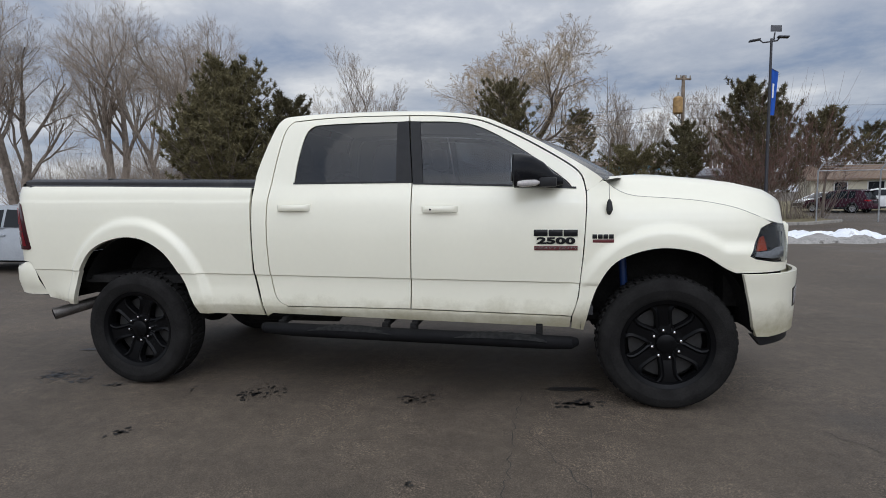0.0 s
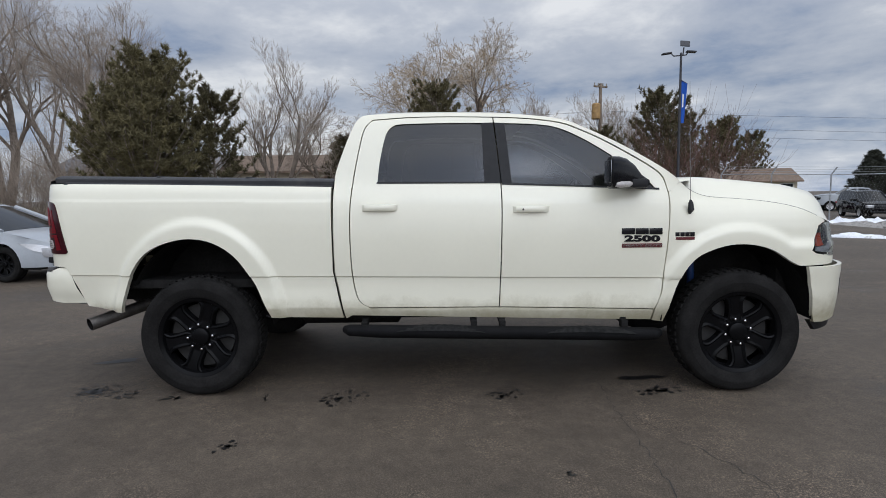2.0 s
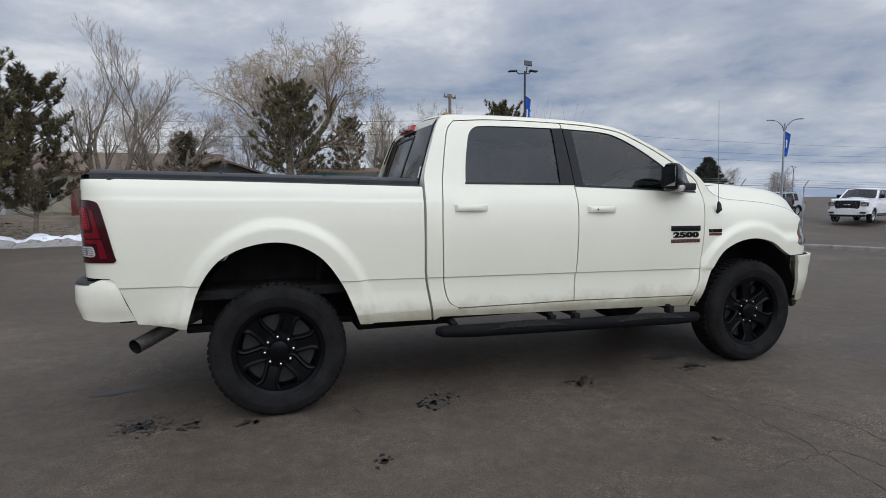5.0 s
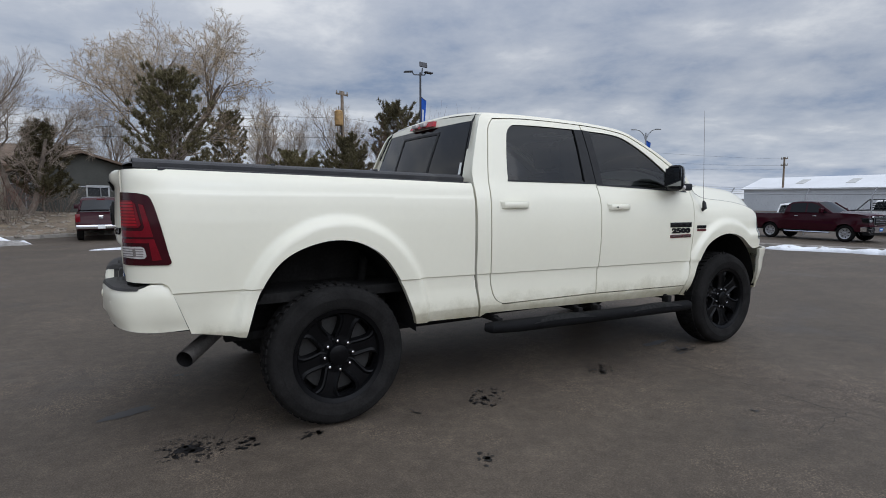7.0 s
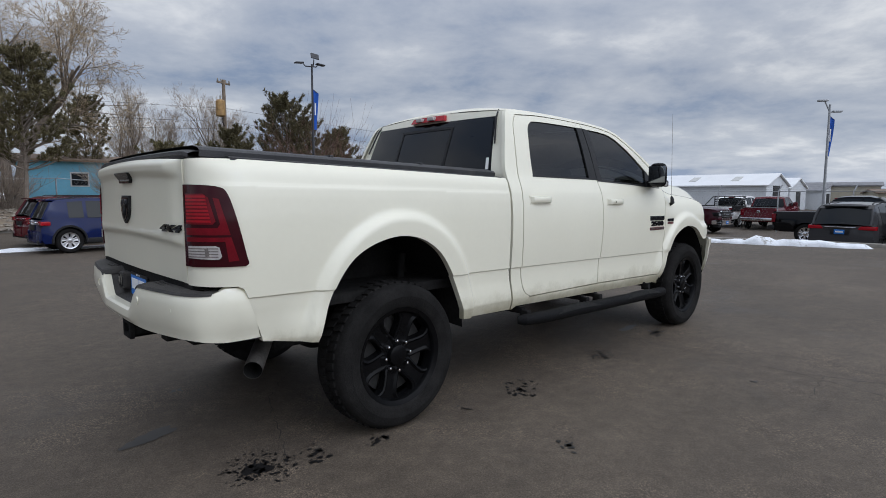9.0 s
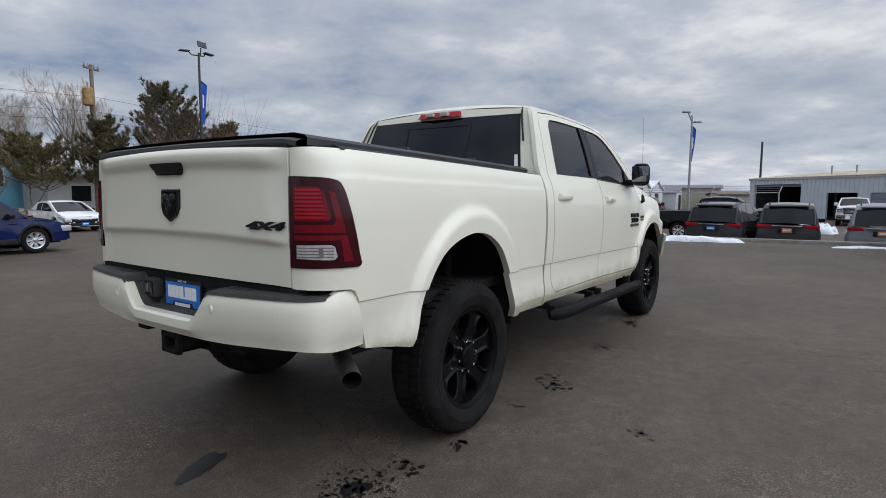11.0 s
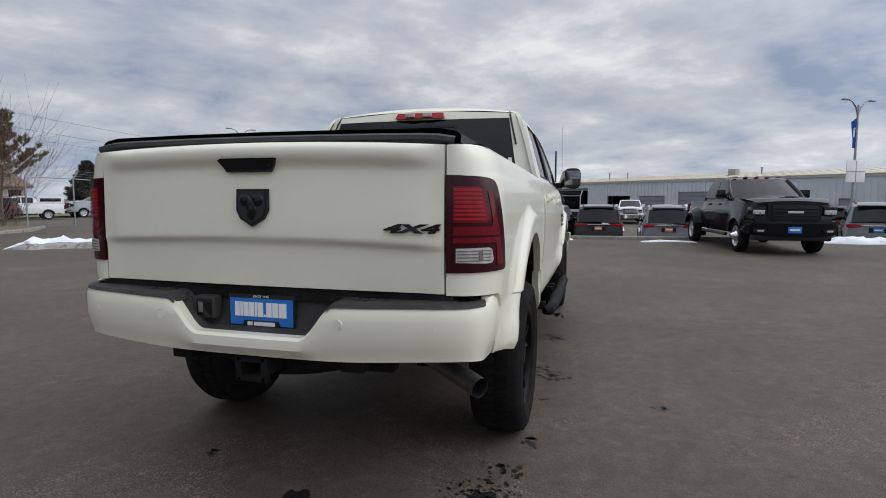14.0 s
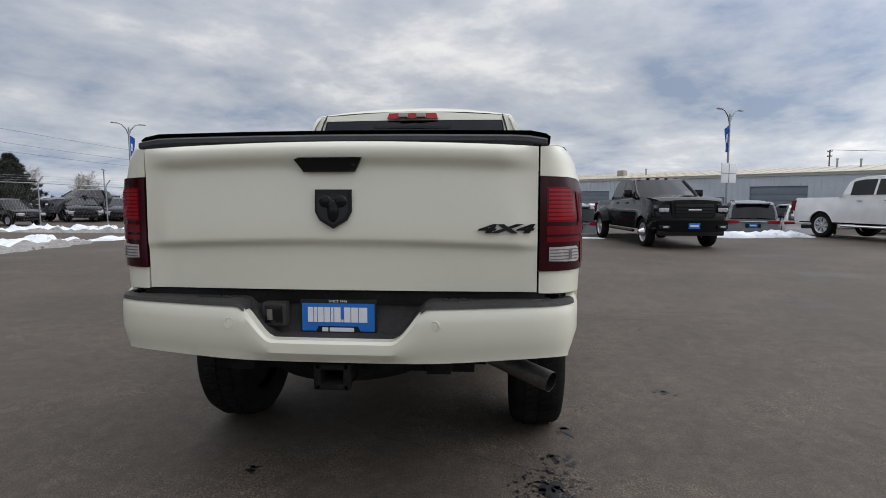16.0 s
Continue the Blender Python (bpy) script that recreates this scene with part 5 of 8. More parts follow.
def crack(points, width, seed):
    rnd = random.Random(seed)
    pts = []
    for a, b in zip(points, points[1:]):
        n = max(2, int(math.dist(a, b) / 0.05))
        for i in range(n):
            t = i / n
            pts.append((a[0] + (b[0] - a[0]) * t + rnd.gauss(0, 0.010), a[1] + (b[1] - a[1]) * t + rnd.gauss(0, 0.010)))
    bm = bmesh.new()
    rows = []
    for i, p in enumerate(pts):
        q, o = pts[min(i + 1, len(pts) - 1)], pts[max(i - 1, 0)]
        d = Vector((q[0] - o[0], q[1] - o[1])).normalized()
        w = width * rnd.uniform(0.25, 1.0)
        rows.append([(p[0] - d.y * w, p[1] + d.x * w, ground_z(*p) + 0.0025), (p[0] + d.y * w, p[1] - d.x * w, ground_z(*p) + 0.0025)])
    return part("crack", grid(rows), CRACK, ground)


for i, c in enumerate(([(2.87, -0.75), (2.85, -1.5), (2.85, -2.2), (2.70, -2.9), (2.75, -3.6)], [(2.92, -1.35), (3.08, -1.75), (3.3, -2.2), (3.25, -2.9), (3.6, -3.6)],
                       [(2.3, -2.5), (2.9, -2.45), (3.3, -3.5), (4.2, -4.6), (5.6, -5.0)], [(4.6, -1.2), (5.6, -2.4), (6.2, -3.9), (7.5, -4.6)],
                       [(-0.7, -0.95), (-0.35, 0.0), (0.1, 0.5)], [(5.2, 2.5), (8.0, 0.5), (9.0, -2.5), (11.0, -5.0)], [(-6.5, 3.2), (-4.0, 3.8), (-1.8, 4.2), (0.4, 5.2)])):
    crack(c, 0.0038, 40 + i)


def strip(name, pts, width, height, mat, label, category, seed=0, step=0.5):
    """A kerb of real height along points on the ground."""
    run = []
    for a, b in zip(pts, pts[1:]):
        n = max(1, int(math.dist(a, b) / step))
        run += [(a[0] + (b[0] - a[0]) * i / n, a[1] + (b[1] - a[1]) * i / n) for i in range(n)]
    run.append(pts[-1])
    rows = []
    for i, p in enumerate(run):
        q, o = run[min(i + 1, len(run) - 1)], run[max(i - 1, 0)]
        d = Vector((q[0] - o[0], q[1] - o[1])).normalized()
        nx, ny = -d.y * width / 2, d.x * width / 2
        z0 = min(ground_z(p[0] + nx, p[1] + ny), ground_z(p[0] - nx, p[1] - ny)) - 0.05
        z1 = max(ground_z(p[0] + nx, p[1] + ny), ground_z(p[0] - nx, p[1] - ny)) + height
        rows.append([(p[0] + nx, p[1] + ny, z0), (p[0] + nx * 0.92, p[1] + ny * 0.92, z1 - 0.02), (p[0] + nx * 0.75, p[1] + ny * 0.75, z1), (p[0] - nx * 0.75, p[1] - ny * 0.75, z1),
                     (p[0] - nx * 0.92, p[1] - ny * 0.92, z1 - 0.02), (p[0] - nx, p[1] - ny, z0)])
    return tagged(part(name, grid(rows), mat, None), label, category, kind="structure")


strip("kerb_east", [(13.2, 7.5), (14.6, 4.6), (15.9, 1.5), (16.3, -2), (17.0, -6.0), (17.6, -9.5), (18.2, -16)], 0.18, 0.11, KERB, "worn concrete kerb along the lot's edge", "kerb")
strip("kerb_north", [(-30, 15.5), (-14, 16.6), (-6.5, 17.6), (-3.2, 19.4), (0.0, 20.6), (4.0, 22.6), (9.5, 22.2), (11.2, 19.2), (13.6, 20.2), (15.6, 22.0)], 0.18, 0.12, KERB, "concrete kerb in front of the planted verge", "kerb")


def verge(name, outline, mat, label, lift=0.10):
    bm = bmesh.new()
    bm.faces.new([bm.verts.new((x, y, 0)) for x, y in outline])
    for axis in (0, 1):
        lo, hi = min(p[axis] for p in outline), max(p[axis] for p in outline)
        k = math.floor(lo) + 1
        while k < hi:
            co, no = [0, 0, 0], [0, 0, 0]
            co[axis], no[axis] = k, 1
            bmesh.ops.bisect_plane(bm, geom=bm.verts[:] + bm.edges[:] + bm.faces[:], dist=1e-5, plane_co=co, plane_no=no)
            k += 1.0
    for v in bm.verts:
        v.co.z = ground_z(v.co.x, v.co.y) + lift + 0.05 * noise.noise(Vector((v.co.x * 0.8, v.co.y * 0.8, 3)))
    return tagged(part(name, bm, mat, None, angle=80), label, "verge", kind="structure")


verge("verge_dirt", [(-40, 15.4), (-30, 15.6), (-14, 16.7), (-6.5, 17.7), (-3.2, 19.5), (0.0, 20.7), (4.0, 22.7), (4.2, 30), (-40, 30)], DIRT, "leaf-littered dirt verge with stones")
verge("verge_grass", [(-40, 30), (4.2, 30), (4.0, 22.7), (9.5, 22.3), (11.2, 19.3), (13.6, 20.3), (15.6, 22.1), (16.5, 27), (19, 34), (34, 34), (60, 52), (60, 75), (-40, 75)], GRASS, "dry dormant grass under trees and round houses", 0.09)


def stones():
    bm = bmesh.new()
    rnd = random.Random(5)
    for i in range(900):
        x = rnd.uniform(-13, 3.5)
        y = 17.4 + max(0, (x + 6.5)) * 0.45 + rnd.random() ** 1.4 * 6 if x > -6.5 else 17.0 + rnd.random() ** 1.4 * 5
        r = rnd.uniform(0.04, 0.13)
        g = bmesh.ops.create_icosphere(bm, subdivisions=1, radius=r, matrix=pose(x, y, ground_z(x, y) + 0.11, rnd.uniform(0, 90), rnd.uniform(0, 90), 0))
        for v in g["verts"]:
            v.co.z = ground_z(x, y) + 0.11 + (v.co.z - ground_z(x, y) - 0.11) * 0.55
            v.co += Vector((rnd.uniform(-1, 1), rnd.uniform(-1, 1), rnd.uniform(-1, 1))) * r * 0.22
    return tagged(part("verge_stones", bm, material("pale_fieldstone", (0.27, 0.235, 0.19), 0.9, 0, 0.2, 3, 0.4, 40, per=0.35), None, angle=20), "rounded pale stones scattered on the dirt verge", "stones", kind="stuff")


stones()


def snow_bank(pts, width, height, seed, label, dirty=0.35):
    """A ridge of ploughed snow along points, with dirty grey flanks."""
    rnd = random.Random(seed)
    run = []
    for a, b in zip(pts, pts[1:]):
        n = max(2, int(math.dist(a, b) / 0.16))
        run += [(a[0] + (b[0] - a[0]) * i / n, a[1] + (b[1] - a[1]) * i / n) for i in range(n)]
    run.append(pts[-1])
    bank = thing("snow_bank", pose(run[0][0], run[0][1], ground_z(*run[0])), label, "snow")
    inv = bank.matrix_world.inverted()
    for name, mat, w0, h0, off in (("snow_crust", SNOW, width * (0.8 if dirty else 1), height, 0.0), ("snow_skirt", DIRTY_SNOW, width * 1.15, height * 0.78, -0.02)):
        if name == "snow_skirt" and not dirty:
            continue
        rows = []
        for i, p in enumerate(run):
            q, o = run[min(i + 1, len(run) - 1)], run[max(i - 1, 0)]
            d = Vector((q[0] - o[0], q[1] - o[1])).normalized()
            t = i / (len(run) - 1)
            env = min(1, t * 6, (1 - t) * 6) ** 0.6
            row = []
            for k in [j / 9 - 1 for j in range(19)]:
                side = seed + (5 if k < 0 else 0)
                w = w0 * (0.35 + 0.65 * env) * (1 + 0.45 * noise.noise(Vector((p[0] * 0.9, p[1] * 0.9, side))) + 0.55 * noise.noise(Vector((p[0] * 2.6, p[1] * 2.6, side))))
                x, y = p[0] - d.y * k * w / 2, p[1] + d.x * k * w / 2
                bump = 0.5 + 0.9 * noise.noise(Vector((x * 1.3, y * 1.3, seed + 7))) + 0.75 * noise.noise(Vector((x * 3.4, y * 3.4, seed))) + 0.3 * noise.noise(Vector((x * 9, y * 9, seed)))
                z = h0 * env * max(0, 1 - abs(k) ** 2.8) ** 0.7 * max(0.08, 0.42 + 0.75 * bump)
                row.append(inv @ Vector((x, y, ground_z(x, y) + z + off * 0.3 - (0.02 if abs(k) == 1 else 0))))
            rows.append(row)
        part(name, grid(rows), mat, bank, angle=70)
    return bank


snow_bank([(7.6, 13.4), (9.0, 12.0), (10.8, 11.9), (12.9, 12.1)], 1.2, 0.30, 3, "ploughed bank of old snow with dirty grey flank")
snow_bank([(13.0, 12.1), (14.2, 11.4), (14.8, 10.6)], 0.5, 0.12, 4, "low strip of melting snow on asphalt", 0)
snow_bank([(14.0, 4.5), (14.5, 3.6), (15.0, 1.9)], 0.42, 0.14, 5, "low lumpy strip of snow along the kerb", 0)
snow_bank([(14.85, 2.3), (15.4, 0.6), (15.7, -0.7)], 0.46, 0.17, 12, "low lumpy strip of snow along the kerb", 0)
snow_bank([(16.6, -8.3), (17.0, -10.0), (17.3, -12.1)], 0.9, 0.20, 6, "bank of white snow behind the kerb", 0)
snow_bank([(-9.5, 15.6), (-5.6, 15.9), (-3.5, 16.4)], 1.2, 0.34, 7, "heap of old snow against the verge")
snow_bank([(-1.9, 13.2), (0.6, 13.0), (3.0, 13.2)], 0.5, 0.06, 8, "thin streak of snow beside parked cars", 0)
snow_bank([(17.8, 20.2), (20.0, 19.9), (22.4, 18.6), (25.0, 17.0)], 1.1, 0.38, 9, "snow pushed against the chain-link fence")
snow_bank([(15.3, -2.8), (15.9, -3.5), (15.7, -4.5)], 0.45, 0.05, 10, "thin melting snow patch on asphalt", 0)
snow_bank([(33.5, -1.8), (35.0, -2.6)], 2.0, 0.6, 11, "small heap of snow in the lower lot", 0)

# ---- parked vehicles ----
CAR_GLASS = material("dark_car_glass", (0.008, 0.010, 0.012), 0.05, 0, spec=0.30)
ALLOY = material("silver_alloy", (0.55, 0.55, 0.56), 0.3, 0.9, 0.1, 20)
PLATE_ORANGE = material("orange_plate", (0.62, 0.26, 0.13), 0.5)


def car_paint(name, colour, rough=0.10):
    return material(name, colour, rough, 0.0, 0.05, 3, coat=0.1, spec=0.20, stain=tuple(c * 0.9 + 0.005 for c in colour), stain_at=0.62, stain_scale=2.5)


KINDS = {
    # length, half width, axles, tyre radius, sill, shoulder line, roof line with the kind of each stretch, pillars
    "pickup": dict(L=5.85, W=1.0, axles=(1.22, 4.88), r=0.41, sill=0.52,
                   belt=[(0.0, 1.30), (1.90, 1.32), (1.96, 1.36), (4.15, 1.375), (4.5, 1.385), (5.2, 1.365), (5.55, 1.33), (5.75, 1.265)],
                   roof=[(1.93, 1.34, "g"), (2.10, 1.80, "p"), (2.25, 1.90, "p"), (2.6, 1.94, "p"), (3.2, 1.94, "p"), (3.48, 1.88, "g"), (4.24, 1.36, "")], pillars=(2.16, 2.22, 2.98, 3.06, 4.05), nose=0.45),
    "suv": dict(L=4.95, W=0.96, axles=(1.02, 4.02), r=0.37, sill=0.34,
                belt=[(0.06, 1.06), (0.5, 1.12), (2.2, 1.10), (3.55, 1.06), (4.3, 1.02), (4.72, 0.92)],
                roof=[(0.10, 1.08, "g"), (0.42, 1.62, "p"), (0.62, 1.72, "p"), (1.5, 1.77, "p"), (2.5, 1.74, "p"), (2.82, 1.67, "g"), (3.66, 1.06, "")], pillars=(0.75, 0.92, 1.36, 1.46, 2.34, 2.42, 3.40), nose=0.5),
    "compact": dict(L=4.40, W=0.92, axles=(0.74, 3.38), r=0.40, sill=0.34,
                    belt=[(0.05, 1.06), (0.45, 1.11), (1.9, 1.09), (3.1, 1.05), (3.8, 1.0), (4.2, 0.90)],
                    roof=[(0.08, 1.08, "g"), (0.32, 1.60, "p"), (0.5, 1.69, "p"), (1.3, 1.74, "p"), (2.2, 1.71, "p"), (2.5, 1.64, "g"), (3.22, 1.06, "")], pillars=(0.58, 0.74, 1.16, 1.26, 2.06, 2.14, 2.96), nose=0.45),
    "minivan": dict(L=5.15, W=1.0, axles=(1.05, 4.14), r=0.35, sill=0.28,
                    belt=[(0.05, 1.02), (0.4, 1.08), (2.2, 1.04), (4.2, 0.98), (4.8, 0.86)],
                    roof=[(0.06, 1.04, "g"), (0.34, 1.58, "p"), (0.52, 1.70, "p"), (1.6, 1.77, "p"), (2.8, 1.73, "p"), (3.1, 1.66, "g"), (4.32, 0.98, "")], pillars=(0.62, 0.82, 1.5, 1.6, 2.7, 2.78, 3.95), nose=0.42),
    "sedan": dict(L=4.85, W=0.92, axles=(0.98, 3.90), r=0.335, sill=0.28,
                  belt=[(0.05, 0.93), (0.65, 0.98), (2.2, 0.96), (3.75, 0.93), (4.4, 0.82), (4.7, 0.72)],
                  roof=[(0.62, 0.97, "g"), (1.30, 1.34, "p"), (1.6, 1.41, "p"), (2.1, 1.44, "p"), (2.5, 1.42, "p"), (2.78, 1.36, "g"), (3.86, 0.93, "")], pillars=(1.32, 1.42, 2.02, 2.10, 3.4), nose=0.4),
}


def build_car(kind, paint, m, label, category, size=1.0, group="", plate=None, chrome=False, dual=False, topper=False, rack=False, rims=None):
    """A parked vehicle: rear bumper at x = 0, nose along +x, standing on z = 0."""
    k = KINDS[kind]
    kind = "suv" if kind == "compact" else kind
    car = thing("pickup_truck" if kind == "pickup" else kind if kind != "suv" else "suv", m @ Matrix.Scale(size, 4), label, category, group)
    W, r, sill, L = k["W"], k["r"], k["sill"], k["L"]
    rims = rims or ALLOY

    def belt_at(x):
        return lerp_table(k["belt"], x)

    def wide(x, z):
        b = belt_at(min(max(x, 0.0), L))
        if z <= b:
            t = (z - sill) / max(0.1, b - sill)
            w = W * (0.955 + 0.045 * math.sin(math.pi * min(1, max(0, t * 0.9 + 0.15)))) - 0.05 * ease(0.85, 1.0, t)
        else:
            w = W - 0.05 - (z - b) * 0.30
        w -= 0.16 * ease(k["nose"] * 1.4, 0.0, L - x) ** 2 + 0.09 * ease(0.35, 0.0, x) ** 2
        for ax in k["axles"]:
            d = math.hypot(x - ax, z - r)
            w += 0.025 * (1 - ease(r + 0.05, r + 0.16, d)) * (1.6 if dual and ax < 2 else 1)
        return w
    nose = [(L - 0.10, sill), (L - 0.02, sill + 0.12), (L, sill + 0.26), (L - 0.04, sill + 0.42), (L - 0.10, k["belt"][-1][1] - 0.05)]
    tail = [(0.02, k["belt"][0][1]), (0.03, 0.9), (0.0, sill + 0.32), (0.01, sill + 0.12), (0.08, sill - 0.02)]
    top = spline(k["belt"], 3)

    def arch(ax):
        R = r + 0.055
        a0 = math.asin(min(0.95, (sill - r) / R)) if abs(sill - r) < R else 0
        return [(ax + R * math.cos(a), r + R * math.sin(a)) for a in [a0 + (math.pi - 2 * a0) * i / 14 for i in range(15)]]
    outline = tail + [(k["axles"][0] - r - 0.10, sill)] + arch(k["axles"][0])[::-1] + arch(k["axles"][1])[::-1] + [(k["axles"][1] + r + 0.10, sill)] + nose + top[::-1]
    clean = []
    for p in outline:
        if not clean or math.dist(p, clean[-1]) > 0.012:
            clean.append(p)
    if math.dist(clean[0], clean[-1]) < 0.012:
        clean.pop()
    body = None
    for s in (-1, 1):
        P = lambda x, z, d, s=s: Vector((x, s * (wide(x, z) - d), z))
        body = part("body_side", panel(clean, P, 0.16, 0.05), paint, car)
        for ax in k["axles"]:
            bm = bmesh.new()
            bm.faces.new([bm.verts.new((x, s * (W - 0.30), z)) for x, z in arch(ax)] )
            part("arch_lining", bm, UNDER, body)
        roofpoly = [(x, z) for x, z, _ in k["roof"]]
        up = [roofpoly[0]] + roofpoly[1:] + [(roofpoly[-1][0], belt_at(roofpoly[-1][0]) - 0.02), (roofpoly[0][0], belt_at(roofpoly[0][0]) - 0.02)]
        part("upper_side", panel(up, P, 0.2, 0.03), paint, car)
        pl = k["pillars"]

        def roof_at(x):
            return lerp_table([(a, b) for a, b, _ in k["roof"]], x)
        for a, b in zip(pl, pl[1:]):
            if b - a < 0.2:
                continue
            pts = [(a, belt_at(a) + 0.02)] + [(x, min(roof_at(x) - 0.085, 9)) for x in [a + (b - a) * j / 6 for j in range(7)] if roof_at(x) - 0.085 > belt_at(x) + 0.05] + [(b, belt_at(b) + 0.02)]
            part("side_window", panel(pts, lambda x, z, d, s=s: Vector((x, s * (wide(x, z) + 0.006 - d), z)), 0.3, 0.006), CAR_GLASS, body)
        hx = k["pillars"][-1] - 0.25
        part("mirror", boxes(((hx - 0.06, min(s * (W - 0.06), s * (W + 0.17)), belt_at(hx) + 0.02), (hx + 0.09, max(s * (W - 0.06), s * (W + 0.17)), belt_at(hx) + (0.24 if kind == "pickup" else 0.16))), bevel=0.03), GLOSS_BLACK if not chrome else paint, car)
        for hx0 in (k["axles"][0] + (1.0 if kind != "pickup" else 1.25), k["axles"][0] + (1.95 if kind != "pickup" else 2.15)):
            zz = belt_at(hx0) - 0.15
            part("door_handle", boxes(((hx0, min(s * wide(hx0, zz), s * (wide(hx0, zz) + 0.03)), zz - 0.02), (hx0 + 0.2, max(s * wide(hx0, zz), s * (wide(hx0, zz) + 0.03)), zz + 0.02)), bevel=0.01), CHROME if chrome else paint, body)
        # lamps
        if kind == "minivan":
            tl = ((0.0, 0.40, 0.90), (0.26, 0.97, 1.02))
        elif kind == "suv":
            tl = ((0.0, 0.42, 0.90), (0.24, 0.93, 1.02))
        elif kind == "pickup":
            tl = ((-0.01, 0.78, 0.86), (0.12, 0.985, 1.22))
        else:
            tl = ((0.0, 0.45, 0.74), (0.22, 0.90, 0.88))
        (x0, y0, z0), (x1, y1, z1) = tl
        part("tail_light", boxes(((x0 - 0.012, min(s * y0, s * y1), z0), (x1, max(s * y0, s * (y1 - 0.02)), z1)), bevel=0.02), LED_RED if kind != "pickup" else LAMP_RED, car)
        hz = k["belt"][-1][1]
        hy0, hy1 = (0.62, 0.93) if kind == "pickup" else (0.45, 0.84)
        if kind == "sedan":
            # swept lamp over the corner, a black brow beside the grille and a fog lamp pocket
            part("headlight_wing", panel([(L - 0.62, hz + 0.005), (L - 0.30, hz - 0.02), (L - 0.10, hz - 0.07), (L - 0.10, hz - 0.20), (L - 0.34, hz - 0.13)], lambda x, z, d, s=s: Vector((x, s * (wide(x, z) + 0.008 - d), z)), 0.12, 0.012), LAMP_CLEAR, car)
            part("grille_brow", boxes(((L - 0.06, min(s * 0.30, s * 0.55), hz - 0.235), (L + 0.088, max(s * 0.30, s * 0.55), hz - 0.10)), bevel=0.02), GLOSS_BLACK, car)
            pocket = part("fog_pocket", boxes(((L - 0.16, min(s * 0.50, s * 0.80), sill + 0.07), (L + 0.072, max(s * 0.50, s * 0.80), sill + 0.20)), bevel=0.03), BLACK_TRIM, car)
            part("fog_lamp", boxes(((L + 0.06, min(s * 0.60, s * 0.68), sill + 0.10), (L + 0.08, max(s * 0.60, s * 0.68), sill + 0.16)), bevel=0.008), LAMP_CLEAR, pocket)
            part("front_lip", boxes(((L - 0.20, min(s * 0.20, s * 0.76), sill - 0.03), (L - 0.005, max(s * 0.20, s * 0.76), sill + 0.02)), bevel=0.015), paint, car)
        if kind == "pickup":
            lamp_block = part("headlight", boxes(((L - 0.36, min(s * hy0, s * hy1), hz - 0.30), (L + 0.03, max(s * hy0, s * hy1), hz - 0.09)), bevel=0.035), GLOSS_BLACK, car)
            part("lamp_cover", boxes(((L - 0.30, min(s * (hy0 + 0.02), s * (hy1 - 0.015)), hz - 0.285), (L + 0.042, max(s * (hy0 + 0.02), s * (hy1 - 0.015)), hz - 0.165)), bevel=0.03), LAMP_CLEAR, lamp_block)
            for y in (hy0 + 0.085, hy0 + 0.21):
                part("reflector", tube([(L + 0.02, s * y, hz - 0.225), (L + 0.047, s * y, hz - 0.225)], 0.046, 12), CHROME, lamp_block)
            part("fog_pocket", boxes(((L - 0.10, min(s * 0.62, s * 0.88), sill + 0.03), (L + 0.115, max(s * 0.62, s * 0.88), sill + 0.12)), bevel=0.02), BLACK_TRIM, car)
        else:
            part("headlight", boxes(((L - 0.32, min(s * hy0, s * hy1), hz - 0.26), (L + 0.035, max(s * hy0, s * hy1), hz - 0.08)), bevel=0.03), LAMP_CLEAR, car)
    # nose, tail, hood and roof across the car
    def across(line, rise=0.0, bulge=0.0, inset=0.0):
        rows = []
        for x, z in line:
            w = wide(x, z) - inset
            rows.append([(x + bulge * (1 - q * q), w * q, z + rise * (1 - q * q)) for q in [i / 6 - 1 for i in range(13)]])
        return grid(rows)
    part("nose", across(nose, 0, 0.10), paint, car)
    part("tail", across(tail, 0, -0.06), paint, car)
    part("hood", across([p for p in top if p[0] > k["roof"][-1][0] - 0.15] + [nose[-1]], 0.05, 0.06), paint, car)
    if kind == "sedan":
        part("boot_lid", across([p for p in top if p[0] < k["roof"][0][0] + 0.1], 0.03), paint, car)
    if kind == "pickup":
        part("bed_floor", across([(0.05, 0.95), (1.9, 0.95)], 0, 0, 0.08), UNDER, car)
        part("bed_cover", across([(0.03, 1.29), (1.9, 1.31)], 0.01, 0, 0.04), VINYL, car)
    rl = k["roof"]
    for (x0, z0, kd), (x1, z1, _) in zip(rl, rl[1:]):
        ins = 0.085 if kd == "g" else 0.0
        part("screen" if kd == "g" else "roof", across([(x0 + (x1 - x0) * i / 4, z0 + (z1 - z0) * i / 4) for i in range(5)], 0.04, (0.10 if x0 > 2 else -0.06) if kd == "g" else 0, ins), CAR_GLASS if kd == "g" else paint, car)
        if kd == "g":
            for s in (-1, 1):
                part("screen_pillar", tube([(x, s * (wide(x, z) - 0.050), z + 0.004) for x, z in [(x0 + (x1 - x0) * i / 4, z0 + (z1 - z0) * i / 4) for i in range(5)]], 0.042, 8), paint, car)
    gz = k["belt"][-1][1]
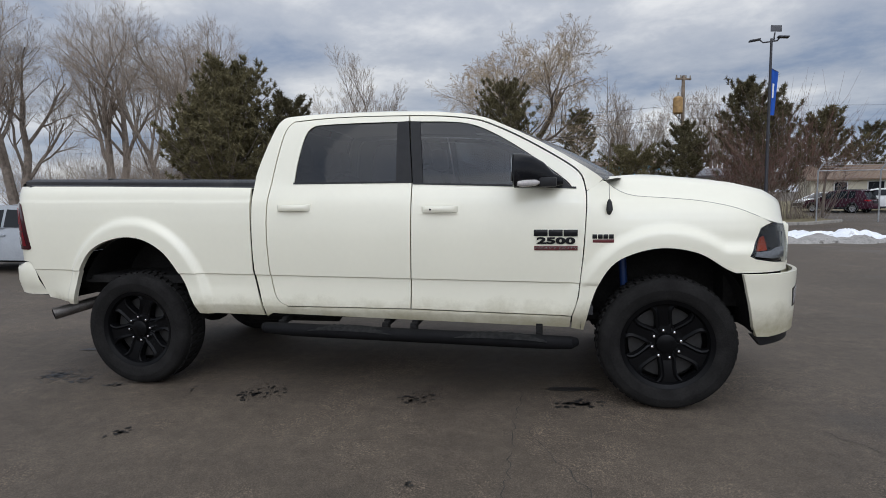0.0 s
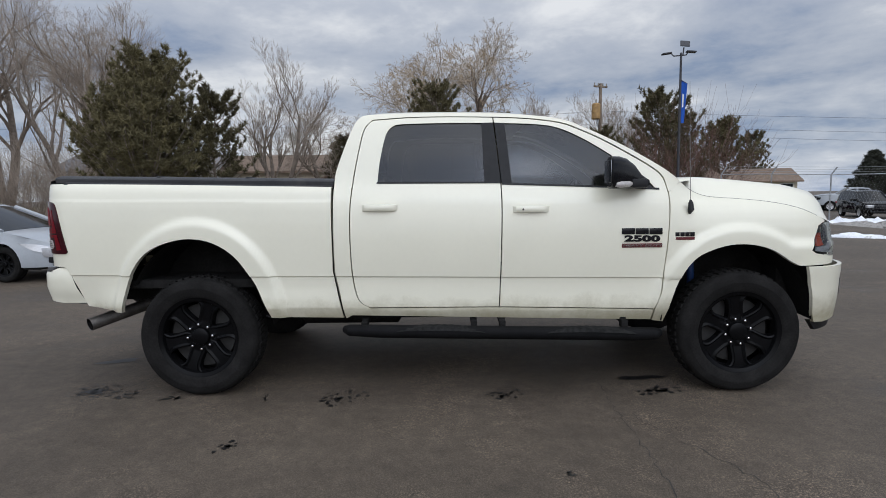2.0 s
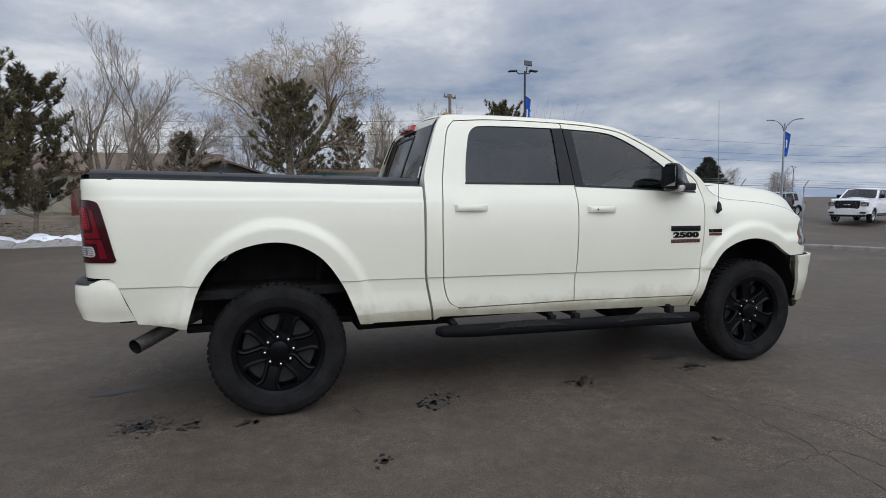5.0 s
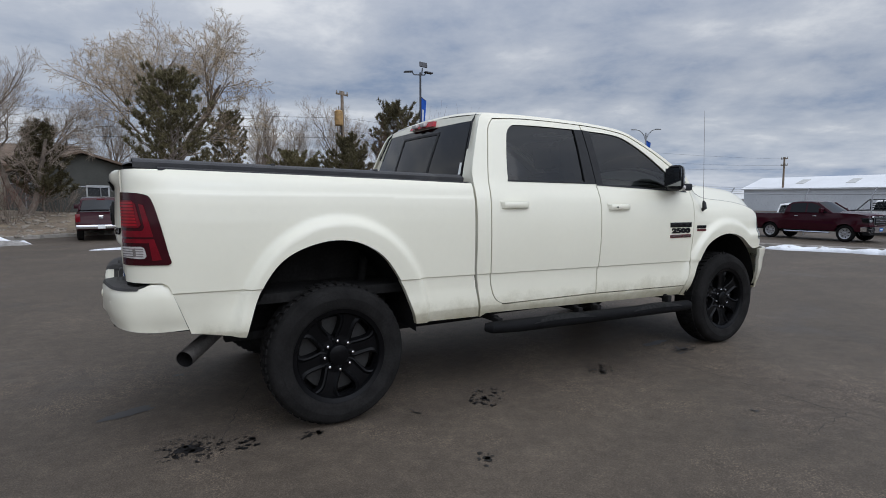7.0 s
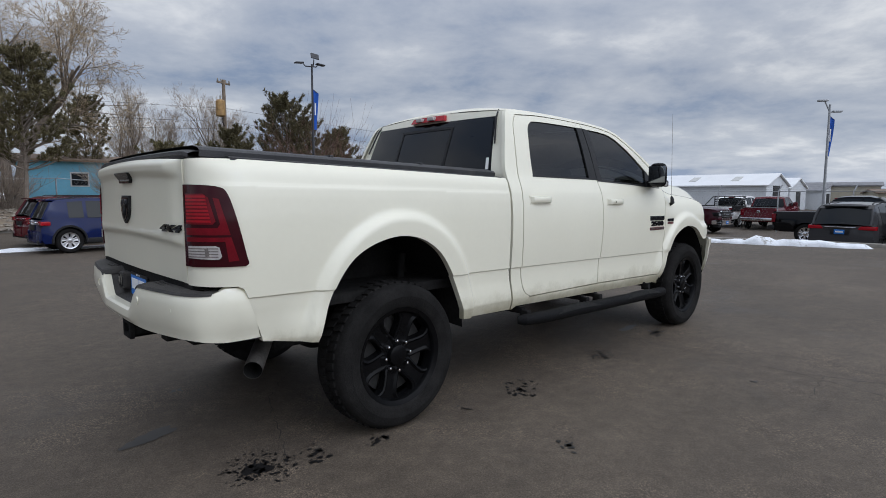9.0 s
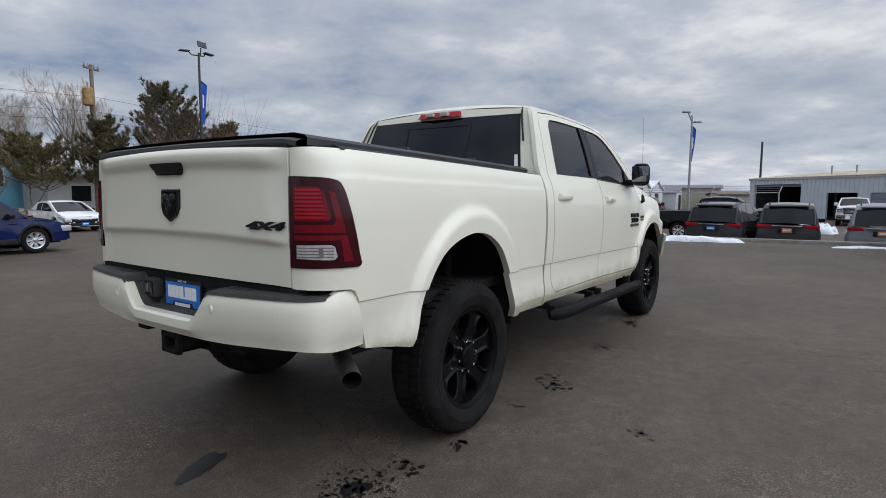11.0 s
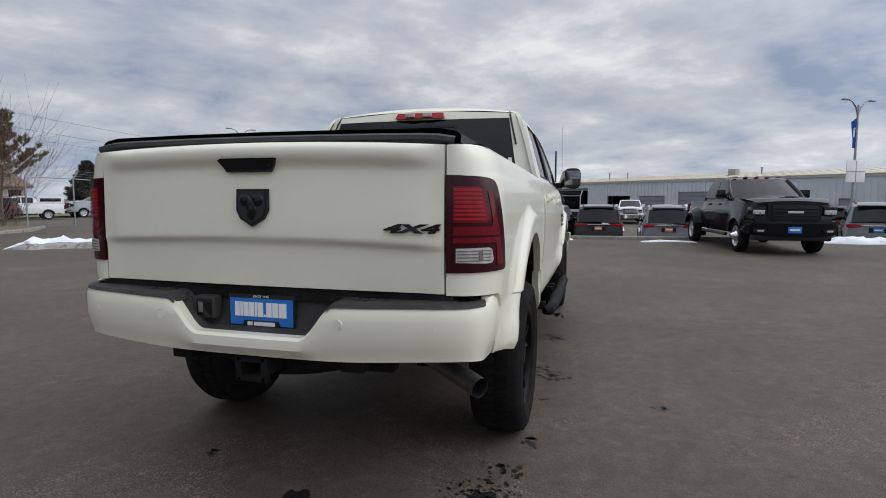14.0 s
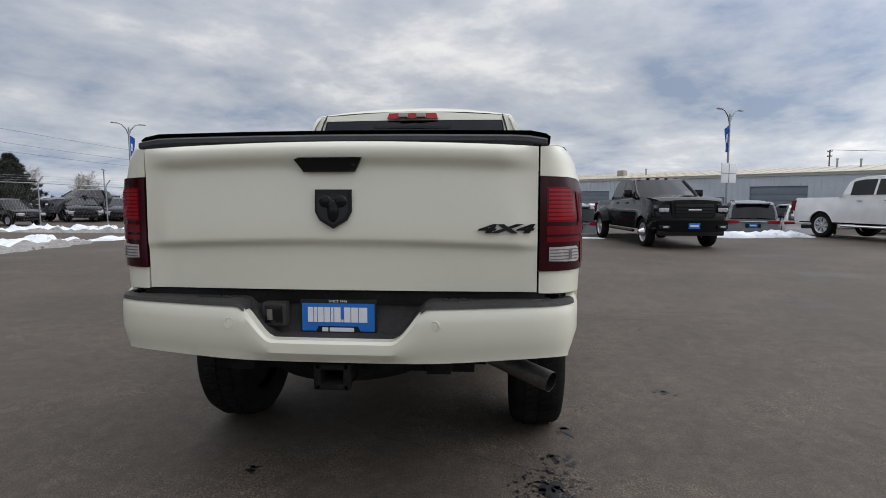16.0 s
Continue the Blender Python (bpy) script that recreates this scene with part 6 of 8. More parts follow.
    if kind == "pickup":
        grill = part("grille", panel([(-0.60, gz - 0.06), (-0.56, gz - 0.005), (0.56, gz - 0.005), (0.60, gz - 0.06), (0.57, gz - 0.40), (0.50, gz - 0.46), (-0.50, gz - 0.46), (-0.57, gz - 0.40)],
                                     lambda y, z, d: Vector((L + 0.085 - 0.10 * (y / 0.6) ** 2 * 0.4 - d, y, z)), 0.2, 0.08), CHROME if chrome else GLOSS_BLACK, car)
        part("grille_mesh", boxes(((L + 0.04, -0.50, gz - 0.41), (L + 0.092, 0.50, gz - 0.06)), bevel=0.02), BLACK_TRIM, grill)
        for zg in (gz - 0.145, gz - 0.225, gz - 0.305):
            part("grille_bar", boxes(((L + 0.085, -0.49, zg - 0.012), (L + 0.102, 0.49, zg + 0.012)), bevel=0.005), CHROME if chrome else GLOSS_BLACK, grill)
        part("grille_badge", boxes(((L + 0.098, -0.17, gz - 0.25), (L + 0.108, 0.17, gz - 0.20)), bevel=0.004), CHROME, grill)
        part("front_bumper", panel([(-0.97, sill + 0.20), (-0.90, sill + 0.25), (0.90, sill + 0.25), (0.97, sill + 0.20), (0.96, sill + 0.02), (0.86, sill - 0.04), (-0.86, sill - 0.04), (-0.96, sill + 0.02)],
                                   lambda y, z, d: Vector((L + 0.11 - 0.16 * abs(y / 0.97) ** 3 - d, y, z)), 0.16, 0.26), CHROME if chrome else paint, car)
        part("lower_valance", boxes(((L - 0.30, -0.84, sill - 0.16), (L + 0.03, 0.84, sill - 0.02)), bevel=0.04), BLACK_TRIM, car)
        part("hood_dome", across([(4.35, 1.392), (4.7, 1.397), (5.2, 1.372), (5.5, 1.336)], 0.075, 0.0, 0.42), paint, car)
        part("rear_bumper", boxes(((-0.14, -0.96, 0.56), (0.1, 0.96, 0.74)), bevel=0.04), CHROME if chrome else BLACK_TRIM, car)
        part("gate_emblem", boxes(((-0.10, -0.09, 1.02), (-0.06, 0.09, 1.16)), bevel=0.02), CHROME if chrome else GLOSS_BLACK, car)
        for y in (-0.45, 0.45):
            part("side_step", tube([(2.0, y * 2.2, 0.42), (4.2, y * 2.2, 0.42)], 0.045, 8), CHROME if chrome else BLACK_TRIM, car)
        part("third_brake_lamp", boxes(((2.02, -0.16, 1.84), (2.12, 0.16, 1.885)), bevel=0.01), LAMP_RED, car)
    else:
        part("grille", boxes(((L - 0.1, -0.42, gz - 0.30), (L + (0.115 if kind == "sedan" else 0.075), 0.42, gz - 0.12)), bevel=0.03), GLOSS_BLACK, car)
        part("lower_intake", boxes(((L - 0.1, -0.6, sill + 0.02), (L + 0.09, 0.6, sill + 0.14)), bevel=0.03), BLACK_TRIM, car)
        part("rear_valance", boxes(((-0.075, -0.72, sill - 0.04), (0.1, 0.72, sill + 0.10)), bevel=0.03), BLACK_TRIM, car)
        if kind == "suv":
            for s in (-1, 1):
                part("sill_cladding", boxes(((k["axles"][0] + r + 0.03, min(s * (W - 0.1), s * (W + 0.012)), sill - 0.03), (k["axles"][1] - r - 0.03, max(s * (W - 0.1), s * (W + 0.012)), sill + 0.13)), bevel=0.02), BLACK_TRIM, car)
                for ax in k["axles"]:
                    rows = []
                    for i in range(17):
                        a = -0.12 + (math.pi + 0.24) * i / 16
                        rows.append([(ax + q * math.cos(a), s * y, r + q * math.sin(a)) for q, y in ((r + 0.03, W - 0.06), (r + 0.035, W + 0.028), (r + 0.085, W + 0.030), (r + 0.105, W - 0.02))])
                    part("arch_trim", grid(rows), BLACK_TRIM, car)
        if kind != "sedan":
            part("spoiler", boxes(((0.22, -0.62, 1.655), (0.55, 0.62, 1.70)), bevel=0.02), paint, car)
            part("rear_bumper", panel([(-W + 0.10, sill + 0.10), (-W + 0.06, sill + 0.30), (-W + 0.16, sill + 0.36), (W - 0.16, sill + 0.36), (W - 0.06, sill + 0.30), (W - 0.10, sill + 0.10), (W - 0.2, sill + 0.02), (-W + 0.2, sill + 0.02)],
                                      lambda y, z, d: Vector((-0.105 + 0.15 * abs(y / W) ** 3 + d, y, z)), 0.16, 0.14), paint, car)
            part("rear_wiper", tube([(0.02, 0.0, 1.115), (0.085, -0.30, 1.17)], 0.013, 6), BLACK_TRIM, car)
            part("plate_recess", boxes(((-0.072, -0.27, 0.735), (0.05, 0.27, 0.905)), bevel=0.02), BLACK_TRIM, car)
            part("lamp_bar", boxes(((-0.075, -0.45, 0.965), (0.05, 0.45, 0.99)), bevel=0.004), CHROME, car)
            for s in (-1, 1):
                part("roof_rail", tube([(0.8, s * 0.62, 1.74), (1.0, s * 0.63, 1.80), (2.3, s * 0.63, 1.80), (2.5, s * 0.62, 1.76)], 0.018, 6), BLACK_TRIM, car)
    if plate:
        zr = 0.64 if kind == "pickup" else 0.82 if kind != "sedan" else 0.72
        pr = part("rear_plate", boxes(((-0.155 if kind == "pickup" else -0.075, -0.15, zr - 0.075), (-0.13 if kind == "pickup" else -0.05, 0.15, zr + 0.075)), bevel=0.004), plate, car)
        x = -0.16 if kind == "pickup" else -0.08
        part("plate_bar", boxes(((x, -0.11, zr - 0.02), (x + 0.01, 0.11, zr + 0.03)), bevel=0), INK_WHITE, pr)
        zf = sill + 0.10
        pf = part("front_plate", boxes(((L + 0.085, -0.15, zf - 0.075), (L + 0.115, 0.15, zf + 0.075)), bevel=0.004), plate, car)
        part("plate_bar", boxes(((L + 0.112, -0.11, zf - 0.02), (L + 0.12, 0.11, zf + 0.03)), bevel=0), INK_WHITE, pf)
    if dual:
        for s in (-1, 1):
            part("fog_lamp", boxes(((L + 0.09, min(s * 0.68, s * 0.82), sill + 0.05), (L + 0.122, max(s * 0.68, s * 0.82), sill + 0.10)), bevel=0.012), LAMP_CLEAR, car)
            part("hub_cap", tube([(k["axles"][1], s * (W - 0.05), r), (k["axles"][1], s * (W + 0.02), r), (k["axles"][1], s * (W + 0.09), r)], [0.135, 0.10, 0.055], 14), CHROME, car)
        for s in (-1, 1):
            rows = []
            for i in range(13):
                a = math.pi * i / 12
                rows.append([(k["axles"][0] + 0.62 * math.cos(a), s * (W - 0.02), 0.62 + 0.50 * math.sin(a)), (k["axles"][0] + 0.58 * math.cos(a), s * (W + 0.15), 0.60 + 0.42 * math.sin(a)),
                             (k["axles"][0] + 0.54 * math.cos(a), s * (W + 0.20), 0.58 + 0.34 * math.sin(a)), (k["axles"][0] + 0.50 * math.cos(a), s * (W + 0.18), 0.56 + 0.28 * math.sin(a))])
            part("dual_fender", grid(rows), paint, car)
        for i in range(5):
            part("roof_marker", boxes(((3.28, -0.56 + 0.28 * i - 0.05, 1.955), (3.42, -0.56 + 0.28 * i + 0.05, 1.99)), bevel=0.012), AMBER, car)
    # chassis and wheels
    part("floor_pan", boxes(((0.25, -W + 0.12, sill - 0.05), (L - 0.3, W - 0.12, sill + 0.12))), UNDER, car)
    for ax in k["axles"]:
        for s in (-1, 1):
            off = 0.17 if dual and ax < 2 else 0.0
            w = build_wheel("wheel", r, 0.25, r * 0.64, Matrix(), 7, (RUBBER, rims, CHROME), False)
            w.parent = car
            w.matrix_basis = pose(ax, s * (W - 0.145 + off), r, 0, 17 * ax, 0) @ (Matrix.Rotation(math.pi, 4, "Z") if s > 0 else Matrix())
    if topper:
        part("topper", boxes(((0.05, -0.86, 1.30), (1.98, 0.86, 1.92)), bevel=0.05), paint, car)
        part("topper_window", boxes(((0.3, -0.875, 1.50), (1.75, 0.875, 1.78)), bevel=0.02), CAR_GLASS, car)
        part("topper_door", boxes(((0.03, -0.70, 1.36), (0.06, 0.70, 1.82)), bevel=0.01), INK_WHITE, car)
    if rack:
        bed = part("flatbed", boxes(((-0.05, -1.04, 1.02), (1.86, 1.04, 1.12)), ((-0.05, -1.04, 1.12), (1.86, -0.99, 1.36)), ((-0.05, 0.99, 1.12), (1.86, 1.04, 1.36)), bevel=0.012), BLACK_TRIM, car)
        for y in (-0.94, -0.32, 0.32, 0.94):
            part("rack_post", tube([(1.84, y, 1.12), (1.84, y, 1.93)], 0.035, 6), BLACK_TRIM, bed)
        for z in (1.48, 1.60, 1.72, 1.92):
            part("rack_rail", tube([(1.84, -0.95, z), (1.84, 0.95, z)], 0.030, 6), BLACK_TRIM, bed)
        for y in (-0.98, 0.98):
            part("side_brace", tube([(0.55, y, 1.34), (1.60, y, 1.86), (1.84, y, 1.92)], 0.034, 6), BLACK_TRIM, bed)
    return car


def at(x, y, heading, z=None, rear=0.0):
    """The pose of a vehicle whose point rear metres ahead of its tail stands at x, y."""
    h = radians(heading)
    bx, by = x - rear * math.cos(h), y - rear * math.sin(h)
    return pose(bx, by, ground_z(x, y) if z is None else z, 0, 0, heading)


P_BLACK, P_WHITE = car_paint("black_car_paint", (0.004, 0.004, 0.005), 0.06), car_paint("white_car_paint", (0.82, 0.82, 0.81))
P_GREY, P_SILVER = car_paint("dark_grey_car_paint", (0.050, 0.050, 0.053)), car_paint("silver_car_paint", (0.36, 0.38, 0.40))
P_MAROON, P_RED = car_paint("maroon_car_paint", (0.036, 0.005, 0.010)), car_paint("red_car_paint", (0.095, 0.010, 0.016))
P_BLUE, P_NAVY = car_paint("bright_blue_car_paint", (0.012, 0.13, 0.46)), car_paint("navy_car_paint", (0.005, 0.012, 0.065))
P_PURPLE, P_MID = car_paint("plum_car_paint", (0.045, 0.014, 0.024)), car_paint("mid_grey_car_paint", (0.22, 0.23, 0.24))

build_car("pickup", P_BLACK, at(12.75, -5.85, 185, rear=4.88), "black dual-rear-wheel pickup truck parked facing the lot", "pickup truck", 1.0, plate=PLATE_BLUE, dual=True)
build_car("pickup", P_WHITE, at(17.3, -13.1, -165, rear=1.29), "white pickup truck with chrome trim parked side on", "pickup truck", 1.06, chrome=True)
build_car("suv", P_MID, at(18.9, -10.7, -18), "grey suv seen from behind a bank of snow", "suv", 0.98, plate=PLATE_BLUE)
build_car("suv", P_WHITE, at(21.6, -14.2, -25), "white suv parked beside a grey one", "suv", 0.97)
vans = "minivans parked in a row"
build_car("minivan", P_GREY, at(19.8, 0.85, -6), "dark grey minivan with blue dealer plate", "minivan", 0.98, vans, PLATE_BLUE)
build_car("minivan", P_GREY, at(20.0, -1.52, 1), "dark grey minivan with orange temporary plate", "minivan", 0.98, vans, PLATE_ORANGE)
build_car("minivan", P_MID, at(19.8, -4.15, -2), "mid-grey minivan with orange temporary plate", "minivan", 0.98, vans, PLATE_ORANGE)
build_car("pickup", P_BLACK, at(25.2, 4.2, -86), "black pickup truck with chrome wheels behind minivans", "pickup truck", 1.0, rims=CHROME)
build_car("pickup", P_MAROON, at(28.55, 11.9, -93, rear=1.13), "maroon crew cab pickup truck with chrome bumpers", "pickup truck", 0.95, chrome=True, plate=PLATE_BLUE)
build_car("pickup", P_WHITE, at(34.02, 10.13, -4), "white pickup truck with a black flatbed rack behind fence", "pickup truck", 1.0, rack=True)
build_car("suv", P_WHITE, at(33.4, 13.9, 20), "white suv behind a maroon pickup truck", "suv", 0.95)
build_car("pickup", P_RED, at(32.74, 7.3, 3), "faded red older pickup truck behind fence", "pickup truck", 0.98, chrome=True)
build_car("pickup", P_WHITE, at(36.5, 20.5, 200), "white pickup truck parked beyond the fence", "pickup truck", 1.0)
build_car("sedan", P_BLACK, at(27.2, 1.2, 30), "black sedan in the lower lot", "sedan", 1.0)
build_car("pickup", P_WHITE, at(45.0, -4.2, 178, rear=4.88), "white service pickup truck facing out of the garage", "pickup truck", 1.0, chrome=True)
build_car("suv", P_WHITE, at(30.0, -6.5, -5), "white suv between minivans and garage", "suv", 0.95)
build_car("suv", P_GREY, at(28.5, -12.5, -40), "dark suv in the crowded lower lot", "suv", 0.95)
build_car("suv", P_SILVER, at(31.0, -18.0, -50), "silver suv in the crowded lower lot", "suv", 0.95)
build_car("minivan", P_WHITE, at(29.5, -22.5, -60), "white van in the crowded lower lot", "minivan", 1.0)
build_car("sedan", P_RED, at(33.0, -21.0, 150), "red sedan in the crowded lower lot", "sedan", 1.0)
build_car("compact", P_NAVY, at(0.36, 12.35, 5, rear=0.54), "navy blue compact suv parked on asphalt", "suv", 0.73)
build_car("suv", P_RED, at(0.65, 14.8, 10, rear=0.85), "dark red suv parked beside a blue one", "suv", 0.74)
build_car("pickup", P_MAROON, at(-1.70, 16.75, 91), "maroon pickup truck parked tail out by the verge", "pickup truck", 0.72, chrome=True, plate=STICKER)
build_car("pickup", P_BLUE, at(8.6, 18.7, 264, rear=3.6), "bright blue pickup truck with chrome grille", "pickup truck", 0.74, chrome=True, plate=PLATE_BLUE)
build_car("sedan", P_WHITE, at(6.2, 19.2, 268, rear=3.2), "white sedan with black grille", "sedan", 0.74, plate=PLATE_BLUE)
build_car("sedan", P_SILVER, at(-9.6, 5.63, -4), "silver sedan with black wheels parked on asphalt", "sedan", 0.95, plate=PLATE_BLUE, rims=RIM_BLACK)
build_car("suv", P_PURPLE, at(20.9, 33.3, 124, rear=1.9), "plum suv parked behind the fence", "suv", 0.78)
build_car("pickup", P_WHITE, at(23.5, 32.0, 150, rear=1.2), "white pickup truck with a canopy over its bed", "pickup truck", 0.74, topper=True)
build_car("sedan", P_WHITE, at(21.3, 39.5, 200, rear=3.9), "white sedan in front of a house", "sedan", 0.85)
build_car("pickup", P_SILVER, at(31.0, 32.0, 160), "silver pickup truck behind the fence", "pickup truck", 0.80)
build_car("sedan", P_BLACK, at(27.8, 23.6, 225, rear=4.3), "black sedan behind the chain-link fence", "sedan", 1.05)
build_car("sedan", P_GREY, at(29.6, 22.6, 220, rear=4.3), "dark grey sedan behind the chain-link fence", "sedan", 1.0)
build_car("pickup", P_GREY, at(32.8, 24.0, 160), "dark grey pickup truck behind the fence", "pickup truck", 1.0)
build_car("suv", P_BLACK, at(23.0, 23.3, 254, rear=3.0), "black suv behind the chain-link fence", "suv", 0.78)
build_car("suv", P_SILVER, at(37.0, 27.0, 190), "silver suv far behind the fence", "suv", 0.95)


# ---- chain-link fence ----
GALV = material("galvanised_steel", (0.36, 0.37, 0.38), 0.5, 0.7, 0.15, 8)


def mesh_wire():
    m = bpy.data.materials.new("chain_link_wire")
    m.use_nodes = True
    n, l = m.node_tree.nodes, m.node_tree.links
    b = n["Principled BSDF"]
    b.inputs["Base Color"].default_value = (0.34, 0.35, 0.36, 1)
    b.inputs["Metallic"].default_value, b.inputs["Roughness"].default_value = 0.6, 0.5
    return m


def fence(pts, height, gap, label, arms=True):
    run = []
    for a, b in zip(pts, pts[1:]):
        n = max(1, round(math.dist(a, b) / gap))
        run += [(a[0] + (b[0] - a[0]) * i / n, a[1] + (b[1] - a[1]) * i / n) for i in range(n)]
    run.append(pts[-1])
    f = thing("chain_link_fence", pose(*run[0], ground_z(*run[0])), label, "fence")
    inv = f.matrix_world.inverted()
    tops = []
    for x, y in run:
        z = ground_z(x, y)
        tops.append((x, y, z + height))
        pts_post = [(x, y, z - 0.1), (x, y, z + height)] + ([(x + 0.18, y - 0.12, z + height + 0.35)] if arms else [])
        bm = tube([inv @ Vector(p) for p in pts_post], 0.032, 8)
        part("fence_post", bm, GALV, f)
    wire = bmesh.new()
    for a, b in zip(tops, tops[1:]):
        part("top_rail", tube([inv @ Vector(a), inv @ Vector(b)], 0.022, 6), GALV, f)
        d = math.dist(a[:2], b[:2])
        n = int(d / 0.16)
        A, B = Vector(a), Vector(b)
        za, zb = ground_z(a[0], a[1]), ground_z(b[0], b[1])
        for i in range(-6, n + 6):
            for lean in (1, -1):
                t0, t1 = i / n, (i + lean * 6) / n
                if not (0 <= t0 <= 1 and 0 <= t1 <= 1):
                    continue
                p = A.lerp(B, t0)
                q = A.lerp(B, t1)
                p.z, q.z = za + (zb - za) * t0 + 0.05, za + (zb - za) * t1 + height
                add_tube(wire, [inv @ p, inv @ q], 0.0015, 3, False)
        if arms:
            for k, h in ((0.06, 0.12), (0.12, 0.23), (0.18, 0.34)):
                add_tube(wire, [inv @ (A + Vector((k, -k * 0.66, h))), inv @ (B + Vector((k, -k * 0.66, h)))], 0.006, 3, False)
    part("wire_mesh", wire, mesh_wire(), f, kind="stuff")
    return f


fence([(32.0, -0.5), (31.5, 6.0), (31.0, 12.0), (27.6, 18.4), (22.6, 21.9), (16.9, 21.7), (14.3, 21.2)], 2.2, 2.9, "galvanised chain-link fence with angled barbed-wire arms")
fence([(-16, 27.4), (-8, 28.0), (-2, 28.6), (5, 29.0)], 1.4, 2.6, "low chain-link fence round house gardens", False)

# ---- lamps, banners, poles and wires ----
POLE_DARK = material("dark_bronze_pole", (0.045, 0.045, 0.05), 0.5, 0.3, 0.1, 10)
POLE_GREY = material("grey_steel_pole", (0.33, 0.34, 0.35), 0.5, 0.5, 0.1, 6)
BANNER = material("blue_banner_cloth", (0.010, 0.085, 0.42), 0.8, 0, 0.12, 3)
WOOD_POLE = material("weathered_pole_wood", (0.20, 0.155, 0.115), 0.9, 0, 0.3, 4, 0.4, 30)
RUST_TANK = material("weathered_transformer", (0.36, 0.22, 0.085), 0.6, 0.1, 0.3, 5)
WIRE = material("black_cable", (0.03, 0.03, 0.032), 0.7)


def banner_mesh(z0, z1, width, seed):
    rnd = random.Random(seed)
    rows = []
    for i in range(13):
        t = i / 12
        z = z1 + (z0 - z1) * t
        rows.append([(width * u * (1 - 0.35 * t), 0.05 * math.sin(u * 5 + t * 4 + seed) * u + 0.06 * u * t, z - 0.25 * u * (1 - t)) for u in [j / 6 for j in range(7)]])
    return grid(rows)


def street_lamp(x, y, height, style, turn, mat, label, banner=None, sign=None):
    z = ground_z(x, y)
    lamp_ob = thing("street_lamp", pose(x, y, z, 0, 0, turn), label, "street lamp")
    part("pole", tube([(0, 0, 0), (0, 0, height)], [0.075, 0.048], 12), mat, lamp_ob)
    part("base", tube([(0, 0, 0), (0, 0, 0.35), (0, 0, 0.4)], [0.22, 0.22, 0.14], 16), KERB, lamp_ob)
    if style == "flood":
        for dx, dy, tilt, dz in ((-0.62, 0, 0, 0.02), (0.42, 0, 0, 0.0), (0.16, 0.05, 68, 0.40)):
            arm = part("arm", tube([(0, 0, height - 0.12), (dx * 0.5, dy, height - 0.12), (dx * 0.7, dy, height + dz * 0.6)], 0.03, 8), mat, lamp_ob)
            bm = boxes(((-0.21, -0.14, -0.03), (0.21, 0.14, 0.03)), bevel=0.015)
            bmesh.ops.transform(bm, matrix=pose(dx, dy, height + dz, tilt, -6 if dx < 0 else 6, 15), verts=bm.verts)
            head = part("lamp_head", bm, POLE_DARK, lamp_ob)
    elif style == "double":
        for s in (-1, 1):
            part("arm", tube([(0, 0, height - 0.5), (s * 0.14, 0, height - 0.12), (s * 0.40, 0, height + 0.16), (s * 0.68, 0, height + 0.24)], [0.045, 0.04, 0.032, 0.03], 8), mat, lamp_ob)
            part("lamp_head", boxes(((min(s * 0.62, s * 1.0), -0.10, height + 0.20), (max(s * 0.62, s * 1.0), 0.10, height + 0.27)), bevel=0.03), POLE_GREY, lamp_ob)
    else:
        for s, h in ((-1, 0.18), (1, -0.35)):
            part("arm", tube([(0, 0, height - 0.35), (s * 0.25, 0, height + h)], 0.035, 8), mat, lamp_ob)
            part("lamp_head", boxes(((min(s * 0.12, s * 0.55), -0.11, height + h - 0.04), (max(s * 0.12, s * 0.55), 0.11, height + h + 0.05)), bevel=0.025), POLE_GREY, lamp_ob)
    if banner:
        z0, z1, w = banner
        b = part("banner", banner_mesh(z0, z1, w, int(x)), BANNER, lamp_ob, "wind-blown blue banner")
        for zz in (z1 - 0.02,):
            part("banner_rod", tube([(0, 0, zz), (w * 1.02, 0, zz - 0.22)], 0.012, 6), mat, b)
        part("banner_print", (lambda bm: (bmesh.ops.translate(bm, vec=(0, -0.012, 0), verts=bm.verts), bm)[1])(grid([[(w * u * (1 - 0.35 * t), 0.05 * math.sin(u * 5 + t * 4 + int(x)) * u + 0.06 * u * t, z1 + (z0 - z1) * t - 0.25 * u * (1 - t)) for u in (0.38, 0.5, 0.62)] for t in (0.3, 0.38, 0.46, 0.54, 0.62)])), INK_WHITE, b)
    if sign:
        s = part("sign_board", boxes(((-0.58, -0.10, sign[0]), (0.58, -0.06, sign[1])), bevel=0.01), INK_WHITE, lamp_ob, "white sign board on the pole")
        part("sign_divider", boxes(((-0.58, -0.115, (sign[0] + sign[1]) / 2 - 0.02), (0.58, -0.10, (sign[0] + sign[1]) / 2 + 0.02)), ((-0.02, -0.115, sign[0]), (0.02, -0.10, sign[1]))), GALV, s)
    return lamp_ob


street_lamp(12.40, 21.45, 7.78, "flood", -20, POLE_DARK, "tall dark lamp post with three floodlights and blue banner", (4.6, 6.6, 0.30))
street_lamp(30.5, 3.72, 6.4, "short", -50, POLE_GREY, "grey lamp post with two small heads and blue banner", (3.9, 5.9, 0.25))
street_lamp(30.7, 22.5, 5.95, "double", -40, POLE_GREY, "grey lamp post with two curved arms and blue banner", (3.9, 5.5, 0.34))
street_lamp(28.3, -13.5, 6.55, "double", -60, POLE_GREY, "grey lamp post with two curved arms, banner and sign", (4.5, 6.0, -0.32), (2.85, 3.9))
street_lamp(52.0, 40.0, 4.2, "double", 30, POLE_GREY, "distant grey lamp post with two arms")
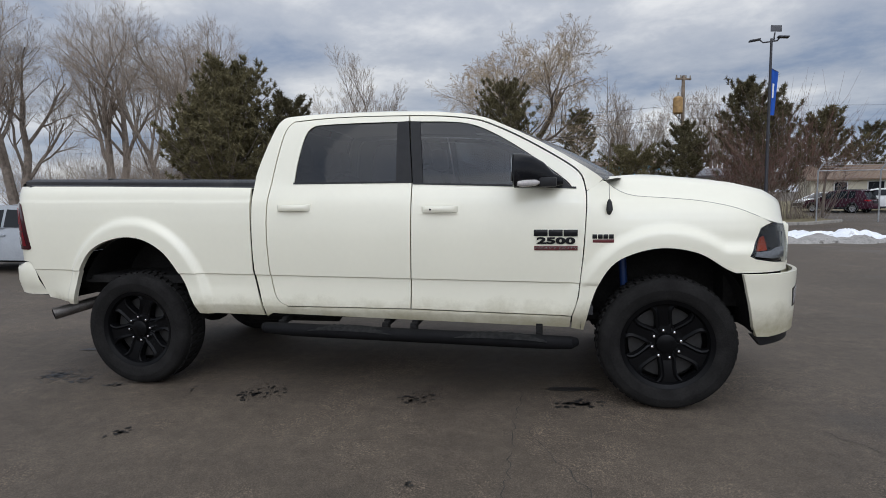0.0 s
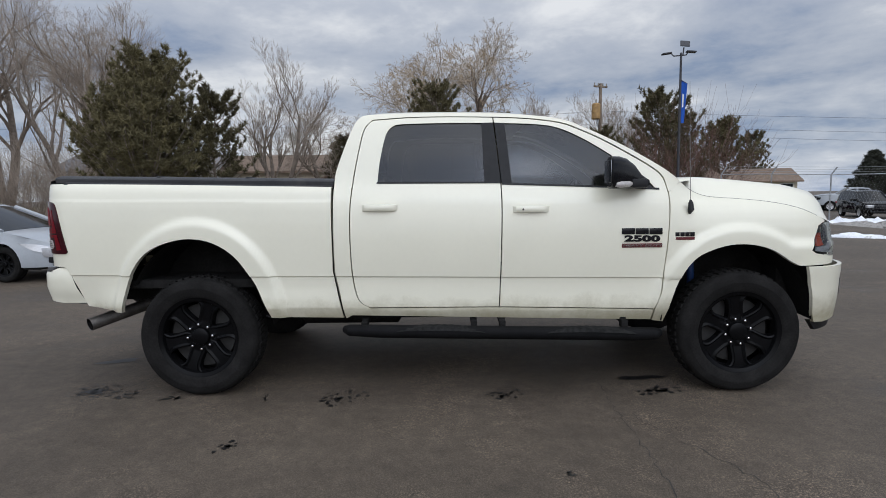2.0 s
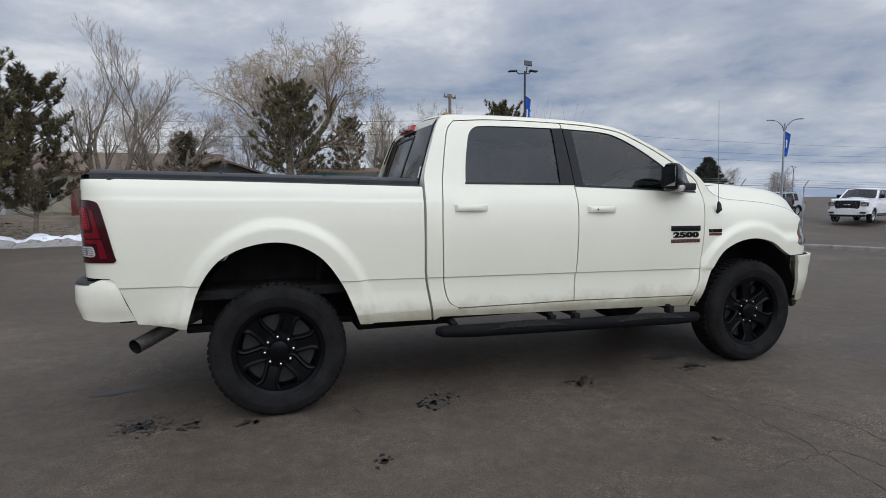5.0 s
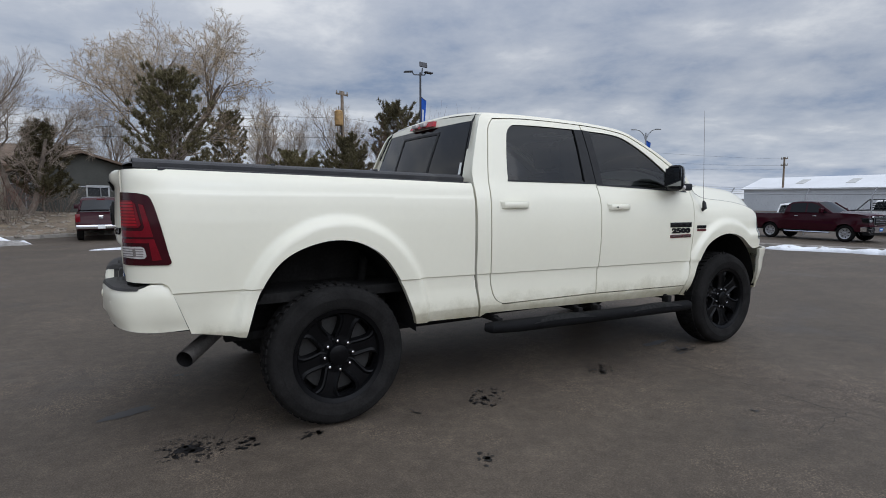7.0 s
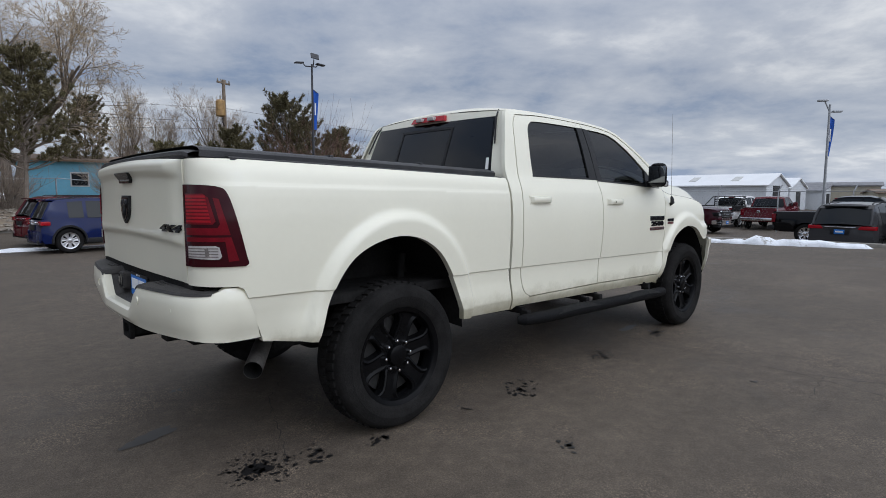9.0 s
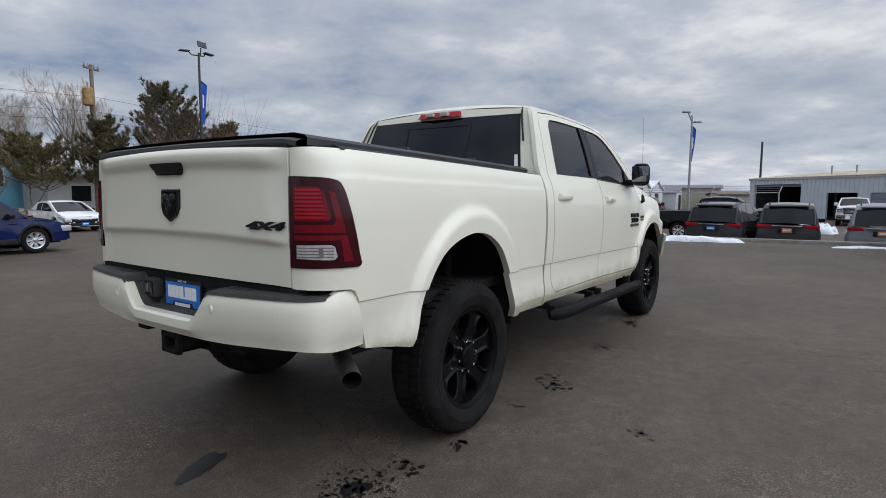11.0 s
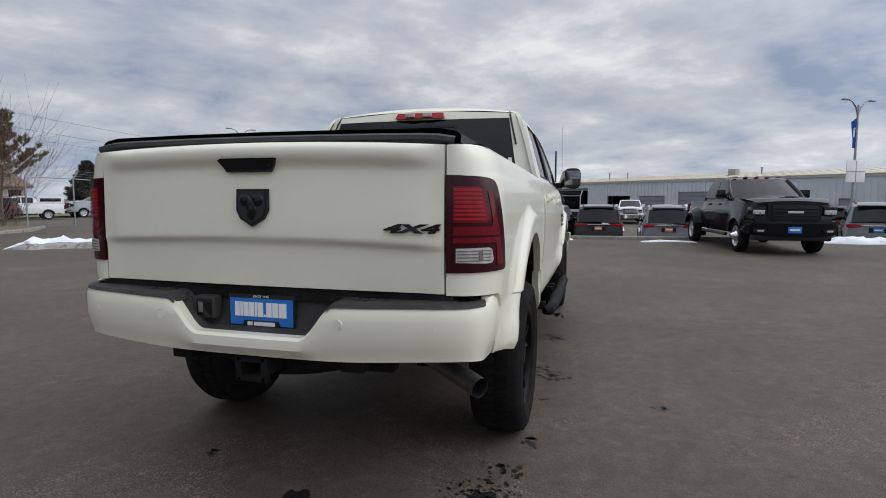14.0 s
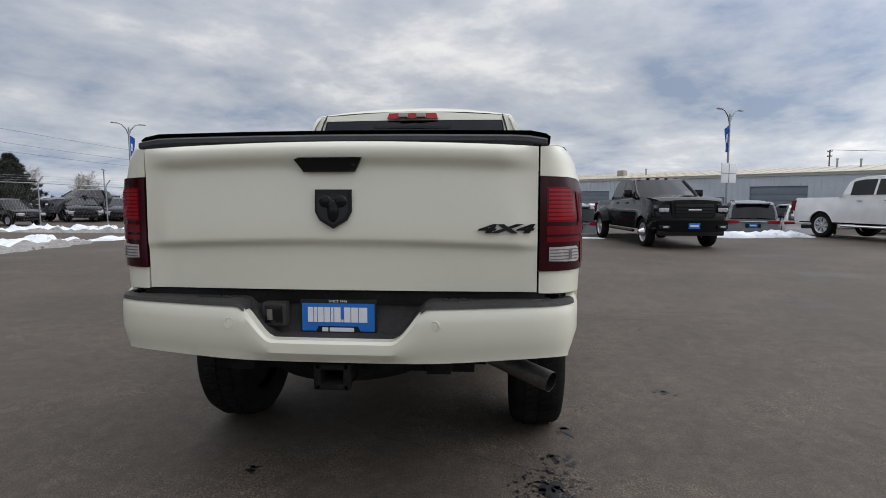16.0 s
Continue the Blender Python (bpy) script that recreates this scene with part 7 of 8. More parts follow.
far_pole = thing("utility_pole", pose(64.0, 3.2, ground_z(64, 3)), "bare dark steel pole behind the garage", "pole")
part("pole", tube([(0, 0, 0), (0, 0, 7.7)], [0.13, 0.10], 10), POLE_DARK, far_pole)


def utility_pole(x, y, h, turn, label, tank=True, arms=1):
    p = thing("utility_pole", pose(x, y, ground_z(x, y), 0, 0, turn), label, "utility pole")
    part("pole", tube([(0, 0, -0.2), (0, 0, h)], [0.13, 0.085], 10), WOOD_POLE, p)
    for i in range(arms):
        a = part("crossarm", boxes(((-0.46, -0.045, h - 0.22 - 0.7 * i), (0.46, 0.045, h - 0.13 - 0.7 * i))), WOOD_POLE, p)
        for dx in (-0.42, -0.16, 0.16, 0.42):
            part("insulator", tube([(dx, 0, h - 0.12 - 0.7 * i), (dx, 0, h + 0.02 - 0.7 * i)], [0.045, 0.03], 8), KERB, a)
    if tank:
        t = part("transformer", tube([(-0.38, -0.1, h - 2.0), (-0.38, -0.1, h - 1.95), (-0.38, -0.1, h - 1.2), (-0.38, -0.1, h - 1.12)], [0.20, 0.24, 0.24, 0.16], 16), RUST_TANK, p)
        part("bushing", tube([(-0.38, -0.1, h - 1.12), (-0.38, -0.1, h - 0.9)], 0.035, 8), KERB, t)
        for i in range(3):
            part("service_wire", tube([(-0.1, -0.05, h - 1.1 - 0.3 * i), (-0.34, -0.12, h - 2.15 - 0.1 * i), (-0.1, -0.1, h - 2.5)], 0.012, 5), WIRE, t)
    return p


utility_pole(10.2, 27.0, 7.42, 25, "weathered wooden utility pole with rusty transformer")
utility_pole(61.0, 29.4, 5.8, 70, "distant wooden utility pole with crossarms", False, 2)
utility_pole(81.0, -49.0, 9.0, 10, "distant wooden utility pole with two crossarms", False, 2)


def cable(a, b, sag, r, label):
    pts = []
    for i in range(25):
        t = i / 24
        p = Vector(a).lerp(Vector(b), t)
        p.z -= sag * 4 * t * (1 - t)
        pts.append(p)
    c = thing("overhead_cable", Matrix.Translation(a), label, "cable", "overhead cables")
    part("wire", tube([p - Vector(a) for p in pts], r, 5), WIRE, c)


for z, s in ((6.0, 0.5), (5.3, 0.6), (4.9, 0.7)):
    cable((10.25, 27.0, z), (-32, 31, z + 0.2), s, 0.007, "black overhead cable strung between utility poles")
    cable((10.25, 27.0, z), (61.0, 29.4, z - 0.4), s, 0.007, "black overhead cable strung between utility poles")
cable((81.0, -49.0, 8.4), (75, -110, 8.8), 0.8, 0.03, "distant overhead cable across the sky")

# ---- buildings ----
METAL_WALL = material("grey_ribbed_metal_wall", (0.56, 0.60, 0.64), 0.55, 0.1, 0.06, 0.8)
METAL_WHITE = material("white_metal_siding", (0.62, 0.64, 0.66), 0.5, 0.05, 0.06, 0.7)
ROOF_BEIGE = material("beige_metal_roof", (0.55, 0.50, 0.40), 0.5, 0.1, 0.08, 0.6)
SKYLIGHT = material("weathered_fibreglass", (0.50, 0.50, 0.48), 0.5, 0, 0.15, 3)
ROOF_WHITE = material("white_metal_roof", (0.78, 0.79, 0.80), 0.4, 0.1, 0.05, 0.6)
ROOF_BROWN = material("brown_shingles", (0.17, 0.12, 0.085), 0.9, 0, 0.2, 2.5, 0.5, 20)
ROOF_GREY = material("grey_shingles", (0.20, 0.20, 0.21), 0.9, 0, 0.2, 2.5, 0.5, 20)
DOOR_GREY = material("grey_roller_door", (0.20, 0.225, 0.26), 0.5, 0.2, 0.06, 2)
# near-black: the shade inside open bays and doorways is put into this colour
SHADE_IN = material("shaded_interior", (0.02, 0.02, 0.022), 0.9, 0, 0.3, 2)
BLUE_SIDING = material("pale_blue_siding", (0.16, 0.42, 0.56), 0.7, 0, 0.07, 1.5)
GREY_SIDING = material("dark_grey_siding", (0.085, 0.086, 0.076), 0.8, 0, 0.10, 1.5)
CREAM_SIDING = material("cream_siding", (0.46, 0.42, 0.33), 0.8, 0, 0.08, 1.5)
WHITE_SIDING = material("white_siding", (0.55, 0.56, 0.56), 0.8, 0, 0.08, 1.5)
RED_SIDING = material("barn_red_boards", (0.21, 0.035, 0.028), 0.8, 0, 0.15, 2)


def gable_house(x, y, turn, w, d, eave, ridge, wall, roof, label, windows=(), doors=(), over=0.4, boards=0.18, category="house", name="house", z=None):
    """A gabled block, w along its ridge and d deep; front wall faces its -y."""
    h = thing(name, pose(x, y, ground_z(x, y) - 0.05 if z is None else z, 0, 0, turn), label, category)
    bm = bmesh.new()
    a, b = w / 2, d / 2
    for s in (-1, 1):
        add_grid(bm, [[(-a, s * b, 0), (a, s * b, 0)], [(-a, s * b, eave), (a, s * b, eave)]])
        f = [bm.verts.new(p) for p in ((s * a, -b, 0), (s * a, b, 0), (s * a, b, eave), (s * a, 0, ridge), (s * a, -b, eave))]
        bm.faces.new(f)
    part("wall", bm, wall, h)
    if boards:
        bm = bmesh.new()
        k = 0
        while k * boards < eave:
            for s in (-1, 1):
                add_box(bm, (-a - 0.012, s * b - 0.012, k * boards), (a + 0.012, s * b + 0.012, k * boards + boards * 0.86))
                add_box(bm, (s * a - 0.012, -b, k * boards), (s * a + 0.012, b, k * boards + boards * 0.86))
            k += 1
        part("siding", bm, wall, h, kind="stuff")
    slope = (ridge - eave) / b
    for s in (-1, 1):
        bm = bmesh.new()
        z1, z0 = ridge + 0.05, eave - over * slope + 0.05
        for dz in (0, 0.12):
            add_grid(bm, [[(-a - over, 0, z1 + dz), (a + over, 0, z1 + dz)], [(-a - over, s * (b + over), z0 + dz), (a + over, s * (b + over), z0 + dz)]])
        add_grid(bm, [[(-a - over, s * (b + over), z0), (a + over, s * (b + over), z0)], [(-a - over, s * (b + over), z0 + 0.12), (a + over, s * (b + over), z0 + 0.12)]])
        for e in (-1, 1):
            add_grid(bm, [[(e * (a + over), 0, z1), (e * (a + over), s * (b + over), z0)], [(e * (a + over), 0, z1 + 0.12), (e * (a + over), s * (b + over), z0 + 0.12)]])
        part("roof", bm, roof, h)
    for face, u, z0, ww, hh in windows:
        if face == "f":
            lo, hi = (u - ww / 2, -b - 0.05, z0), (u + ww / 2, -b + 0.05, z0 + hh)
        else:
            s = 1 if face == "r" else -1
            lo, hi = (min(s * (a - 0.05), s * (a + 0.05)), u - ww / 2, z0), (max(s * (a - 0.05), s * (a + 0.05)), u + ww / 2, z0 + hh)
        g = 0.07
        win = part("window", boxes((tuple(c - (g if i != (1 if face == "f" else 0) else -0.02) for i, c in enumerate(lo)), tuple(c + (g if i != (1 if face == "f" else 0) else -0.02) for i, c in enumerate(hi))), bevel=0.01), WHITE_SIDING, h)
        part("pane", boxes((lo, hi), bevel=0.0), CAR_GLASS, win)
    for face, u, ww, hh, mat in doors:
        if face == "f":
            lo, hi = (u - ww / 2, -b - 0.06, 0.0), (u + ww / 2, -b + 0.06, hh)
        else:
            s = 1 if face == "r" else -1
            lo, hi = (min(s * (a - 0.06), s * (a + 0.06)), u - ww / 2, 0), (max(s * (a - 0.06), s * (a + 0.06)), u + ww / 2, hh)
        part("door", boxes((lo, hi), bevel=0.01), mat, h)
    return h


ranch = gable_house(-9.5, 36.0, 2, 12, 7, 2.55, 3.75, CREAM_SIDING, ROOF_BROWN, "low ranch house with brown shingle roof", [("f", -3, 1.0, 1.4, 1.0), ("f", 1.5, 1.0, 1.6, 1.0)])
gable_house(-2.9, 34.2, 92, 8.5, 6.4, 1.9, 2.95, GREY_SIDING, ROOF_BROWN, "dark grey gabled house wing with small window", [("l", -0.6, 0.8, 0.9, 0.5), ("f", -1.5, 0.7, 1.2, 0.8)])
gable_house(6.4, 37.5, -3, 8.5, 6, 2.7, 3.1, BLUE_SIDING, ROOF_BROWN, "pale blue house with low roof", [("f", -1.6, 1.35, 0.8, 0.7), ("f", 1.8, 1.2, 1.2, 0.9)], [("f", 0.3, 0.95, 2.0, BLUE_SIDING)])
gable_house(11.5, 47.0, 85, 9, 7.5, 2.6, 4.6, WHITE_SIDING, material("blue_grey_roof", (0.20, 0.25, 0.31), 0.7, 0, 0.1, 2), "house with blue-grey gabled roof behind trees", [("l", 0, 1.0, 1.2, 1.0)])
gable_house(28.6, 47.2, -14, 7.4, 6, 2.3, 3.35, CREAM_SIDING, ROOF_BROWN, "cream house with brown hipped roof and two windows", [("f", -1.7, 1.3, 0.8, 0.75), ("f", 0.6, 1.3, 1.0, 0.75), ("f", 2.9, 1.3, 0.9, 0.75)])
gable_house(-18.5, 33.0, 8, 9, 7, 2.6, 3.7, WHITE_SIDING, ROOF_GREY, "white house half hidden by trees", [("f", -2.4, 1.0, 1.0, 0.9), ("f", 2.4, 1.0, 1.1, 0.9)])
gable_house(-8.6, 30.2, 4, 3.2, 2.4, 1.5, 1.9, RED_SIDING, ROOF_BROWN, "small barn-red garden shed", (), (), 0.15, 0.15, "shed", "shed")
gable_house(12.2, 31.6, -4, 6.0, 4, 2.3, 2.7, WHITE_SIDING, ROOF_GREY, "small white outbuilding behind pine trees", [("f", -1.5, 1.0, 0.9, 0.8)], [("f", 1.0, 0.9, 2.0, GALV)], category="shed", name="shed")
# near-black door slabs on these sheds paint the shade of open doorways
warehouse = gable_house(65.3, 24.7, 92, 18, 8.5, 2.95, 4.2, METAL_WHITE, ROOF_WHITE, "long white metal warehouse with skylights", [], [("l", 0.6, 2.6, 3.0, SHADE_IN)], 0.25, 0, "warehouse", "warehouse", LOW)
gable_house(77.3, 21.8, 92, 10, 8, 2.8, 4.0, METAL_WHITE, ROOF_WHITE, "smaller white metal shed beside a warehouse", [], [("l", 0.0, 2.0, 2.4, SHADE_IN)], 0.25, 0, "warehouse", "warehouse", LOW)
gable_house(87.0, 19.5, 92, 8, 9, 2.5, 3.3, METAL_WHITE, ROOF_GREY, "white metal shed with dark roof", [], [("l", 1.5, 1.6, 2.2, SHADE_IN)], 0.25, 0, "warehouse", "warehouse", LOW)
for u in (-5.5, -1.0, 3.8):
    light = part("skylight", boxes(((u - 0.4, 1.3, 4.02), (u + 0.4, 3.0, 4.06)), bevel=0), SKYLIGHT, warehouse)
    light.matrix_basis = Matrix.Translation((0, 0, 4.2 + 0.19)) @ Matrix.Rotation(-math.atan2(1.25, 4.25), 4, "X") @ Matrix.Translation((0, 0, -4.04))
gable_house(86.0, 4.0, 110, 14, 8, 2.2, 2.6, CREAM_SIDING, ROOF_BROWN, "distant low tan commercial building", [("f", -2, 1.0, 1.5, 1.0), ("f", 2, 1.0, 1.5, 1.0)], [], 0.3, 0, "building", "commercial_building", LOW)


def garage():
    """Long grey service garage with roller doors, its wall running from the far corner towards the lot's side."""
    a, b = Vector((63.0, 4.0)), Vector((18.0, -44.5))
    run = (b - a).length
    turn = math.degrees(math.atan2((b - a).y, (b - a).x))
    g = thing("service_garage", pose(a.x, a.y, LOW, 0, 0, turn), "long grey ribbed metal service garage with roller doors", "garage")
    H = 3.75
    # wall with real door openings; local x runs along the wall, +y is away from the lot
    doors = [(0.7, 5.6, 3.2, "open"), (9.0, 2.9, 2.35, "open"), (13.0, 2.9, 2.35, "shut"), (17.3, 3.8, 2.7, "glazed"), (24.5, 3.8, 2.7, "shut"), (30.2, 1.0, 2.1, "man"), (33.0, 3.8, 2.9, "glazed"), (41.0, 3.6, 2.9, "shut"), (48.0, 3.6, 2.9, "shut"), (55.0, 3.6, 2.9, "shut")]
    x = 0.0
    for dx, w, h, kind in doors:
        part("wall_bay", boxes(((x, 0, 0), (dx, 0.2, H)), bevel=0), METAL_WALL, g)
        part("lintel", boxes(((dx, 0, h), (dx + w, 0.2, H)), bevel=0), METAL_WALL, g)
        x = dx + w
    part("wall_bay", boxes(((x, 0, 0), (run, 0.2, H)), bevel=0), METAL_WALL, g)
    part("end_wall", boxes(((0, 0.2, 0), (0.2, 18, H)), bevel=0), METAL_WALL, g)
    ribs = bmesh.new()
    x = 0.15
    while x < run:
        top0 = 0.0
        for dx, w, h, _ in doors:
            if dx - 0.08 < x < dx + w + 0.08:
                top0 = h
        add_box(ribs, (x, -0.035, top0), (x + 0.06, 0.001, H - 0.1))
        x += 0.42
    part("wall_ribs", ribs, METAL_WALL, g, kind="stuff")
    part("eave_trim", boxes(((-0.1, -0.10, H - 0.12), (run, 0.001, H + 0.10))), material("pale_eave_trim", (0.5, 0.48, 0.42), 0.5), g)
    part("roof", grid([[(-0.3, -0.15, H + 0.06), (run, -0.15, H + 0.06)], [(-0.3, 10, H + 0.95), (run, 10, H + 0.95)], [(-0.3, 20, H + 0.1), (run, 20, H + 0.1)]]), ROOF_BEIGE, g)
    seams = bmesh.new()
    for i in range(int(run / 1.2)):
        add_tube(seams, [(i * 1.2, -0.14, H + 0.085), (i * 1.2, 10, H + 0.975)], 0.03, 4)
    part("roof_seams", seams, ROOF_BEIGE, g, kind="stuff")
    # inner surfaces painted near-black for the bays' shade; end lining added to hide the pale wall
    part("inner_wall", boxes(((0.2, 12, 0), (run, 12.2, H))), SHADE_IN, g)
    part("shade_lining", boxes(((0.21, 0.2, 0), (0.27, 12, H))), SHADE_IN, g)
    part("inner_floor", boxes(((0.2, 0.2, -0.1), (run, 12, 0.01))), SHADE_IN, g)
    for dx, w, h, kind in doors:
        if kind == "open":
            continue
        d = part("roller_door" if kind != "man" else "door", boxes(((dx, 0.10, 0), (dx + w, 0.14, h))), DOOR_GREY, g)
        for i in range(int(h / 0.45)):
            part("door_slat", boxes(((dx, 0.06, i * 0.45), (dx + w, 0.11, i * 0.45 + 0.43))), DOOR_GREY, d)
        if kind == "glazed":
            for i in range(4):
                part("door_pane", boxes(((dx + 0.15 + i * w / 4.1, 0.03, 1.15), (dx + 0.15 + i * w / 4.1 + w / 4.1 - 0.15, 0.07, 1.50)), bevel=0), CAR_GLASS, d)
    part("rolled_door", boxes(((0.7, 0.25, 2.95), (6.3, 0.7, 3.2))), DOOR_GREY, g)
    lift = part("vehicle_lift", boxes(((2.2, 5, 0), (2.5, 5.3, 3.0)), ((5.2, 5, 0), (5.5, 5.3, 3.0)), ((2.2, 5, 2.7), (5.5, 5.3, 3.0))), POLE_DARK, g)
    for x, y, h in ((6.6, 3.0, 0.7), (8.2, 4.0, 0.6), (22.0, 5.0, 0.5), (37.0, 6.5, 0.6), (38.5, 6.6, 0.5), (30.0, 3.0, 0.35)):
        z = H + 0.06 + y * 0.09
        v = part("roof_vent", tube([(x, y, z - 0.1), (x, y, z + h), (x, y, z + h + 0.12)], [0.07, 0.07, 0.11], 12), GALV, g)
    part("roof_cooler", boxes(((19.2, 4.5, H + 0.4), (19.9, 5.2, H + 1.05)), bevel=0.04), material("tan_cooler", (0.33, 0.29, 0.24), 0.6), g)


garage()
for x, y, t, w, h, lab in ((92.0, 16.0, 100, 10.0, 4.0, "distant tan shopfront with dark roof"), (110.0, -2.0, 95, 26, 3.0, "distant low industrial building")):
    gable_house(x, y, t, w, 9, h * 0.8, h * 0.92, CREAM_SIDING, ROOF_GREY, lab, [("f", -w * 0.25, 1.0, 1.6, 1.2), ("f", w * 0.2, 1.0, 1.6, 1.2)], [], 0.3, 0, "building", "commercial_building", LOW)

# ---- trees and shrubs ----
BARK = material("grey_brown_bark", (0.19, 0.155, 0.125), 0.95, 0, 0.3, 6, 0.6, 40)
TWIG = material("pale_bare_twigs", (0.30, 0.245, 0.195), 0.95, 0, 0.2, 3)
TWIG_GOLD = material("golden_willow_twigs", (0.36, 0.28, 0.19), 0.95, 0, 0.2, 3)
TWIG_RED = material("reddish_bare_twigs", (0.165, 0.092, 0.072), 0.95, 0, 0.25, 3)
NEEDLE = material("pine_needles", (0.125, 0.106, 0.050), 0.85, 0, 0.3, 2.0, per=0.5)
NEEDLE_BLUE = material("spruce_needles", (0.045, 0.048, 0.036), 0.85, 0, 0.3, 2.0, per=0.45)


def grow(wood, twigs, p, d, length, r, level, rnd, up, spread, droop, kid_counts=(6, 7, 5, 4, 3), brush=0.0022):
    """One limb and its children; the last levels go into the twig mesh."""
    n = 5 if level < 2 else 4 if level < 3 else 2 if level < 5 else 1
    pts, radii = [p], [r]
    d = d.normalized()
    for i in range(n):
        d = (d + Vector((rnd.gauss(0, 0.13), rnd.gauss(0, 0.13), rnd.gauss(0, 0.08) + up * 0.09 - droop * 0.10 * max(0, level - 1)))).normalized()
        p = p + d * (length / n)
        pts.append(p)
        radii.append(max(brush, r * (1 - 0.62 * (i + 1) / n)))
    add_tube(wood if level < 3 else twigs, pts, radii, 9 if level == 0 else 6 if level < 2 else 4 if level == 2 else 3, False)
    if level >= 5:
        return
    kids = kid_counts[level]
    for j in range(kids):
        t = 0.28 + 0.72 * (j + rnd.random()) / kids if level else 0.30 + 0.68 * (j + rnd.random()) / kids
        k = min(n - 1, int(t * n))
        q = pts[k].lerp(pts[k + 1], t * n - k)
        dd = (pts[k + 1] - pts[k]).normalized()
        side = dd.orthogonal().normalized()
        side = Matrix.Rotation(rnd.uniform(0, 6.283), 3, dd) @ side
        ang = spread * rnd.uniform(0.7, 1.25)
        nd = dd * math.cos(ang) + side * math.sin(ang)
        nd.z += 0.12 * up
        grow(wood, twigs, q, nd, length * rnd.uniform(0.50, 0.72) * (1 - 0.25 * t), max(brush * 1.25, radii[k] * rnd.uniform(0.40, 0.62)), level + 1, rnd, up, spread, droop, kid_counts, brush)


def bare_tree(x, y, h, seed, label, stems=1, up=1.0, spread=0.62, droop=0.0, lean=(0, 0), twig=None, girth=1.0, turn=0, brush=0.0022):
    rnd = random.Random(seed)
    wood, twigs = bmesh.new(), bmesh.new()
    for s in range(stems):
        d = Vector((lean[0] + (rnd.uniform(-0.42, 0.42) if stems > 1 else 0), lean[1] + (rnd.uniform(-0.35, 0.35) if stems > 1 else 0), 1))
        grow(wood, twigs, Vector((rnd.uniform(-0.15, 0.15) * (stems > 1), rnd.uniform(-0.15, 0.15) * (stems > 1), -0.1)), d, h * (0.56 if stems == 1 else rnd.uniform(0.5, 0.66)), 0.026 * h * girth / (stems ** 0.4), 0, rnd, up, spread, droop, (6, 7, 6, 5, 5) if stems == 1 else (6, 7, 6, 5, 4) if stems == 2 else (6, 5, 5, 4, 5), brush)
    top = max(v.co.z for v in twigs.verts)
    for bm in (wood, twigs):
        bmesh.ops.scale(bm, vec=(h / top, h / top, h / top), verts=bm.verts)
    shift = sum((v.co for v in twigs.verts), Vector()) / len(twigs.verts)
    shift.z = 0
    for bm in (wood, twigs):
        for v in bm.verts:
            v.co -= shift * min(1.0, max(0.0, v.co.z / (0.6 * h)))
    t = thing("tree", pose(x, y, ground_z(x, y), 0, 0, turn), label, "tree", "bare deciduous trees")
    part("trunk", wood, BARK, t)
    part("crown", twigs, twig or TWIG, t)
    return t


def tuft(verts, faces, p, d, size, count, rnd):
    d = d.normalized()
    side = d.orthogonal().normalized()
    for i in range(count):
        a = rnd.uniform(0, 6.283)
        b = rnd.uniform(0.2, 1.45)
        w = d * math.cos(b) + (Matrix.Rotation(a, 3, d) @ side) * math.sin(b)
        c = w.cross(Vector((rnd.uniform(-1, 1), rnd.uniform(-1, 1), rnd.uniform(-1, 1)))).normalized() * size * 0.088
        q = p + d * rnd.uniform(-0.5, 0.35) * size
        k = len(verts)
        verts += [q - c, q + c, q + w * size * rnd.uniform(0.7, 1.1)]
        faces.append((k, k + 1, k + 2))


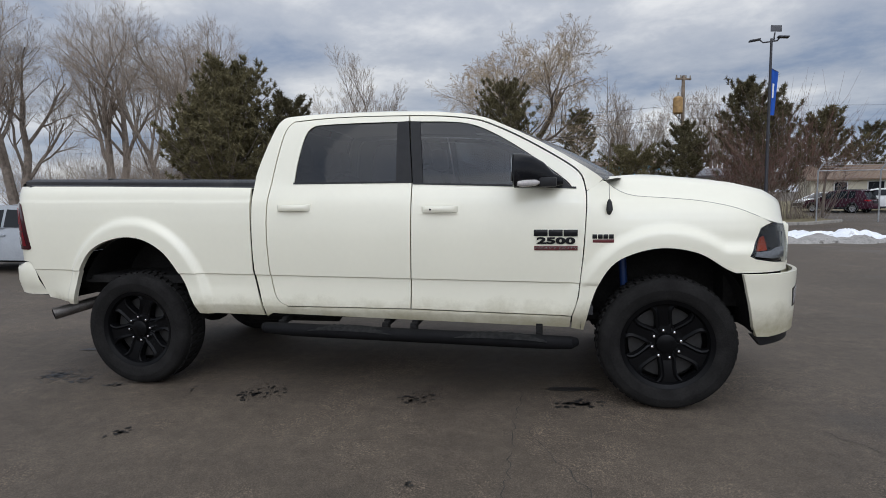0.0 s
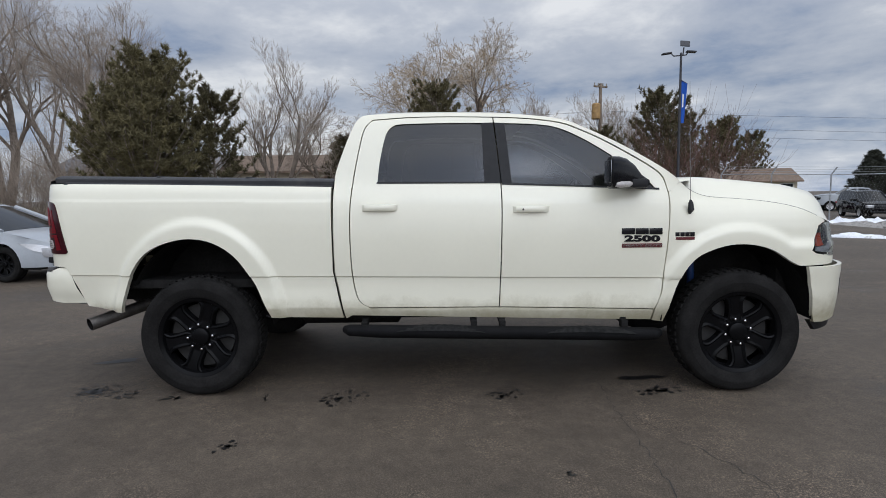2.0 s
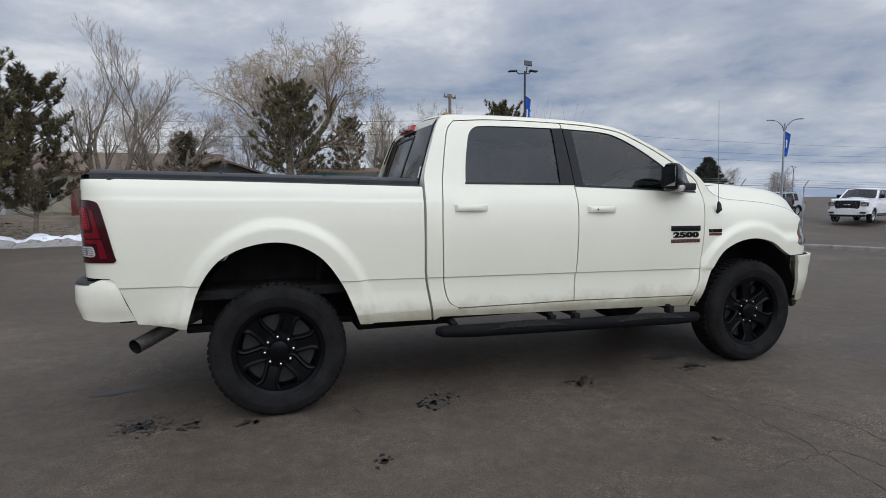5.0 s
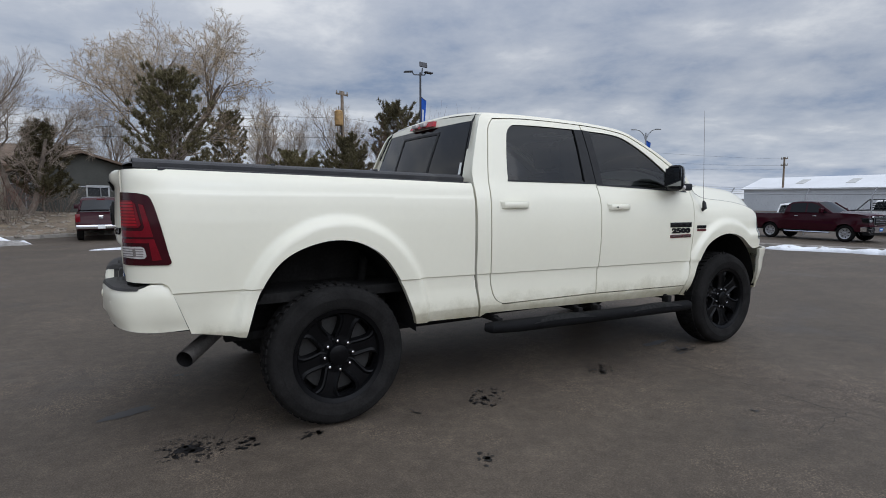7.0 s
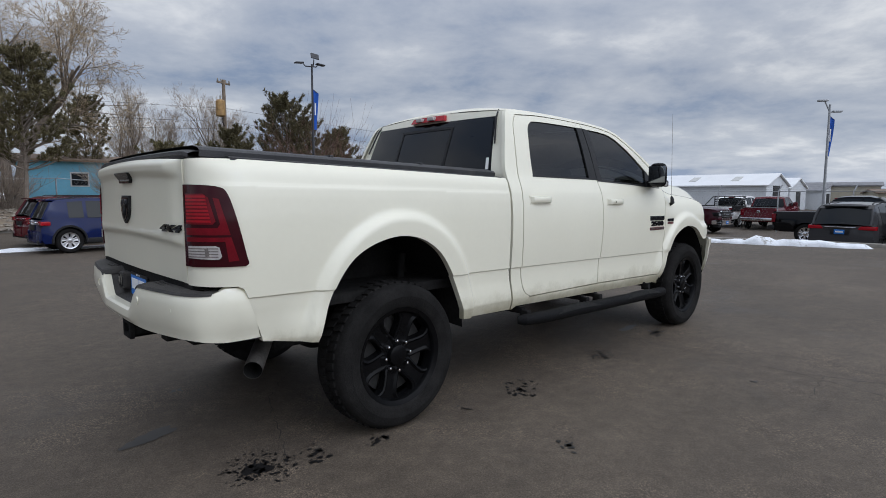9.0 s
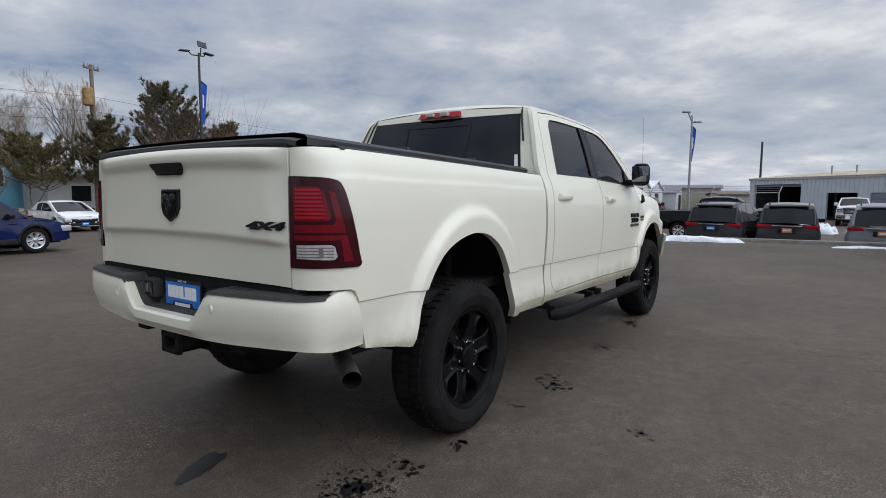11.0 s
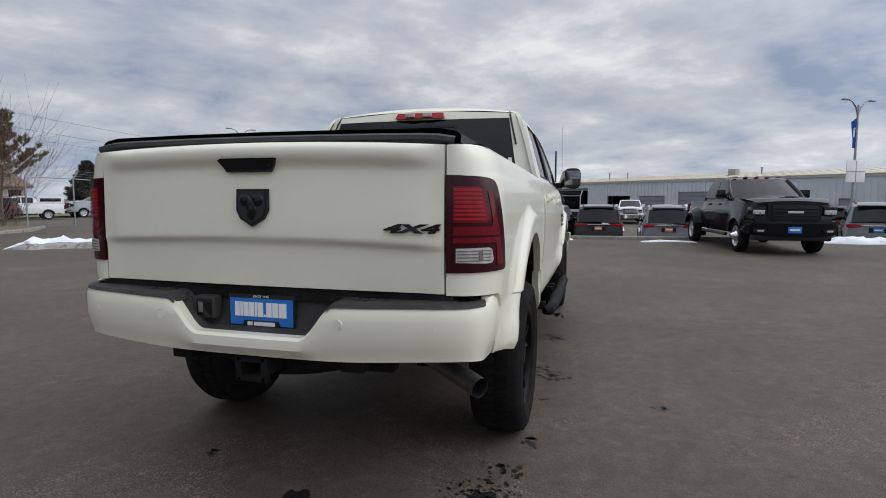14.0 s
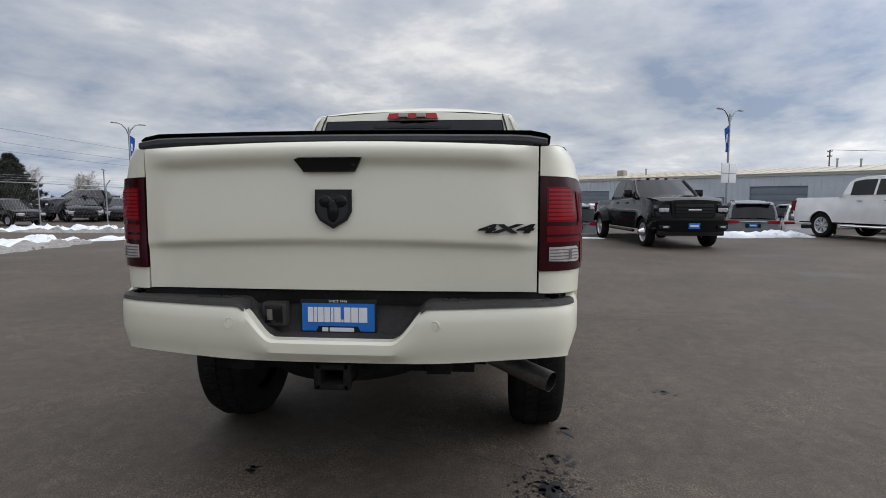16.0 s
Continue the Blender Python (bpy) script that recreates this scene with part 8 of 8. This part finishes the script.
def pine(x, y, h, radius, seed, label, stems=1, skirt=0.12, bare=0.0, shape="round", needle=None, turn=0, size=0.19, dense=1.0):
    """A pine: trunk, whorls of limbs, and needle tufts along the outer half of every limb and its side shoots."""
    rnd = random.Random(seed)
    wood = bmesh.new()
    verts, faces = [], []
    for s in range(stems):
        ox, oy = (rnd.uniform(-0.28, 0.28) * radius, rnd.uniform(-0.28, 0.28) * radius) if stems > 1 else (0, 0)
        hh = h * (1 if s == 0 else rnd.uniform(0.72, 0.95))
        trunk = [Vector((ox * min(1, t * 2.2), oy * min(1, t * 2.2), hh * t)) + Vector((rnd.gauss(0, 0.04), rnd.gauss(0, 0.04), 0)) for t in [i / 8 for i in range(9)]]
        add_tube(wood, trunk, [0.015 * h * (1 - 0.85 * i / 8) / stems ** 0.3 for i in range(9)], 8, False)
        whorls = int(hh * (4.2 if shape != "cone" else 6.5) * dense)
        for wv in range(whorls):
            t = skirt + (0.985 - skirt) * (wv + rnd.random()) / whorls
            k = min(7, int(t * 8))
            base = trunk[k].lerp(trunk[k + 1], t * 8 - k)
            u = (t - skirt) / (1 - skirt)
            if shape == "cone":
                reach = radius * (1 - u) ** 0.85 + 0.12
            else:
                reach = radius * min(1.0, (u + 0.36) * 1.9) * (1 - u) ** 0.36 * 1.08 + 0.15
            n = rnd.choice((6, 7, 8)) if shape == "cone" else rnd.choice((3, 4, 5))
            a0 = rnd.uniform(0, 6.283)
            for j in range(n):
                if rnd.random() < bare:
                    continue
                a = a0 + 6.283 * j / n + rnd.uniform(-0.35, 0.35)
                L = reach * rnd.uniform(0.55, 1.12)
                rise = (-0.10 if shape == "cone" else 0.16 + 0.55 * u) + rnd.uniform(-0.12, 0.18)
                pts = []
                p = base.copy()
                d = Vector((math.cos(a), math.sin(a), rise))
                for i in range(6):
                    pts.append(p.copy())
                    d.z += 0.15 if shape != "cone" else 0.05
                    p = p + d.normalized() * L / 5
                add_tube(wood, pts, [max(0.006, 0.012 * L * (1 - 0.8 * i / 5) + 0.004) for i in range(6)], 4, False)
                for i in range(1, 6):
                    if i < 3 and L > 0.8:
                        continue
                    dd = (pts[i] - pts[i - 1]).normalized()
                    tuft(verts, faces, pts[i], dd * 0.6 + Vector((0, 0, 1.0 if shape != "cone" else 0.2)), size * rnd.uniform(0.8, 1.25), 30, rnd)
                    for sd in (-1, 1):
                        for m in range(2):
                            if rnd.random() < 0.22:
                                continue
                            sl = L * 0.30 * rnd.uniform(0.4, 1.0) * (1.15 - i / 8)
                            e = dd.cross(Vector((0, 0, 1))).normalized() * sd
                            q = pts[i].lerp(pts[i - 1], rnd.random()) + (e + dd * 0.6 + Vector((0, 0, rnd.uniform(0.0, 0.8)))).normalized() * sl
                            tuft(verts, faces, q, (e + dd) * 0.5 + Vector((0, 0, 1.0 if shape != "cone" else 0.1)), size * rnd.uniform(0.7, 1.15), 26, rnd)
                            if sl > 0.35:
                                tuft(verts, faces, pts[i].lerp(q, 0.55), e + dd + Vector((0, 0, 0.5)), size * rnd.uniform(0.7, 1.0), 9, rnd)
    t = thing("pine_tree" if shape != "cone" else "spruce_tree", pose(x, y, ground_z(x, y), 0, 0, turn), label, "tree", "evergreen trees")
    part("trunk", wood, BARK, t)
    me = bpy.data.meshes.new("crown")
    me.from_pydata([tuple(v) for v in verts], [], faces)
    me.materials.append(needle or NEEDLE)
    c = new("crown", me)
    c.parent = t
    return t


pine(-9.6, 16.4, 6.35, 2.75, 11, "broad dark green pine with several stems", 3, 0.19, 0.05, size=0.195, dense=1.3)
pine(-7.7, 17.4, 5.3, 1.8, 12, "dark green pine beside a larger one", 1, 0.16, 0.05)
pine(1.0, 24.0, 6.15, 2.4, 13, "open-crowned green pine on the verge", 1, 0.30, 0.10, size=0.19, dense=1.1)
pine(13.7, 25.5, 6.4, 2.6, 14, "tall green pine behind a lamp post", 2, 0.16, 0.08, size=0.19, dense=1.1)
pine(16.5, 25.6, 4.9, 1.8, 15, "dark pine with ragged outline", 1, 0.42, 0.12)
pine(10.1, 25.4, 4.4, 1.6, 16, "sparse sprawling pine beside a utility pole", 2, 0.40, 0.45, size=0.19)
pine(7.6, 27.5, 3.0, 2.1, 17, "low sprawling pine over parked cars", 2, 0.35, 0.2)
pine(5.3, 36.0, 6.2, 1.9, 18, "green pine behind house roofs", 1, 0.15, 0.1)
pine(9.1, 41.5, 4.6, 1.2, 19, "narrow juniper behind trees", 1, 0.02, 0, "cone", size=0.22)
pine(30.4, 48.8, 6.6, 2.4, 20, "dark pine behind a house", 1, 0.10, 0.04)
pine(-4.0, 25.0, 3.6, 1.4, 21, "small green pine in a garden", 1, 0.1, 0.1)
pine(41.0, 47.6, 5.0, 2.5, 22, "dark conical spruce beyond the street", 1, 0.03, 0, "cone", NEEDLE_BLUE, size=0.30)
pine(44.6, 43.8, 5.4, 3.1, 23, "broad dark conical spruce beyond the street", 1, 0.03, 0, "cone", NEEDLE_BLUE, size=0.32)
bare_tree(-6.6, 22.4, 8.5, 31, "slender bare tree with upright stems", 3, 1.0, 0.46)
bare_tree(-4.4, 24.2, 6.0, 32, "gnarled bare tree with dead branches", 2, 0.4, 0.7, 0.1)
bare_tree(1.5, 32.7, 12.4, 33, "large bare willow with golden twigs", 2, 0.45, 0.78, 0.22, twig=TWIG_GOLD, girth=1.0, brush=0.0058)
bare_tree(-14.6, 19.5, 10.6, 34, "tall bare tree with many pale twigs", 3, 0.9, 0.55, 0.1)
bare_tree(-19.0, 15.0, 12.0, 35, "tall bare tree with spreading limbs", 2, 0.7, 0.62)
bare_tree(-16.6, 23.5, 11.4, 45, "wide bare tree with dense pale twigs", 2, 0.6, 0.66, 0.1)
bare_tree(-22.0, 24.0, 13.0, 36, "tall bare tree beyond the gardens", 2, 0.8, 0.6)
bare_tree(8.4, 39.0, 9.4, 37, "bare tree with upright pale twigs", 4, 1.0, 0.52)
bare_tree(11.2, 41.0, 8.4, 38, "bare tree with upright pale twigs", 4, 1.0, 0.52)
bare_tree(15.2, 40.5, 9.6, 39, "bare tree with upright pale twigs", 4, 1.0, 0.52)
bare_tree(-1.2, 40.0, 7.2, 41, "bare tree behind houses", 2, 0.9, 0.55)
bare_tree(52.0, 50.0, 5.4, 42, "round bare tree in the distance", 4, 0.8, 0.6)
bare_tree(57.0, 46.0, 4.8, 43, "round bare tree in the distance", 4, 0.8, 0.6)


def shrub(x, y, h, w, seed, label, twig, stalks=110):
    rnd = random.Random(seed)
    stems, bm = bmesh.new(), bmesh.new()
    for i in range(stalks):
        a = rnd.uniform(0, 6.283)
        r = rnd.random() ** 0.6 * 0.25 * w
        p = Vector((r * math.cos(a), r * math.sin(a), 0))
        d = Vector((math.cos(a) * rnd.uniform(0, 0.8), math.sin(a) * rnd.uniform(0, 0.8), 1))
        L = h * rnd.uniform(0.6, 1.05)
        pts = [p]
        for k in range(5):
            d = (d + Vector((rnd.gauss(0, 0.14), rnd.gauss(0, 0.14), 0))).normalized()
            p = p + d * L / 5
            pts.append(p)
            if k > 1:
                for _ in range(3):
                    e = (d + Vector((rnd.gauss(0, 0.6), rnd.gauss(0, 0.6), rnd.gauss(0, 0.3)))).normalized()
                    add_tube(bm, [p, p + e * L * 0.16, p + (e + Vector((0, 0, 0.3))) * L * 0.3], [0.005, 0.004, 0.003], 3, False)
        add_tube(stems, pts, [0.012, 0.010, 0.008, 0.006, 0.005, 0.004], 4, False)
    s = thing("shrub", pose(x, y, ground_z(x, y)), label, "shrub", "bare shrubs")
    part("stem_mass", stems, BARK, s, kind="stuff")
    part("twig_mass", bm, twig, s, kind="stuff")
    return s


shrub(-4.9, 22.5, 1.7, 2.0, 51, "bare reddish shrub on the dirt verge", TWIG_RED, 30)
shrub(14.0, 23.6, 4.9, 2.8, 52, "tall bare reddish shrub below a lamp post", TWIG_RED, 60)
shrub(15.5, 24.4, 4.0, 2.6, 53, "tall bare reddish shrub below a lamp post", TWIG_RED, 45)
shrub(12.6, 24.0, 3.4, 2.8, 54, "tall bare reddish shrub below a lamp post", TWIG_RED, 70)
shrub(-11.6, 19.4, 2.6, 3.0, 55, "dense bare thicket on the verge", TWIG)
shrub(-13.4, 18.6, 3.0, 3.4, 56, "dense bare thicket on the verge", TWIG)
shrub(-16.0, 18.0, 2.8, 3.4, 57, "dense bare thicket on the verge", TWIG)
shrub(-18.6, 20.5, 3.6, 3.8, 62, "dense bare thicket on the verge", TWIG)
shrub(-15.0, 21.5, 3.8, 3.8, 63, "dense bare thicket on the verge", TWIG)
shrub(-11.8, 22.5, 3.4, 3.4, 64, "dense bare thicket on the verge", TWIG)
shrub(-21.0, 18.5, 3.4, 3.8, 65, "dense bare thicket on the verge", TWIG)
shrub(-3.6, 26.4, 1.5, 1.8, 58, "bare tan shrub in a garden", TWIG, 30)
shrub(-7.4, 22.8, 2.0, 2.2, 59, "bare tan shrub in a garden", TWIG, 40)
shrub(0.4, 26.0, 1.8, 2.0, 60, "bare tan shrub in a garden", TWIG)
shrub(5.6, 28.5, 2.4, 2.6, 61, "bare tan shrub in a garden", TWIG)
